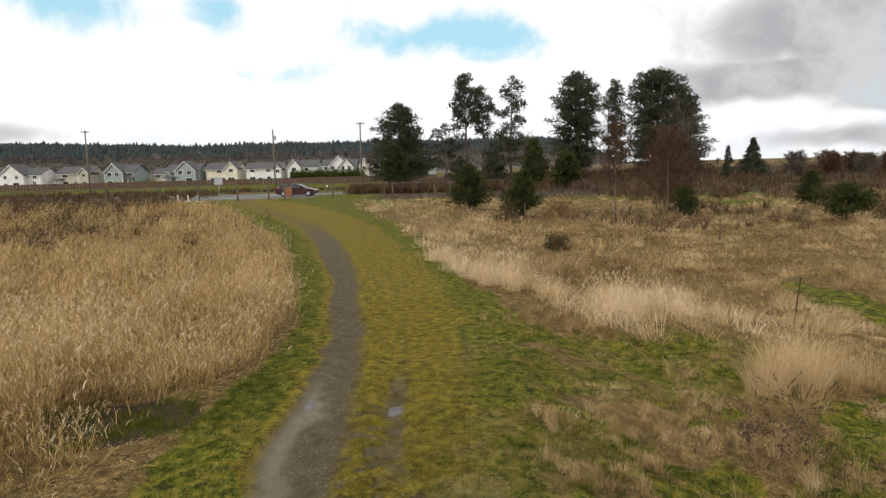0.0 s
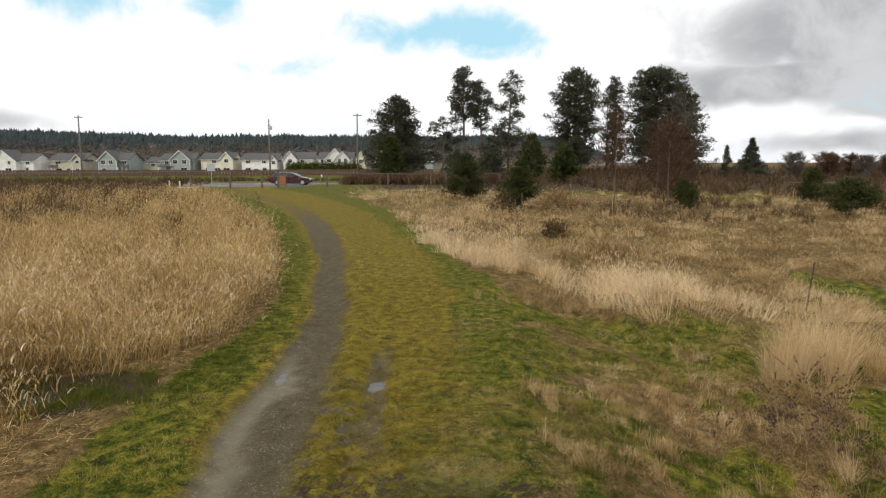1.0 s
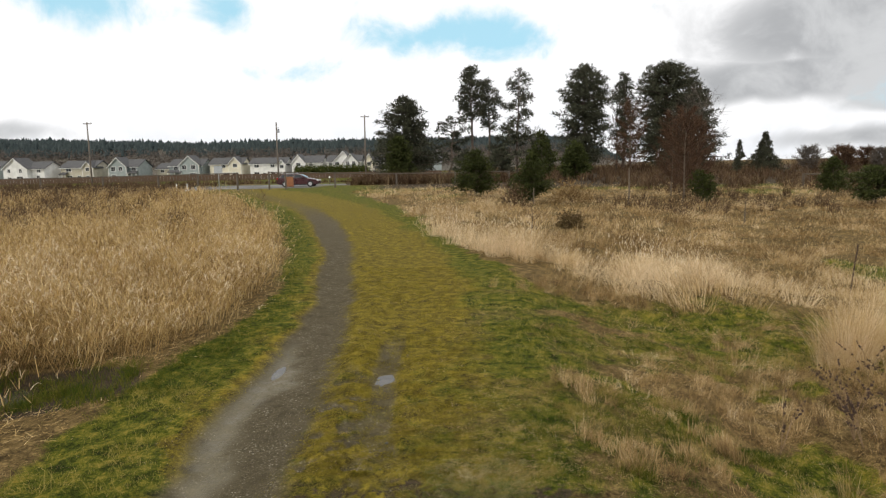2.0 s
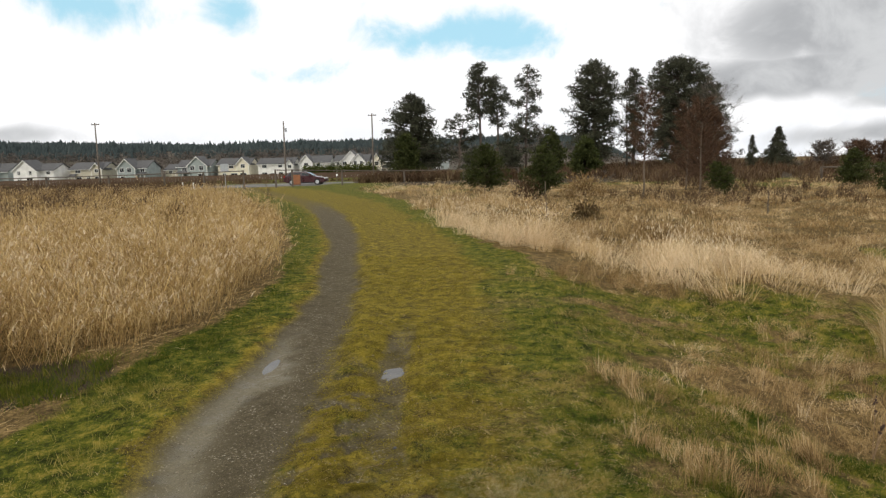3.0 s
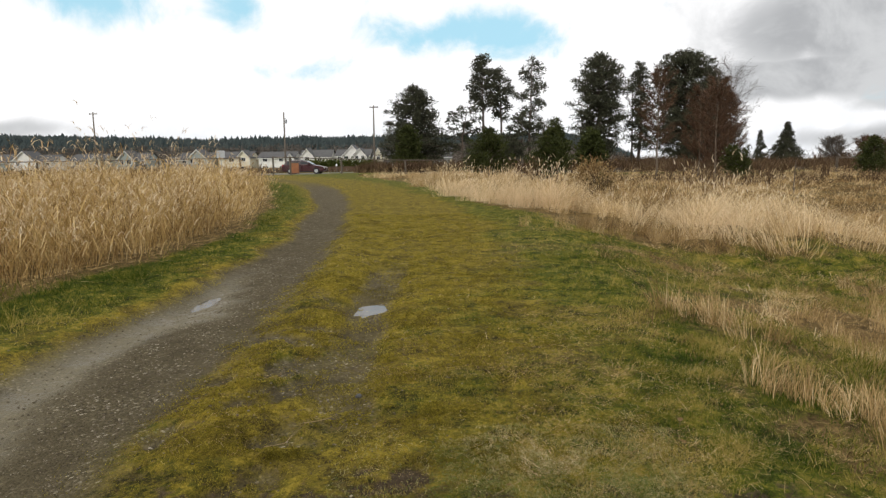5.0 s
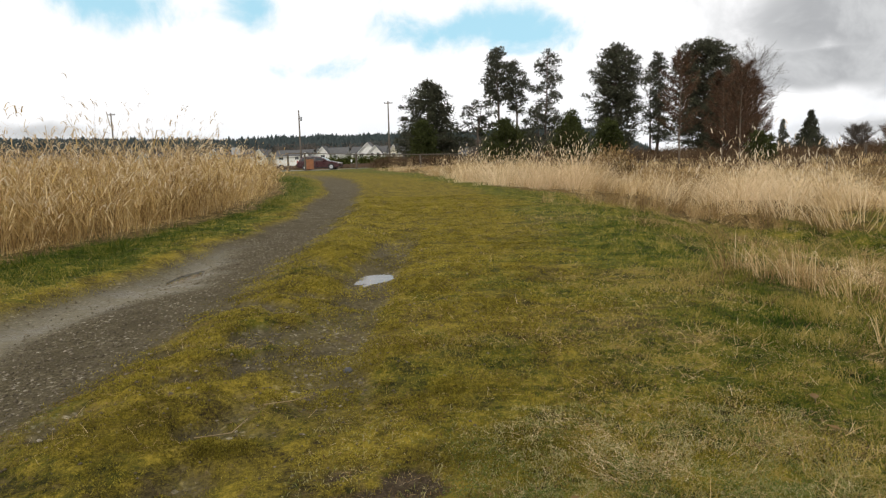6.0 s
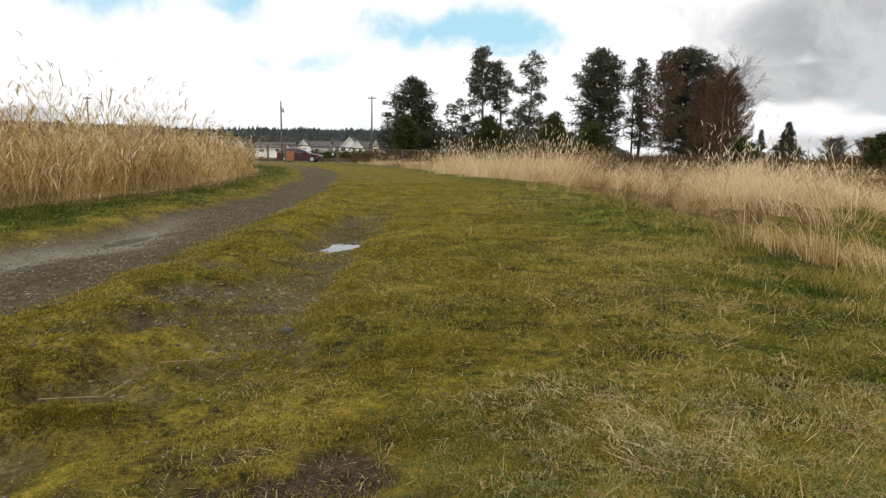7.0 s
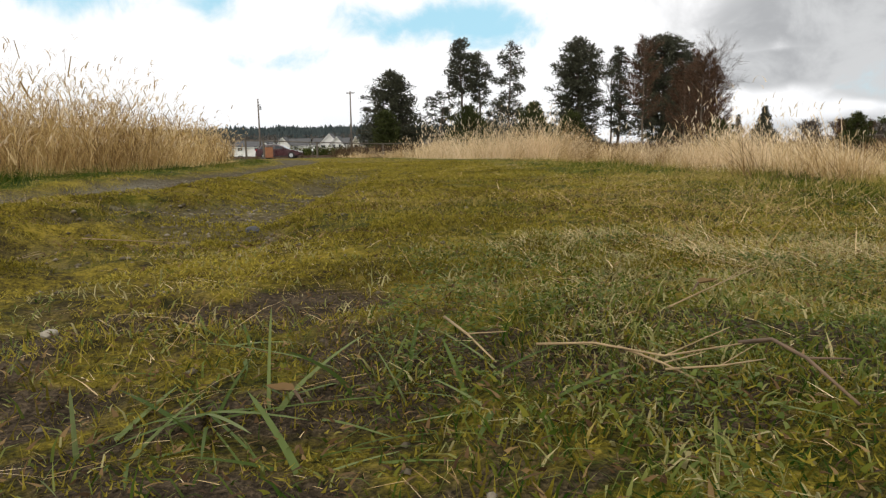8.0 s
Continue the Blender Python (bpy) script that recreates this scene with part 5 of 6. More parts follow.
# count, x from, x to, y from, y to, height, canes each, cane width
BRUSH = (
    (330, -11, 7, 71, 79, 1.6, 30, 0.065), (450, 3, 46, 56, 100, 1.25, 18, 0.065), (420, 16, 60, 40, 62, 1.3, 20, 0.046),
    (360, 40, 120, 60, 110, 1.5, 36, 0.05), (240, 40, 140, 108, 140, 3.2, 32, 0.085), (46, 18, 34, 24, 40, 0.8, 30, 0.018),
    (46, -21, -15, 23, 30, 1.0, 60, 0.024), (380, -75, -25, 46, 62, 1.1, 24, 0.036), (460, -130, -16, 88, 118, 1.1, 14, 0.1), (80, 9, 19, 28, 40, 0.8, 34, 0.02), (14, -9, -6.5, 15, 19, 0.6, 30, 0.012),
    (160, -46, -24, 38, 56, 1.5, 40, 0.035), (34, -24, -16, 28, 40, 1.4, 44, 0.024), (26, 3.4, 5.4, 4.9, 7.4, 0.32, 50, 0.0028), (440, -84, -27, 60, 84, 1.25, 24, 0.05), (260, -4, 50, 118, 150, 2.6, 30, 0.08), (240, -16, 50, 96, 118, 2.0, 26, 0.06),
)


def build_brush():
    rng = np.random.default_rng(47)
    out = []
    for count, x0, x1, y0, y1, h, per, width in BRUSH:
        x, y = scatter(rng, count, x0, x1, y0, y1, 4)
        open_lawn = np.hypot((x - 23.5) / 4.8, (y - 46) / 5.5) < 1
        x, y = x[~open_lawn], y[~open_lawn]
        out.append(brush(rng, x, y, h * rng.uniform(0.6, 1.25, len(x)), per, width))
    v, f, t = joined(out)
    stuff("bramble_thicket", mesh_of("bramble_thicket", v, f, CANES, t), "leafless red-brown bramble and brush thickets", "brush")
    x, y = rng.uniform(-46, -24, 700), rng.uniform(186, 189, 700)
    hh = rng.uniform(1.6, 2.5, 700)
    c = np.stack([np.repeat(x, 12), np.repeat(y, 12), np.repeat(hh, 12) * rng.uniform(0, 1.1, 8400)], 1) + rng.normal(0, 0.35, (8400, 3))
    v, f, t = sprays(c, unit(rng.normal(0, 1, (8400, 3))), rng.uniform(0.3, 0.6, 8400), rng.uniform(0.2, 0.35, 8400), rng, rng.random(8400))
    stuff("hedge", mesh_of("hedge", v, f, HEDGE, t), "green clipped hedge in front of white houses", "hedge")


build_brush()


# ---- far hill with woods ----
def hill_height(x, y):
    ridge = (25 + 7 * soft(-x, 250, 480) + 3 * (fbm(x, 0, 160, 95) - 0.5)) * soft(-x, -330, -120)
    return (ridge * soft(y, 380, 640) * soft(-y, -1300, -900)) * (1 - 0.97 * soft(x / np.maximum(y, 1), 0.16, 0.34))


def build_hill():
    xs, ys = np.linspace(-900, 420, 90), np.linspace(360, 1300, 50)
    gx, gy = np.meshgrid(xs, ys)
    x, y = gx.ravel(), gy.ravel()
    i, j = np.meshgrid(np.arange(89), np.arange(49))
    a = (j * 90 + i).ravel()
    me = mesh_of("backdrop", np.stack([x, y, hill_height(x, y) - 1.0], 1), np.stack([a, a + 1, a + 91, a + 90], 1), FIELDFAR, smooth=True)
    tagged(new("backdrop", me), "low wooded hill far behind the houses", "hill", kind="structure")
    rng = np.random.default_rng(57)
    # conifers on the upper slope: stacked ragged cones
    n = 9000
    x, y = rng.uniform(-660, 150, n), rng.uniform(510, 760, n)
    keep = rng.random(n) < 0.35 + 0.65 * soft(fbm(x, y, 60, 97), 0.35, 0.55)
    x, y = x[keep], y[keep]
    n = len(x)
    h = (5.0 + 5 * rng.beta(1.5, 4, n)) * (0.8 + 0.4 * fbm(x, y, 40, 98))
    z = hill_height(x, y)
    vs, fs = [], []
    sides = 6
    tiers = ((0.02, 0.75, 0.36), (0.36, 1.0, 0.24))
    k = 0
    for lo, hi, w in tiers:
        a = np.arange(sides) * 2 * np.pi / sides
        r = h[:, None] * w * rng.uniform(0.55, 1.35, (n, sides))
        ring = np.stack([x[:, None] + r * np.cos(a), y[:, None] + r * np.sin(a), z[:, None] + h[:, None] * (lo + rng.uniform(-0.05, 0.05, (n, sides)))], -1)
        top = np.stack([x, y, z + h * hi], -1)[:, None]
        vs.append(np.concatenate([ring, top], 1).reshape(-1, 3))
        tri = np.array([(i, (i + 1) % sides, sides) for i in range(sides)])
        fs.append((np.arange(n)[:, None, None] * (sides + 1) + tri[None]).reshape(-1, 3) + k)
        k += n * (sides + 1)
    tone = np.tile(np.repeat(rng.random(n), sides + 1), len(tiers))
    stuff("far_conifer_woods", mesh_of("far_conifer_woods", np.concatenate(vs), np.concatenate(fs), HAZYWOOD, tone), "dark conifer forest along the ridge", "woods")
    # bare woods below
    n = 2000
    x, y = rng.uniform(-600, 110, n), rng.uniform(390, 520, n)
    per = 22
    c = np.stack([np.repeat(x, per), np.repeat(y, per), np.repeat(hill_height(x, y), per)], 1)
    m = n * per
    c += np.stack([rng.normal(0, 2.4, m), rng.normal(0, 2.4, m), rng.uniform(0.5, 6.0, m)], 1)
    d = unit(rng.normal(0, 0.9, (m, 3)) + np.array([0, 0, 0.8])[None])
    v, f, t = sprays(c, d, rng.uniform(0.9, 2.2, m), rng.uniform(0.4, 1.0, m), rng, np.clip(np.repeat(rng.random(n), per) + rng.normal(0, 0.15, m), 0, 1))
    stuff("far_bare_woods", mesh_of("far_bare_woods", v, f, HAZYBARE, t), "grey-brown leafless woods on the lower slope", "woods")


build_hill()

# ---- houses beyond the far fence ----
WHITE = siding("white_lap_siding", (0.78, 0.77, 0.74))
CREAM = siding("cream_lap_siding", (0.72, 0.67, 0.53))
TAN = siding("tan_lap_siding", (0.50, 0.46, 0.36))
GREYSIDE = siding("grey_lap_siding", (0.30, 0.34, 0.33))


def add_window(owner, x, y, z, w, h):
    """A framed window on a wall that faces -y."""
    win = part("window", Shape().box(-w / 2 - 0.1, -0.05, -0.1, w / 2 + 0.1, 0.03, 0.0).box(-w / 2 - 0.1, -0.05, h, w / 2 + 0.1, 0.03, h + 0.12).box(-w / 2 - 0.1, -0.05, 0, -w / 2, 0.03, h).box(w / 2, -0.05, 0, w / 2 + 0.1, 0.03, h).box(-0.03, -0.045, 0, 0.03, 0.03, h).mesh("window", TRIM), owner, "white window frame", (x, y, z))
    part("pane", Shape().box(-w / 2, -0.015, 0, w / 2, 0.01, h).mesh("pane", GLASS), win)


def gable_roof_x(x0, x1, y0, y1, eave, ridge, over=0.45, thick=0.2):
    """Two slabs whose ridge runs along x."""
    m = (y0 + y1) / 2
    slope = (ridge - eave) / (m - y0)
    s = Shape()
    for sign, ya in ((1, y0 - over), (-1, y1 + over)):
        za = eave - slope * over
        v = [(x0 - over, ya, za), (x1 + over, ya, za), (x1 + over, m, ridge), (x0 - over, m, ridge)]
        s.add(v + [(a, b, c + thick) for a, b, c in v], [(0, 3, 2, 1), (4, 5, 6, 7), (0, 1, 5, 4), (1, 2, 6, 5), (2, 3, 7, 6), (3, 0, 4, 7)])
    return s


def gable_roof_y(x0, x1, y0, y1, eave, ridge, over=0.4, thick=0.2):
    """Two slabs whose ridge runs along y."""
    m = (x0 + x1) / 2
    slope = (ridge - eave) / (m - x0)
    s = Shape()
    for xa in (x0 - over, x1 + over):
        za = eave - slope * over
        v = [(xa, y0 - over, za), (m, y0 - over, ridge), (m, y1, ridge), (xa, y1, za)]
        s.add(v + [(a, b, c + thick) for a, b, c in v], [(0, 3, 2, 1), (4, 5, 6, 7), (0, 1, 5, 4), (1, 2, 6, 5), (2, 3, 7, 6), (3, 0, 4, 7)])
    return s


def rake_trim(x0, x1, y, eave, ridge, over=0.4):
    """White boards under the edges of a front gable."""
    m = (x0 + x1) / 2
    slope = (ridge - eave) / (m - x0)
    s = Shape()
    for xa in (x0 - over, x1 + over):
        za = eave - slope * over
        v = [(xa, za - 0.25), (m, ridge - 0.25), (m, ridge + 0.02), (xa, za + 0.02)]
        s.prism(v, y - over - 0.06, y - over - 0.005)
    return s


def house(x, y, w, d, eave, ridge, wall, label, wings=(), windows=(), porch=None, turn=0.0):
    """A two-storey house. wings: front gables (x from, x to, how far out, eave, ridge); windows: (x, z, width, height, wing or -1)."""
    h = thing("house", (x, y, -1.25), label, "house", "row of houses", turn)
    h.scale = (0.88, 1, 0.96)
    half = w / 2
    body = Shape().box(-half, 0, 0, half, d, eave)
    m = d / 2
    for sx in (-half, half - 0.2):
        body.add([(sx, 0, eave), (sx + 0.2, 0, eave), (sx, d, eave), (sx + 0.2, d, eave), (sx, m, ridge), (sx + 0.2, m, ridge)], [(0, 1, 5, 4), (2, 4, 5, 3), (0, 4, 2), (1, 3, 5)])
    part("wall", body.mesh("wall", wall), h)
    part("roof", gable_roof_x(-half, half, 0, d, eave, ridge).mesh("roof", ROOFING), h, "dark shingled roof")
    part("gutter", Shape().tube([(-half - 0.45, -0.5, eave - 0.32), (half + 0.45, -0.5, eave - 0.32)], 0.08, 6).mesh("gutter", TRIM), h, "white gutter")
    for a, b, out, e, r in wings:
        c = (a + b) / 2
        part("wing", Shape().prism([(a, 0), (b, 0), (b, e), (c, r), (a, e)], -out, 0.004 - 0.01).mesh("wing", wall), h)
        part("wing_roof", gable_roof_y(a, b, -out, m, e, r).mesh("wing_roof", ROOFING), h, "dark shingled gable roof")
        part("rake_board", rake_trim(a, b, -out, e, r).mesh("rake_board", TRIM), h, "white gable trim")
        part("corner_board", Shape().box(a - 0.02, -out - 0.03, 0, a + 0.16, -out - 0.004, e).mesh("corner_board", TRIM), h)
        part("corner_board", Shape().box(b - 0.16, -out - 0.03, 0, b + 0.02, -out - 0.004, e).mesh("corner_board", TRIM), h)
    for wx, wz, ww, wh, k in windows:
        add_window(h, wx, (-wings[k][2] if k >= 0 else 0) - 0.035, wz, ww, wh)
    if porch:
        a, b, out, top = porch
        part("porch_roof", Shape().add([(a, -out, top), (b, -out, top), (b, -0.01, top + 0.7), (a, -0.01, top + 0.7), (a, -out, top + 0.18), (b, -out, top + 0.18), (b, -0.01, top + 0.88), (a, -0.01, top + 0.88)], [(0, 3, 2, 1), (4, 5, 6, 7), (0, 1, 5, 4), (1, 2, 6, 5), (2, 3, 7, 6), (3, 0, 4, 7)]).mesh("porch_roof", ROOFING), h)
        for px in (a + 0.15, (a + b) / 2, b - 0.15):
            part("porch_post", Shape().box(px - 0.09, -out + 0.1, 0, px + 0.09, -out + 0.28, top).mesh("porch_post", TRIM), h)
        part("porch_rail", Shape().box(a, -out + 0.15, 0.9, b, -out + 0.22, 1.0).mesh("porch_rail", TRIM), h)


W2 = ((-2.4, 3.6, 1.3, 1.2, -1), (1.5, 3.6, 1.3, 1.2, -1))
house(-142, 188, 9, 9, 4.9, 7.3, GREYSIDE, "grey two-storey house with white trim", ((-4, 1.5, 1.5, 4.9, 7.5),), ((-1.2, 3.5, 1.4, 1.2, 0), (-2.4, 1.0, 1.3, 1.3, 0)))
house(-128, 186, 13, 9, 4.9, 6.9, WHITE, "white two-storey house with a steep front gable", ((-6.2, 2.0, 2.0, 4.9, 8.1),), ((-4.2, 3.6, 0.9, 1.1, 0), (-0.2, 3.6, 0.9, 1.1, 0), (-4.2, 1.0, 1.2, 1.2, 0), (-0.6, 1.0, 2.0, 1.4, 0), (4.5, 3.6, 1.2, 1.0, -1), (4.2, 1.2, 1.0, 1.4, -1)))
house(-114.5, 190, 12, 9, 5.0, 7.0, TAN, "tan two-storey house with dark roof", ((2.2, 6.0, 1.0, 5.0, 6.8),), ((-3.2, 3.7, 1.8, 1.2, -1), (4.1, 3.8, 1.2, 1.0, 0), (-3.0, 1.0, 1.8, 1.3, -1), (0.4, 1.0, 1.2, 1.3, -1), (4.1, 1.0, 1.2, 1.3, 0)), (-5.8, -3.4, 1.8, 2.6))
house(-101, 192, 10, 9, 5.0, 7.2, GREYSIDE, "grey house with white-trimmed gable and balcony", ((-4.8, 1.6, 1.6, 5.0, 7.9),), ((-3.0, 3.6, 1.4, 1.3, 0), (-0.4, 3.6, 1.4, 1.3, 0), (-2.9, 1.0, 1.5, 1.3, 0), (3.4, 3.6, 1.4, 1.3, -1)), (1.8, 5.0, 1.8, 2.7))
house(-91.5, 200, 7, 8, 4.2, 5.8, TAN, "low tan house with dark roof", (), ((-1.5, 2.8, 1.2, 1.0, -1), (1.6, 2.8, 1.2, 1.0, -1)))
house(-82.5, 194, 12, 9, 5.0, 7.0, GREYSIDE, "grey house with white-trimmed gable and covered porch", ((-1.6, 5.4, 1.6, 5.2, 8.1),), ((0.2, 3.7, 1.5, 1.3, 0), (3.4, 3.7, 1.5, 1.3, 0), (3.2, 1.0, 2.2, 1.5, 0), (-3.6, 3.6, 1.4, 1.3, -1)), (-5.8, -0.6, 2.4, 2.7))
house(-70.5, 196, 11.8, 9, 5.3, 7.2, CREAM, "cream two-storey house with dark-framed windows", ((1.4, 5.9, 1.0, 5.4, 7.6),), ((-1.0, 4.0, 1.6, 1.1, -1), (3.7, 4.1, 1.4, 1.1, 0), (-3.6, 1.0, 1.3, 1.3, -1), (0.0, 1.0, 2.2, 1.3, -1), (3.7, 1.0, 2.2, 1.3, 0)))
house(-57.3, 197, 13, 9, 5.2, 7.0, WHITE, "long white two-storey house", ((4.0, 6.4, 0.6, 4.9, 6.4),), ((-4.2, 3.9, 1.6, 1.1, -1), (1.6, 3.9, 1.3, 1.1, -1), (-4.2, 1.0, 1.8, 1.3, -1), (-1.4, 1.0, 1.2, 1.0, -1), (1.8, 1.0, 1.4, 1.3, -1), (5.2, 3.6, 1.2, 1.0, 0)))
house(-45.0, 198, 11, 9, 5.3, 7.4, WHITE, "white two-storey house with front gable", ((-5.2, -0.4, 1.2, 5.3, 7.9),), ((-2.8, 4.0, 1.5, 1.1, 0), (1.4, 4.0, 1.3, 1.1, -1), (-3.0, 1.0, 2.0, 1.4, 0), (0.9, 1.0, 1.9, 1.4, -1), (3.9, 1.0, 1.2, 1.4, -1)))
house(-33.2, 199, 12.5, 9, 5.5, 7.4, WHITE, "large white house with broad double gable", ((-3.4, 3.6, 1.6, 5.6, 8.8), (0.4, 5.4, 2.4, 5.2, 7.8)), ((-2.2, 4.1, 1.5, 1.1, 0), (1.8, 4.0, 1.0, 1.3, 1), (4.0, 4.0, 1.0, 1.3, 1), (2.8, 1.0, 1.6, 1.3, 1), (-5.0, 4.0, 1.0, 1.1, -1)))
house(-21.5, 200, 12, 9, 5.2, 7.2, CREAM, "cream house with two front gables", ((-5.8, -2.2, 1.4, 5.2, 7.9), (1.6, 5.6, 1.4, 5.2, 7.9)), ((-4.0, 3.8, 1.2, 1.2, 0), (3.6, 3.8, 1.6, 1.1, 1), (0.0, 3.8, 1.2, 1.1, -1), (-3.8, 1.0, 1.2, 1.3, 0)), (-2.0, 1.4, 1.6, 2.8))
house(-7.0, 203, 12, 10, 4.6, 8.4, GREYSIDE, "grey house with a tall grey roof", (), ((-2.5, 1.2, 1.4, 1.3, -1), (2.0, 1.2, 1.4, 1.3, -1)))


# ---- board fence, rail fence, poles ----
def board_fence():
    fence = thing("board_fence", (-150, 172, 0), "long brown wooden board fence behind the field", "fence")
    run, ang = 150.0, math.atan2(20, 185)
    fence.matrix_basis = pose(-150, 172, -1.22, 0, 0, math.degrees(ang))
    rng = random.Random(5)
    boards = [Shape().box(0, 0, 0.05, 0.86, 0.03, 1.78 + 0.03 * k, 0.004).mesh("board", FENCEWOOD) for k in range(3)]
    for i in range(int(run / 0.9)):
        ob = part("board", boards[rng.randrange(3)], fence)
        ob.location = (i * 0.9, rng.uniform(-0.01, 0.01), rng.uniform(-0.03, 0.03))
    part("rail", Shape().box(0, 0.035, 0.4, run, 0.09, 0.5).mesh("rail", FENCEWOOD), fence)
    part("rail", Shape().box(0, 0.035, 1.4, run, 0.09, 1.5).mesh("rail", FENCEWOOD), fence)


board_fence()


def rail_fence(posts, label):
    """Round posts that carry one top rail. posts: (x, y, height)."""
    x0, y0, _ = posts[0]
    fence = thing("rail_fence", (x0, y0, 0), label, "fence", "rail fences at the trail gate")
    for x, y, h in posts:
        part("post", Shape().tube([(0, 0, -0.3), (0.01, 0, h * 0.5), (0, 0.01, h + 0.06)], [0.1, 0.095, 0.085], 9).mesh("post", GREYWOOD, False), fence, "", (x - x0, y - y0, 0))
    for (xa, ya, ha), (xb, yb, hb) in zip(posts, posts[1:]):
        m = ((xa + xb) / 2 - x0, (ya + yb) / 2 - y0, (ha + hb) / 2 - 0.02)
        part("rail", Shape().tube([(xa - x0, ya - y0, ha), m, (xb - x0, yb - y0, hb)], [0.05, 0.047, 0.043], 8).mesh("rail", GREYWOOD), fence)


rail_fence(((-20.7, 61.6, 1.72), (-24.3, 60.8, 1.68), (-27.8, 60.0, 1.66), (-32.5, 58.8, 1.62), (-37.5, 57.4, 1.6), (-43, 56, 1.6), (-49, 54.5, 1.6)), "weathered wooden rail fence beside the trail gate")
rail_fence(((-17.75, 62.3, 1.74), (-16.2, 62.7, 1.7), (-11.6, 64.8, 1.5), (-5.45, 68, 1.3), (1, 71, 1.25), (7.5, 74, 1.25)), "weathered wooden rail fence beside the trail gate")
rail_fence(((29, 51, 0.85), (31.5, 50.8, 0.85), (34, 50.5, 0.85)), "low wooden rail fence before bare woods")


def utility_pole(x, y, h, arm, label):
    pole = thing("utility_pole", (x, y, float(height(x, y))), label, "utility pole", "utility poles")
    part("shaft", Shape().tube([(0, 0, -0.5), (0.03, 0, h * 0.5), (0.1, 0, h)], [0.17, 0.15, 0.11], 10).mesh("shaft", POLEWOOD, True), pole)
    if arm:
        part("crossarm", Shape().box(-0.75 + 0.1, -0.06, h - 0.42, 0.95, 0.06, h - 0.26, 0.01).mesh("crossarm", POLEWOOD), pole)
        for px in (-0.55, 0.4, 0.85):
            part("insulator", Shape().tube([(px, 0, h - 0.26), (px, 0, h - 0.16), (px, 0, h - 0.08)], [0.03, 0.06, 0.025], 8).mesh("insulator", METAL), pole)
    else:
        part("bracket", Shape().tube([(0.1, 0, h - 1.2), (0.55, 0, h - 1.0)], 0.04, 6).mesh("bracket", METAL), pole)
        part("transformer", Shape().tube([(0.45, 0, h - 2.0), (0.45, 0, h - 1.3)], 0.2, 10).mesh("transformer", METAL), pole)


utility_pole(-15.4, 118, 12.9, True, "wooden utility pole with a short crossarm")
utility_pole(-32.2, 118, 11.9, False, "wooden utility pole with a transformer")
utility_pole(-68.2, 118, 12.6, True, "wooden utility pole with a short crossarm")


# ---- things at the trail gate ----
def gate_sign(x, y):
    sign = thing("gate_sign", (x, y, 0), "brown wooden notice board standing at the trail entrance", "sign")
    for px in (-0.42, 0.36):
        part("post", Shape().box(px, 0.02, -0.2, px + 0.08, 0.1, 1.2, 0.008).mesh("post", GREYWOOD), sign)
    part("panel", Shape().box(-0.46, -0.03, 0.12, 0.46, 0.018, 1.16, 0.012).mesh("panel", SIGNWOOD), sign, "orange-brown painted board")
    part("cap", Shape().box(-0.5, -0.06, 1.2, 0.5, 0.14, 1.25, 0.008).mesh("cap", GREYWOOD), sign)


gate_sign(-17.0, 67.2)


def road_sign(x, y):
    sign = thing("road_sign", (x, y, 0), "two grey sign backs on one steel post", "sign")
    part("post", Shape().tube([(0, 0, -0.2), (0, 0, 2.5)], 0.035, 8).mesh("post", METAL), sign)
    part("plate", Shape().box(-0.41, -0.05, 1.72, -0.02, -0.036, 2.46, 0.004).mesh("plate", SIGNBACK), sign)
    part("plate", Shape().box(0.03, -0.05, 1.72, 0.42, -0.036, 2.46, 0.004).mesh("plate", SIGNBACK), sign)


road_sign(-22.9, 62.6)


def bollard(x, y, h):
    b = thing("bollard", (x, y, 0), "short white pipe bollard beside the lot", "bollard", "white bollards")
    part("pipe", Shape().tube([(0, 0, -0.1), (0, 0, h - 0.03), (0, 0, h)], [0.06, 0.06, 0.04], 10).mesh("pipe", WHITEPIPE), b)
    part("base", Shape().box(-0.25, -0.12, -0.02, 0.25, 0.12, 0.07, 0.02).mesh("base", WHITEPIPE), b)


for bx, by, bh in ((-27.3, 62.8, 0.75), (-26.2, 62.7, 0.7), (-25.2, 62.9, 0.68)):
    bollard(bx, by, bh)

marker = thing("marker_post", (-14.4, 76.5, 0), "small white marker post beside the road", "post")
part("shaft", Shape().tube([(0, 0, -0.1), (0, 0, 0.8)], 0.05, 8).mesh("shaft", GREYWOOD), marker)
part("cap", Shape().tube([(0, 0, 0.8), (0, 0, 1.0), (0, 0, 1.06)], [0.1, 0.1, 0.04], 8).mesh("cap", WHITEPIPE), marker)


def field_stake(x, y, h, lean, label, mat, r):
    s = thing("stake", (x, y, float(height(x, y))), label, "stake")
    part("shaft", Shape().tube([(0, 0, -0.1), (lean * 0.5, 0, h * 0.5), (lean, 0, h)], [r, r, r * 0.9], 7).mesh("shaft", mat), s)
    part("tip", Shape().tube([(lean - 0.012, 0, h - 0.03), (lean + 0.005, 0, h + 0.02)], r * 1.25, 7).mesh("tip", mat), s)


field_stake(7.85, 13.0, 1.02, 0.1, "thin dark rusty steel stake leaning in the grass", RUST, 0.014)
field_stake(5.1, 36.6, 0.95, 0.0, "pale wooden stake beside a young fir", PALEBARK, 0.03)


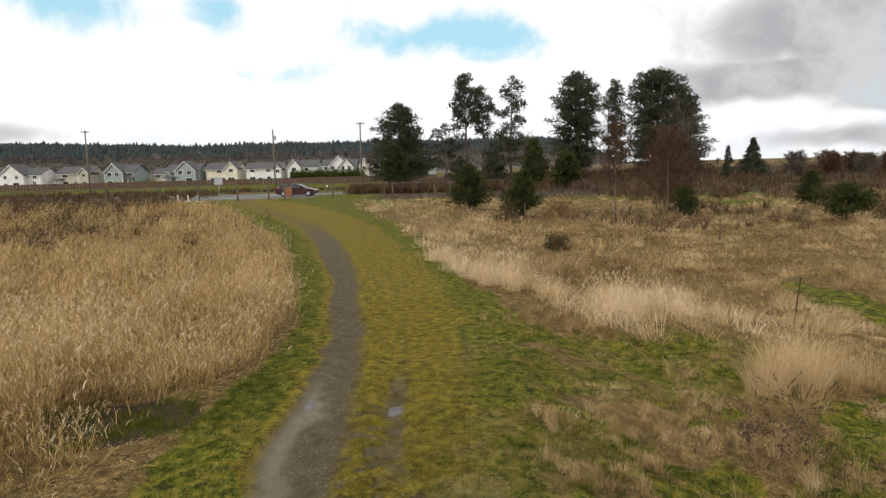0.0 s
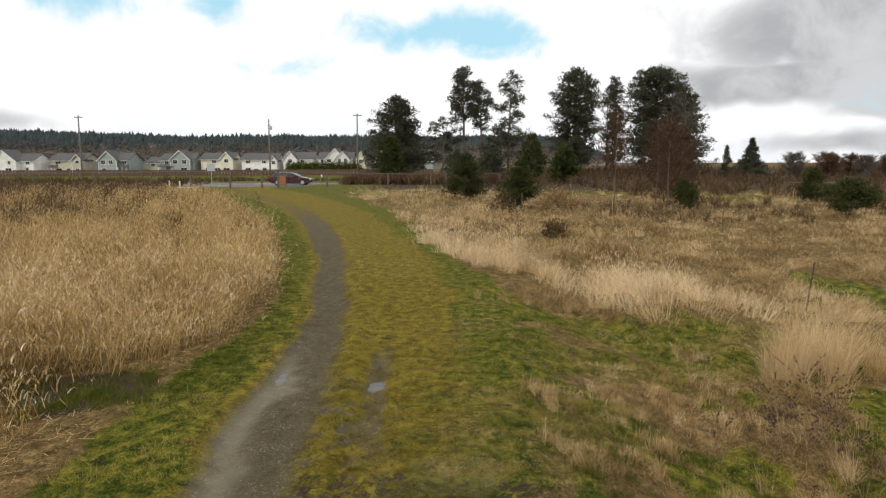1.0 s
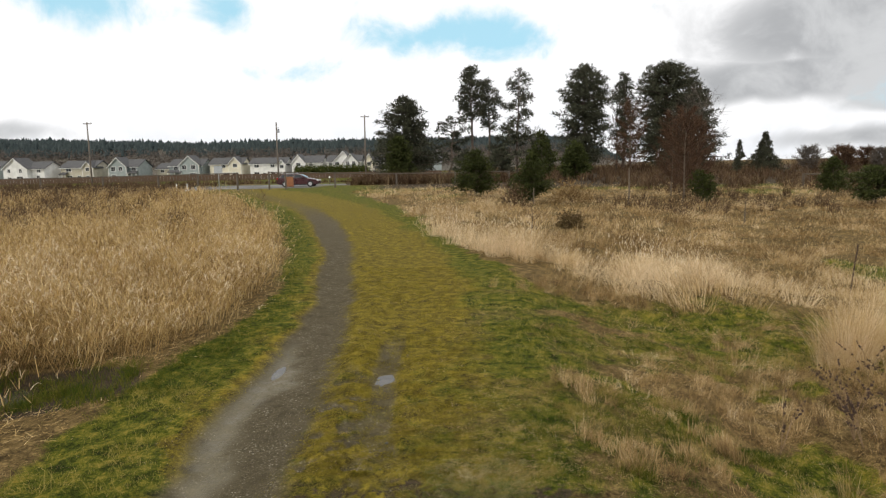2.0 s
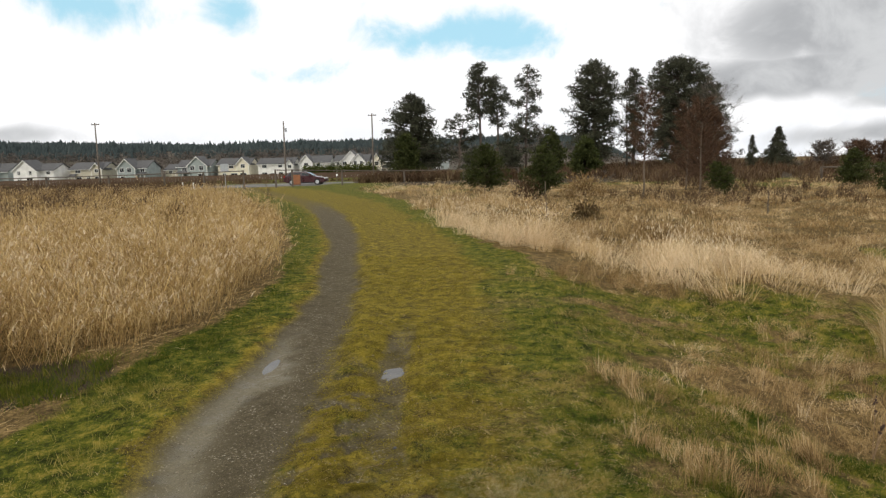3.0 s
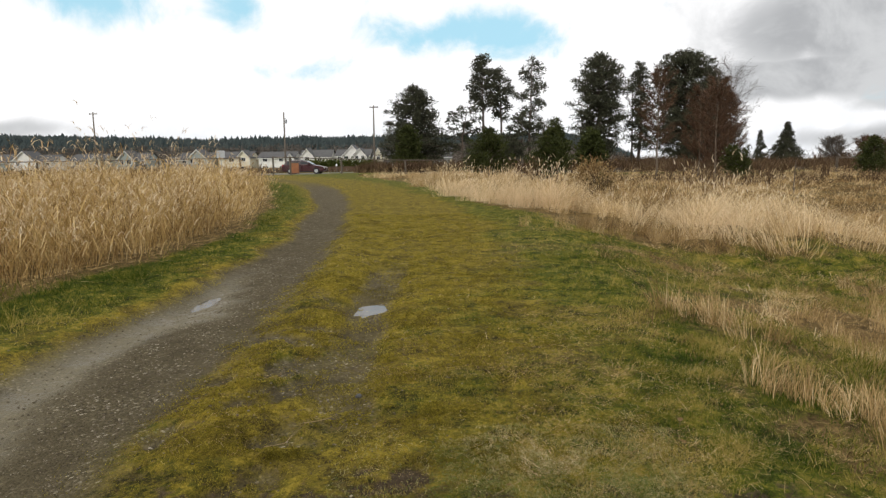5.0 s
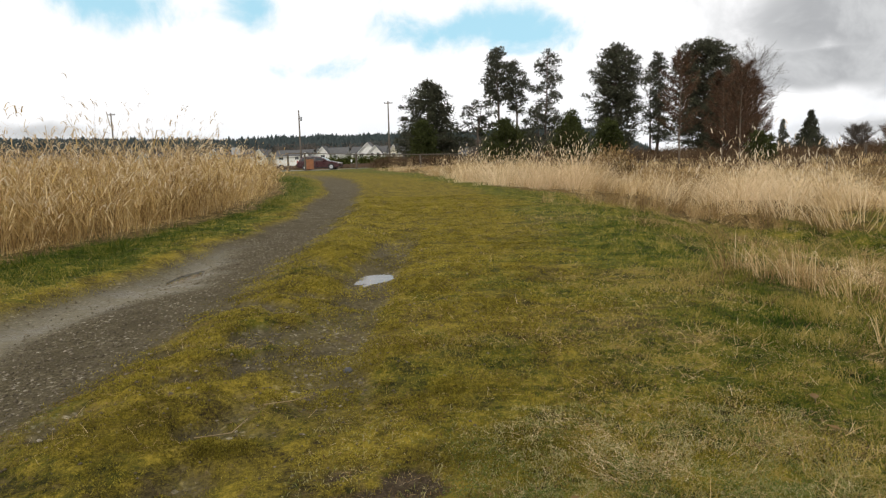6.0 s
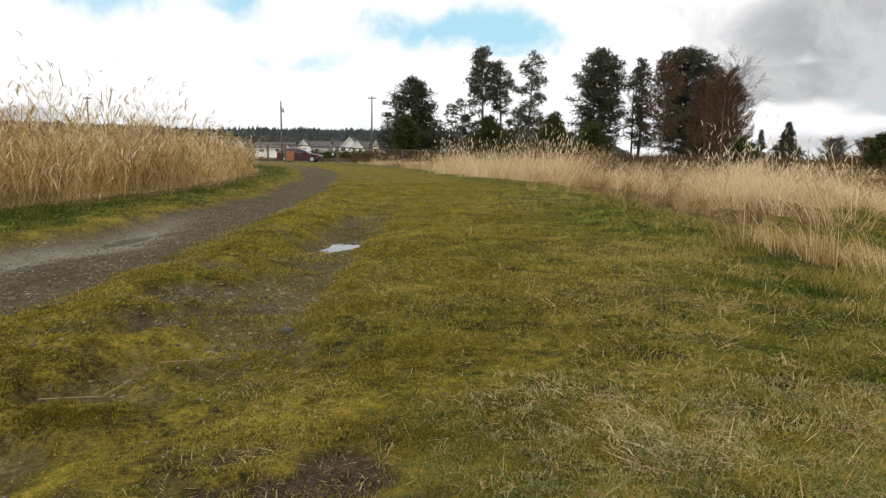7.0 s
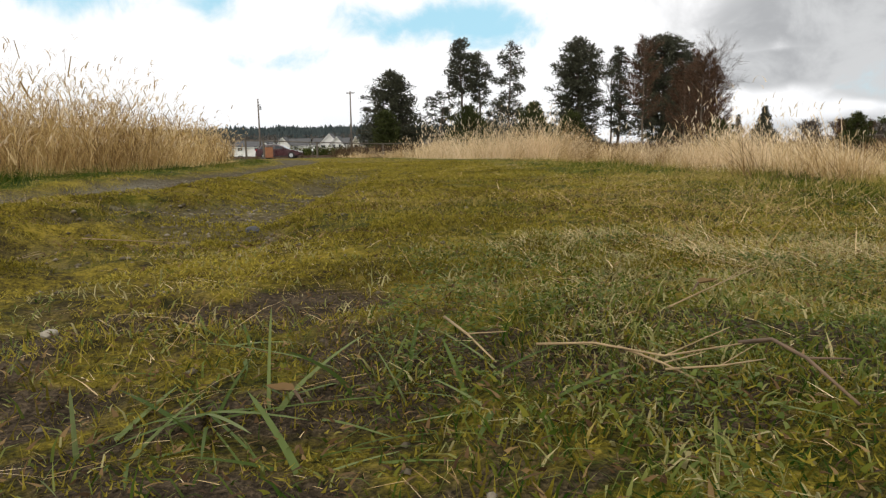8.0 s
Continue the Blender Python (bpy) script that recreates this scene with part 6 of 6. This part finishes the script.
# ---- parked car ----
def car(x, y, turn):
    c = thing("car", (x, y, 0), "dark maroon hatchback wagon parked by the road", "car", turn=turn)
    L, W = 4.7, 1.74

    def loft(profile, y_of, name, mat, smooth=False, bevel=0.0, label=""):
        bm = bmesh.new()
        rows = []
        for s in (-1, 1):
            rows.append([bm.verts.new((px, s * y_of(pz), pz)) for px, pz in profile])
        k = len(profile)
        bm.faces.new(rows[0])
        bm.faces.new(list(reversed(rows[1])))
        for i in range(k):
            bm.faces.new((rows[0][(i + 1) % k], rows[0][i], rows[1][i], rows[1][(i + 1) % k]))
        if bevel:
            bmesh.ops.bevel(bm, geom=bm.edges[:], offset=bevel, segments=3, affect="EDGES")
        bmesh.ops.recalc_face_normals(bm, faces=bm.faces[:])
        me = bpy.data.meshes.new(name)
        bm.to_mesh(me)
        bm.free()
        me.materials.append(mat)
        return part(name, me, c, label)

    low = [(-2.3, 0.36), (-1.95, 0.24), (1.95, 0.22), (2.3, 0.34), (2.33, 0.6), (2.18, 0.76), (1.2, 0.93), (0.9, 0.98), (-2.2, 1.0), (-2.33, 0.8)]
    loft(low, lambda z: W / 2 - 0.05 * max(0, z - 0.6) - 0.05 * max(0, 0.5 - z), "body", PAINT, bevel=0.05)
    top = [(-2.16, 0.97), (-1.82, 1.42), (-1.3, 1.47), (-0.2, 1.46), (0.25, 1.38), (1.02, 0.96)]
    loft(top, lambda z: W / 2 - 0.06 - 0.42 * (z - 0.95), "roof", PAINT, bevel=0.04)
    for s in (-1, 1):
        def pane(points, name="side_window"):
            k = len(points)
            v = [(a, s * (W / 2 - 0.06 - 0.42 * (z - 0.95) + 0.006), z) for a, z in points]
            v += [(a, yy - s * 0.02, z) for a, yy, z in v]
            f = [tuple(range(k)), tuple(reversed(range(k, 2 * k)))] + [(i, (i + 1) % k, (i + 1) % k + k, i + k) for i in range(k)]
            part(name, Shape().add(v, f).mesh(name, GLASS), c)
        pane([(-1.93, 1.03), (-1.35, 1.03), (-1.3, 1.38), (-1.72, 1.36)])
        pane([(-1.25, 1.03), (-0.42, 1.03), (-0.42, 1.39), (-1.22, 1.39)])
        pane([(-0.34, 1.03), (0.72, 1.03), (0.2, 1.32), (-0.1, 1.38), (-0.34, 1.39)])
        part("door_seam", Shape().box(-0.39, s * 0.865 - 0.004, 0.35, -0.37, s * 0.865 + 0.004, 1.0).mesh("door_seam", RUBBER), c)
        part("mirror", Shape().box(0.55, s * 0.9 - 0.1, 1.0, 0.72, s * 0.9 + 0.1, 1.13, 0.03).mesh("mirror", PAINT), c)
        part("headlight", Shape().box(2.08, s * 0.62 - 0.2, 0.62, 2.31, s * 0.62 + 0.2, 0.76, 0.03).mesh("headlight", LAMPGLASS), c, "clear headlight")
        part("tail_light", Shape().box(-2.34, s * 0.7 - 0.12, 0.78, -2.2, s * 0.7 + 0.12, 1.05, 0.02).mesh("tail_light", REDLENS), c, "red tail light")
        part("sill_trim", Shape().box(-1.0, s * 0.85 - 0.03, 0.2, 0.95, s * 0.85 + 0.03, 0.3, 0.01).mesh("sill_trim", RUBBER), c)
        for wx in (-1.4, 1.42):
            wheel = part("wheel", Shape().tube([(wx, s * 0.72, 0.32), (wx, s * 0.9, 0.32)], 0.35, 20).mesh("wheel", RUBBER), c)
            part("tyre", Shape().tube([(wx, s * 0.68, 0.32), (wx, s * 0.70, 0.32), (wx, s * 0.86, 0.32), (wx, s * 0.885, 0.32)], [0.28, 0.32, 0.32, 0.28], 20).mesh("tyre", RUBBER), wheel)
            rim = Shape().tube([(wx, s * 0.9, 0.32), (wx, s * 0.912, 0.32)], 0.2, 20)
            for k in range(6):
                a = k * math.pi / 3
                rim.tube([(wx, s * 0.91, 0.32), (wx + 0.2 * math.cos(a), s * 0.915, 0.32 + 0.2 * math.sin(a))], 0.025, 5)
            part("rim", rim.mesh("rim", ALLOY), wheel, "silver wheel rim")
    part("windscreen", Shape().add([(0.3, -0.6, 1.36), (0.3, 0.6, 1.36), (0.98, 0.7, 1.0), (0.98, -0.7, 1.0)], [(0, 1, 2, 3)]).mesh("windscreen", GLASS), c, at=(0.03, 0, 0.03))
    part("rear_window", Shape().add([(-1.86, -0.58, 1.39), (-1.86, 0.58, 1.39), (-2.13, 0.66, 1.04), (-2.13, -0.66, 1.04)], [(0, 3, 2, 1)]).mesh("rear_window", GLASS), c, at=(-0.03, 0, 0.02))
    for bx0, bx1 in ((2.26, 2.38), (-2.4, -2.28)):
        part("bumper", Shape().box(bx0, -0.8, 0.34, bx1, 0.8, 0.56, 0.04).mesh("bumper", PAINT), c)
    part("roof_rail", Shape().tube([(-1.7, -0.55, 1.5), (0.0, -0.55, 1.51)], 0.02, 6).mesh("roof_rail", METAL), c)
    part("roof_rail", Shape().tube([(-1.7, 0.55, 1.5), (0.0, 0.55, 1.51)], 0.02, 6).mesh("roof_rail", METAL), c)


car(-16.7, 70.5, 0)


# ---- near weeds and grass tufts ----
TANSTEM = plain("tan_weed_stem", (0.13, 0.08, 0.04), (0.30, 0.20, 0.11), 40, 0.85)
SEED_MESH = Shape().tube([(0, 0, -1), (0, 0, -0.2), (0, 0, 0.5), (0, 0, 1)], [0.4, 1.0, 0.85, 0.3], 7).mesh("seed_head", DARKSEED)


def dock(x, y, h, seed):
    """A dead weed stalk with dark seed clusters."""
    rng = np.random.default_rng(seed)
    b = float(height(x, y))
    weed = thing("dock_weed", (x, y, b - 0.01), "dead brown weed with dark round seed clusters", "weed", "dead weeds")
    for i in range(4):
        a, r = rng.uniform(0, 6.28), h * rng.uniform(0.4, 1.1)
        p = [Vector((0, 0, 0)), Vector((math.cos(a) * r * 0.4, math.sin(a) * r * 0.4, h * 0.55)), Vector((math.cos(a) * r, math.sin(a) * r, h * rng.uniform(0.75, 1.0)))]
        stem = part("stem", Shape().tube(p, [0.0028, 0.0022, 0.0012], 5).mesh("stem", TANSTEM), weed)
        for j in range(8):
            head = part("seed_head", SEED_MESH, stem)
            head.location = along(p, rng.uniform(0.5, 1.0)) + Vector(rng.normal(0, 0.004, 3))
            head.scale = (rng.uniform(0.006, 0.011),) * 3


rng_d = np.random.default_rng(61)
for i in range(22):
    u = rng_d.random()
    dock(float(rng_d.normal(3.6 + 1.2 * u, 0.3)), float(rng_d.normal(6.1 + 1.8 * u, 0.3)), float(rng_d.uniform(0.3, 0.5)), 400 + i)


def broad_tuft(x, y, count, ln, seed):
    """A rosette of broad green blades lying half flat."""
    rng = np.random.default_rng(seed)
    tuft = thing("grass_tuft", (x, y, float(height(x, y)) - 0.003), "rosette of broad green grass blades on mud", "grass tuft", "broad grass tufts")
    for i in range(count):
        flat = rng.random() < 0.88
        v, f, t = blades(rng.normal(0, 0.012, 1), rng.normal(0, 0.012, 1), np.zeros(1), np.array([ln * rng.uniform(0.6, 1.2) * (1 if flat else 0.6)]), np.array([0.0034 * rng.uniform(0.5, 1.25)]), np.array([rng.uniform(0.75, 0.98) if flat else rng.uniform(0.4, 0.75)]), np.array([i * 2.4 + rng.normal(0, 0.4)]), 6, rng=rng, tone=np.array([rng.uniform(0.1, 0.95)]), curl=1.3, rise_by=rng.uniform(0.12, 0.4) if flat else 0.85)
        part("blade", mesh_of("blade", v, f, TUFT, t), tuft)


NEARGRASS = leafy("soft_green_grass", ((0.0, (0.040, 0.062, 0.014)), (0.4, (0.105, 0.135, 0.026)), (0.75, (0.215, 0.225, 0.066)), (1.0, (0.42, 0.36, 0.18))), rough=0.42, through_light=0.3, patch=0.5, patch_scale=26.0)


def build_near_turf():
    """Fine grass, clover and broken straw on the last stretch of ground."""
    rng = np.random.default_rng(83)
    n = 80000
    x, y = rng.uniform(-0.4, 0.62, n), rng.uniform(4.97, 5.6, n)
    cover = (0.16 + 0.84 * soft(x + 0.25 * (fbm(x, y, 0.1, 101) - 0.5), -0.10, 0.03)) * (0.12 + 0.88 * soft(fbm(x, y, 0.05, 102), 0.36, 0.58)) * (1 - 0.45 * soft(y, 5.3, 5.6))
    keep = rng.random(n) < cover
    x, y = x[keep], y[keep]
    k = len(x)
    tuft = fbm(x, y, 0.06, 103)
    green = [blades(x, y, height(x, y) - 0.001, rng.uniform(0.006, 0.022, k) * (0.6 + 0.9 * tuft), rng.uniform(0.0007, 0.0018, k), rng.uniform(0.25, 0.98, k), rng.uniform(0, 6.28, k), 2, rng=rng, tone=np.clip(rng.beta(2, 2.2, k) + 0.9 * (fbm(x, y, 0.16, 107) - 0.42) + 0.38 * soft(y, 5.1, 5.3), 0, 1), kink=rng.uniform(0, 0.9, k), rise_by=rng.uniform(0.2, 0.9, k))]
    n = 22000
    x, y = rng.uniform(-0.12, 0.5, n), rng.uniform(4.97, 5.5, n)
    keep = rng.random(n) < soft(fbm(x, y, 0.07, 104), 0.48, 0.62)
    x, y = x[keep], y[keep]
    k = len(x)
    green.append(blades(x, y, height(x, y) + rng.uniform(0.002, 0.012, k), rng.uniform(0.0025, 0.005, k), rng.uniform(0.0018, 0.003, k), rng.uniform(0.8, 0.99, k), rng.uniform(0, 6.28, k), 4, rng=rng, tone=rng.uniform(0.1, 0.55, k), rise_by=rng.uniform(0.1, 0.6, k)))
    v, f, t = joined(green)
    stuff("fine_grass", mesh_of("fine_grass", v, f, NEARGRASS, t), "fine soft green grass and clover beside mud", "grass")
    n = 30000
    x, y = rng.uniform(-0.4, 0.7, n), rng.uniform(4.97, 5.75, n)
    keep = rng.random(n) < (0.12 + 0.88 * soft(x, -0.15, 0.15)) * (0.06 + 0.94 * soft(fbm(x, y, 0.09, 105), 0.46, 0.62)) * (1 - 0.75 * soft(y, 5.25, 5.6))
    x, y = x[keep], y[keep]
    k = len(x)
    lay = 7.0 * fbm(x, y, 0.12, 106) + rng.normal(0, 0.7, k)
    v, f, t = blades(x, y, height(x, y) + rng.uniform(0.001, 0.014, k), rng.uniform(0.01, 0.045, k) * rng.uniform(0.5, 1.0, k) * (0.42 + 0.58 * soft(y, 5.08, 5.35)), rng.uniform(0.0004, 0.0009, k) * (0.7 + 0.3 * soft(y, 5.08, 5.3)), rng.uniform(0.85, 0.99, k), lay, 4, rng=rng, tone=np.clip(rng.normal(0.66, 0.24, k), 0, 1), curl=1.1, rise_by=np.where(rng.random(k) < 0.18, rng.uniform(0.5, 1.0, k), rng.uniform(0.0, 0.3, k)), kink=rng.uniform(0, 0.4, k))
    stuff("broken_straw", mesh_of("broken_straw", v, f, STRAW, t), "short broken straw lying on green grass", "litter")


build_near_turf()
for i, (tx, ty, tc, tl) in enumerate(((-0.175, 5.075, 13, 0.075), (-0.11, 5.09, 12, 0.075), (-0.225, 5.03, 12, 0.065), (-0.06, 5.06, 10, 0.06), (-0.20, 5.14, 7, 0.05), (-0.03, 5.15, 9, 0.05), (0.04, 5.04, 9, 0.05), (-0.14, 5.02, 11, 0.06), (0.12, 5.06, 8, 0.045), (0.02, 5.24, 8, 0.045))):
    broad_tuft(tx, ty, tc, tl, 500 + i)


def fallen_stalk(points, r, mat, label):
    """A dry stem lying on the turf, through points of the plan with a height above ground."""
    x0, y0, _ = points[0]
    z0 = float(height(x0, y0))
    s = thing("dry_stalk", (x0, y0, z0), label, "stalk", "fallen stalks")
    path = [(x - x0, y - y0, float(height(x, y)) + h - z0) for x, y, h in points]
    k = len(path)
    part("stem", Shape().tube(path, [r * (1 - 0.5 * i / (k - 1)) for i in range(k)], 6).mesh("stem", mat, True), s)
    a, b = Vector(path[k // 2]), Vector(path[-1])
    part("side_shoot", Shape().tube([a, a.lerp(b, 0.6) + Vector((0.012, 0.01, 0.006))], [r * 0.5, r * 0.25], 5).mesh("side_shoot", mat), s)


STALK = plain("pale_dry_stalk", (0.20, 0.13, 0.06), (0.38, 0.28, 0.15), 60, 0.8)
DARKSTALK = plain("brown_dry_stalk", (0.07, 0.045, 0.028), (0.17, 0.11, 0.065), 60, 0.8)
fallen_stalk(((0.045, 5.07, 0.014), (0.052, 5.058, 0.018), (0.057, 5.043, 0.015), (0.062, 5.02, 0.006)), 0.0011, DARKSTALK, "curved brown dry stem lying on grass")
fallen_stalk(((-0.036, 5.10, 0.012), (-0.012, 5.088, 0.015), (0.014, 5.072, 0.012), (0.046, 5.068, 0.014)), 0.0007, STALK, "pale straw stalk lying on grass")
fallen_stalk(((-0.079, 5.146, 0.012), (-0.068, 5.12, 0.012), (-0.056, 5.092, 0.008)), 0.0008, STALK, "pale straw stalk lying on grass")
fallen_stalk(((-0.002, 5.085, 0.014), (0.012, 5.068, 0.010), (0.022, 5.052, 0.006)), 0.0007, STALK, "pale straw stalk lying on grass")
fallen_stalk(((0.01, 5.06, 0.010), (0.03, 5.055, 0.012), (0.05, 5.058, 0.010)), 0.0006, STALK, "pale straw stalk lying on grass")
fallen_stalk(((0.05, 5.16, 0.010), (0.10, 5.20, 0.012), (0.14, 5.235, 0.016)), 0.0006, STALK, "pale straw stalk lying on grass")
fallen_stalk(((0.10, 5.03, 0.006), (0.17, 5.06, 0.010), (0.23, 5.065, 0.006)), 0.0006, STALK, "pale straw stalk lying on grass")
fallen_stalk(((-0.62, 5.42, 0.012), (-0.58, 5.5, 0.016), (-0.57, 5.57, 0.010)), 0.0011, STALK, "pale straw stalk lying on moss")
fallen_stalk(((-0.55, 5.62, 0.010), (-0.5, 5.67, 0.014), (-0.46, 5.74, 0.008)), 0.001, STALK, "pale straw stalk lying on moss")


def single_stone(x, y, r, seed, label, mat):
    """A rounded, uneven stone half sunk in the ground."""
    rng = np.random.default_rng(seed)
    bm = bmesh.new()
    bmesh.ops.create_icosphere(bm, subdivisions=2, radius=r)
    for v in bm.verts:
        v.co = Vector((v.co.x * 1.15, v.co.y * 0.95, v.co.z * 0.72)) * float(rng.uniform(0.88, 1.1))
    me = bpy.data.meshes.new("stone")
    bm.to_mesh(me)
    bm.free()
    me.materials.append(mat)
    ob = tagged(new("stone", me), label, "stone", "single stones")
    ob.matrix_basis = pose(x, y, float(height(x, y)) + 0.3 * r, 0, 0, float(rng.uniform(0, 360)))


DARKSTONE = plain("dark_stone", (0.03, 0.03, 0.032), (0.085, 0.082, 0.08), 60, 0.8, 0.002, fine=300)
PALESTONE = plain("pale_stone", (0.22, 0.19, 0.14), (0.40, 0.36, 0.28), 60, 0.8, 0.002, fine=300)
single_stone(-0.42, 5.93, 0.013, 701, "dark grey rounded stone lying in moss", DARKSTONE)
single_stone(-0.317, 5.18, 0.0042, 702, "small pale rounded pebble on muddy ground", PALESTONE)


def dead_leaf(x, y, size, turn, seed):
    """A dry curled leaf with a raised midrib and a short stem."""
    rng = np.random.default_rng(seed)
    leaf = thing("dead_leaf", (x, y, float(height(x, y)) + 0.012), "curled dry brown leaf lying on grass", "leaf", "dead leaves", turn)
    rows, k = [], 9
    for i in range(k):
        t = i / (k - 1)
        half = size * 0.26 * math.sin(math.pi * t ** 0.8) + 0.0004
        lift = size * (0.32 * (t - 0.45) ** 2 + 0.03 * rng.random())
        rows += [(size * (t - 0.5), s * half, lift + abs(s) * half * 0.55) for s in (-1, -0.5, 0, 0.5, 1)]
    faces = [(5 * i + j, 5 * i + j + 1, 5 * i + j + 6, 5 * i + j + 5) for i in range(k - 1) for j in range(4)]
    part("blade", mesh_of("blade", rows, faces, DEADLEAF, np.full(len(rows), rng.uniform(0.5, 0.8)), True), leaf)
    part("leaf_stem", Shape().tube([(-size * 0.78, 0, -0.004), (-size * 0.5, 0, size * 0.08)], [0.0005, 0.0008], 5).mesh("leaf_stem", DARKSTALK), leaf)


for lx, ly, ls, lt in ((0.68, 5.62, 0.034, 70), (0.63, 5.46, 0.026, 130), (0.09, 5.2, 0.016, 20), (-0.15, 5.07, 0.014, 160)):
    dead_leaf(lx, ly, ls, lt, int(1000 * lx) + 2000)
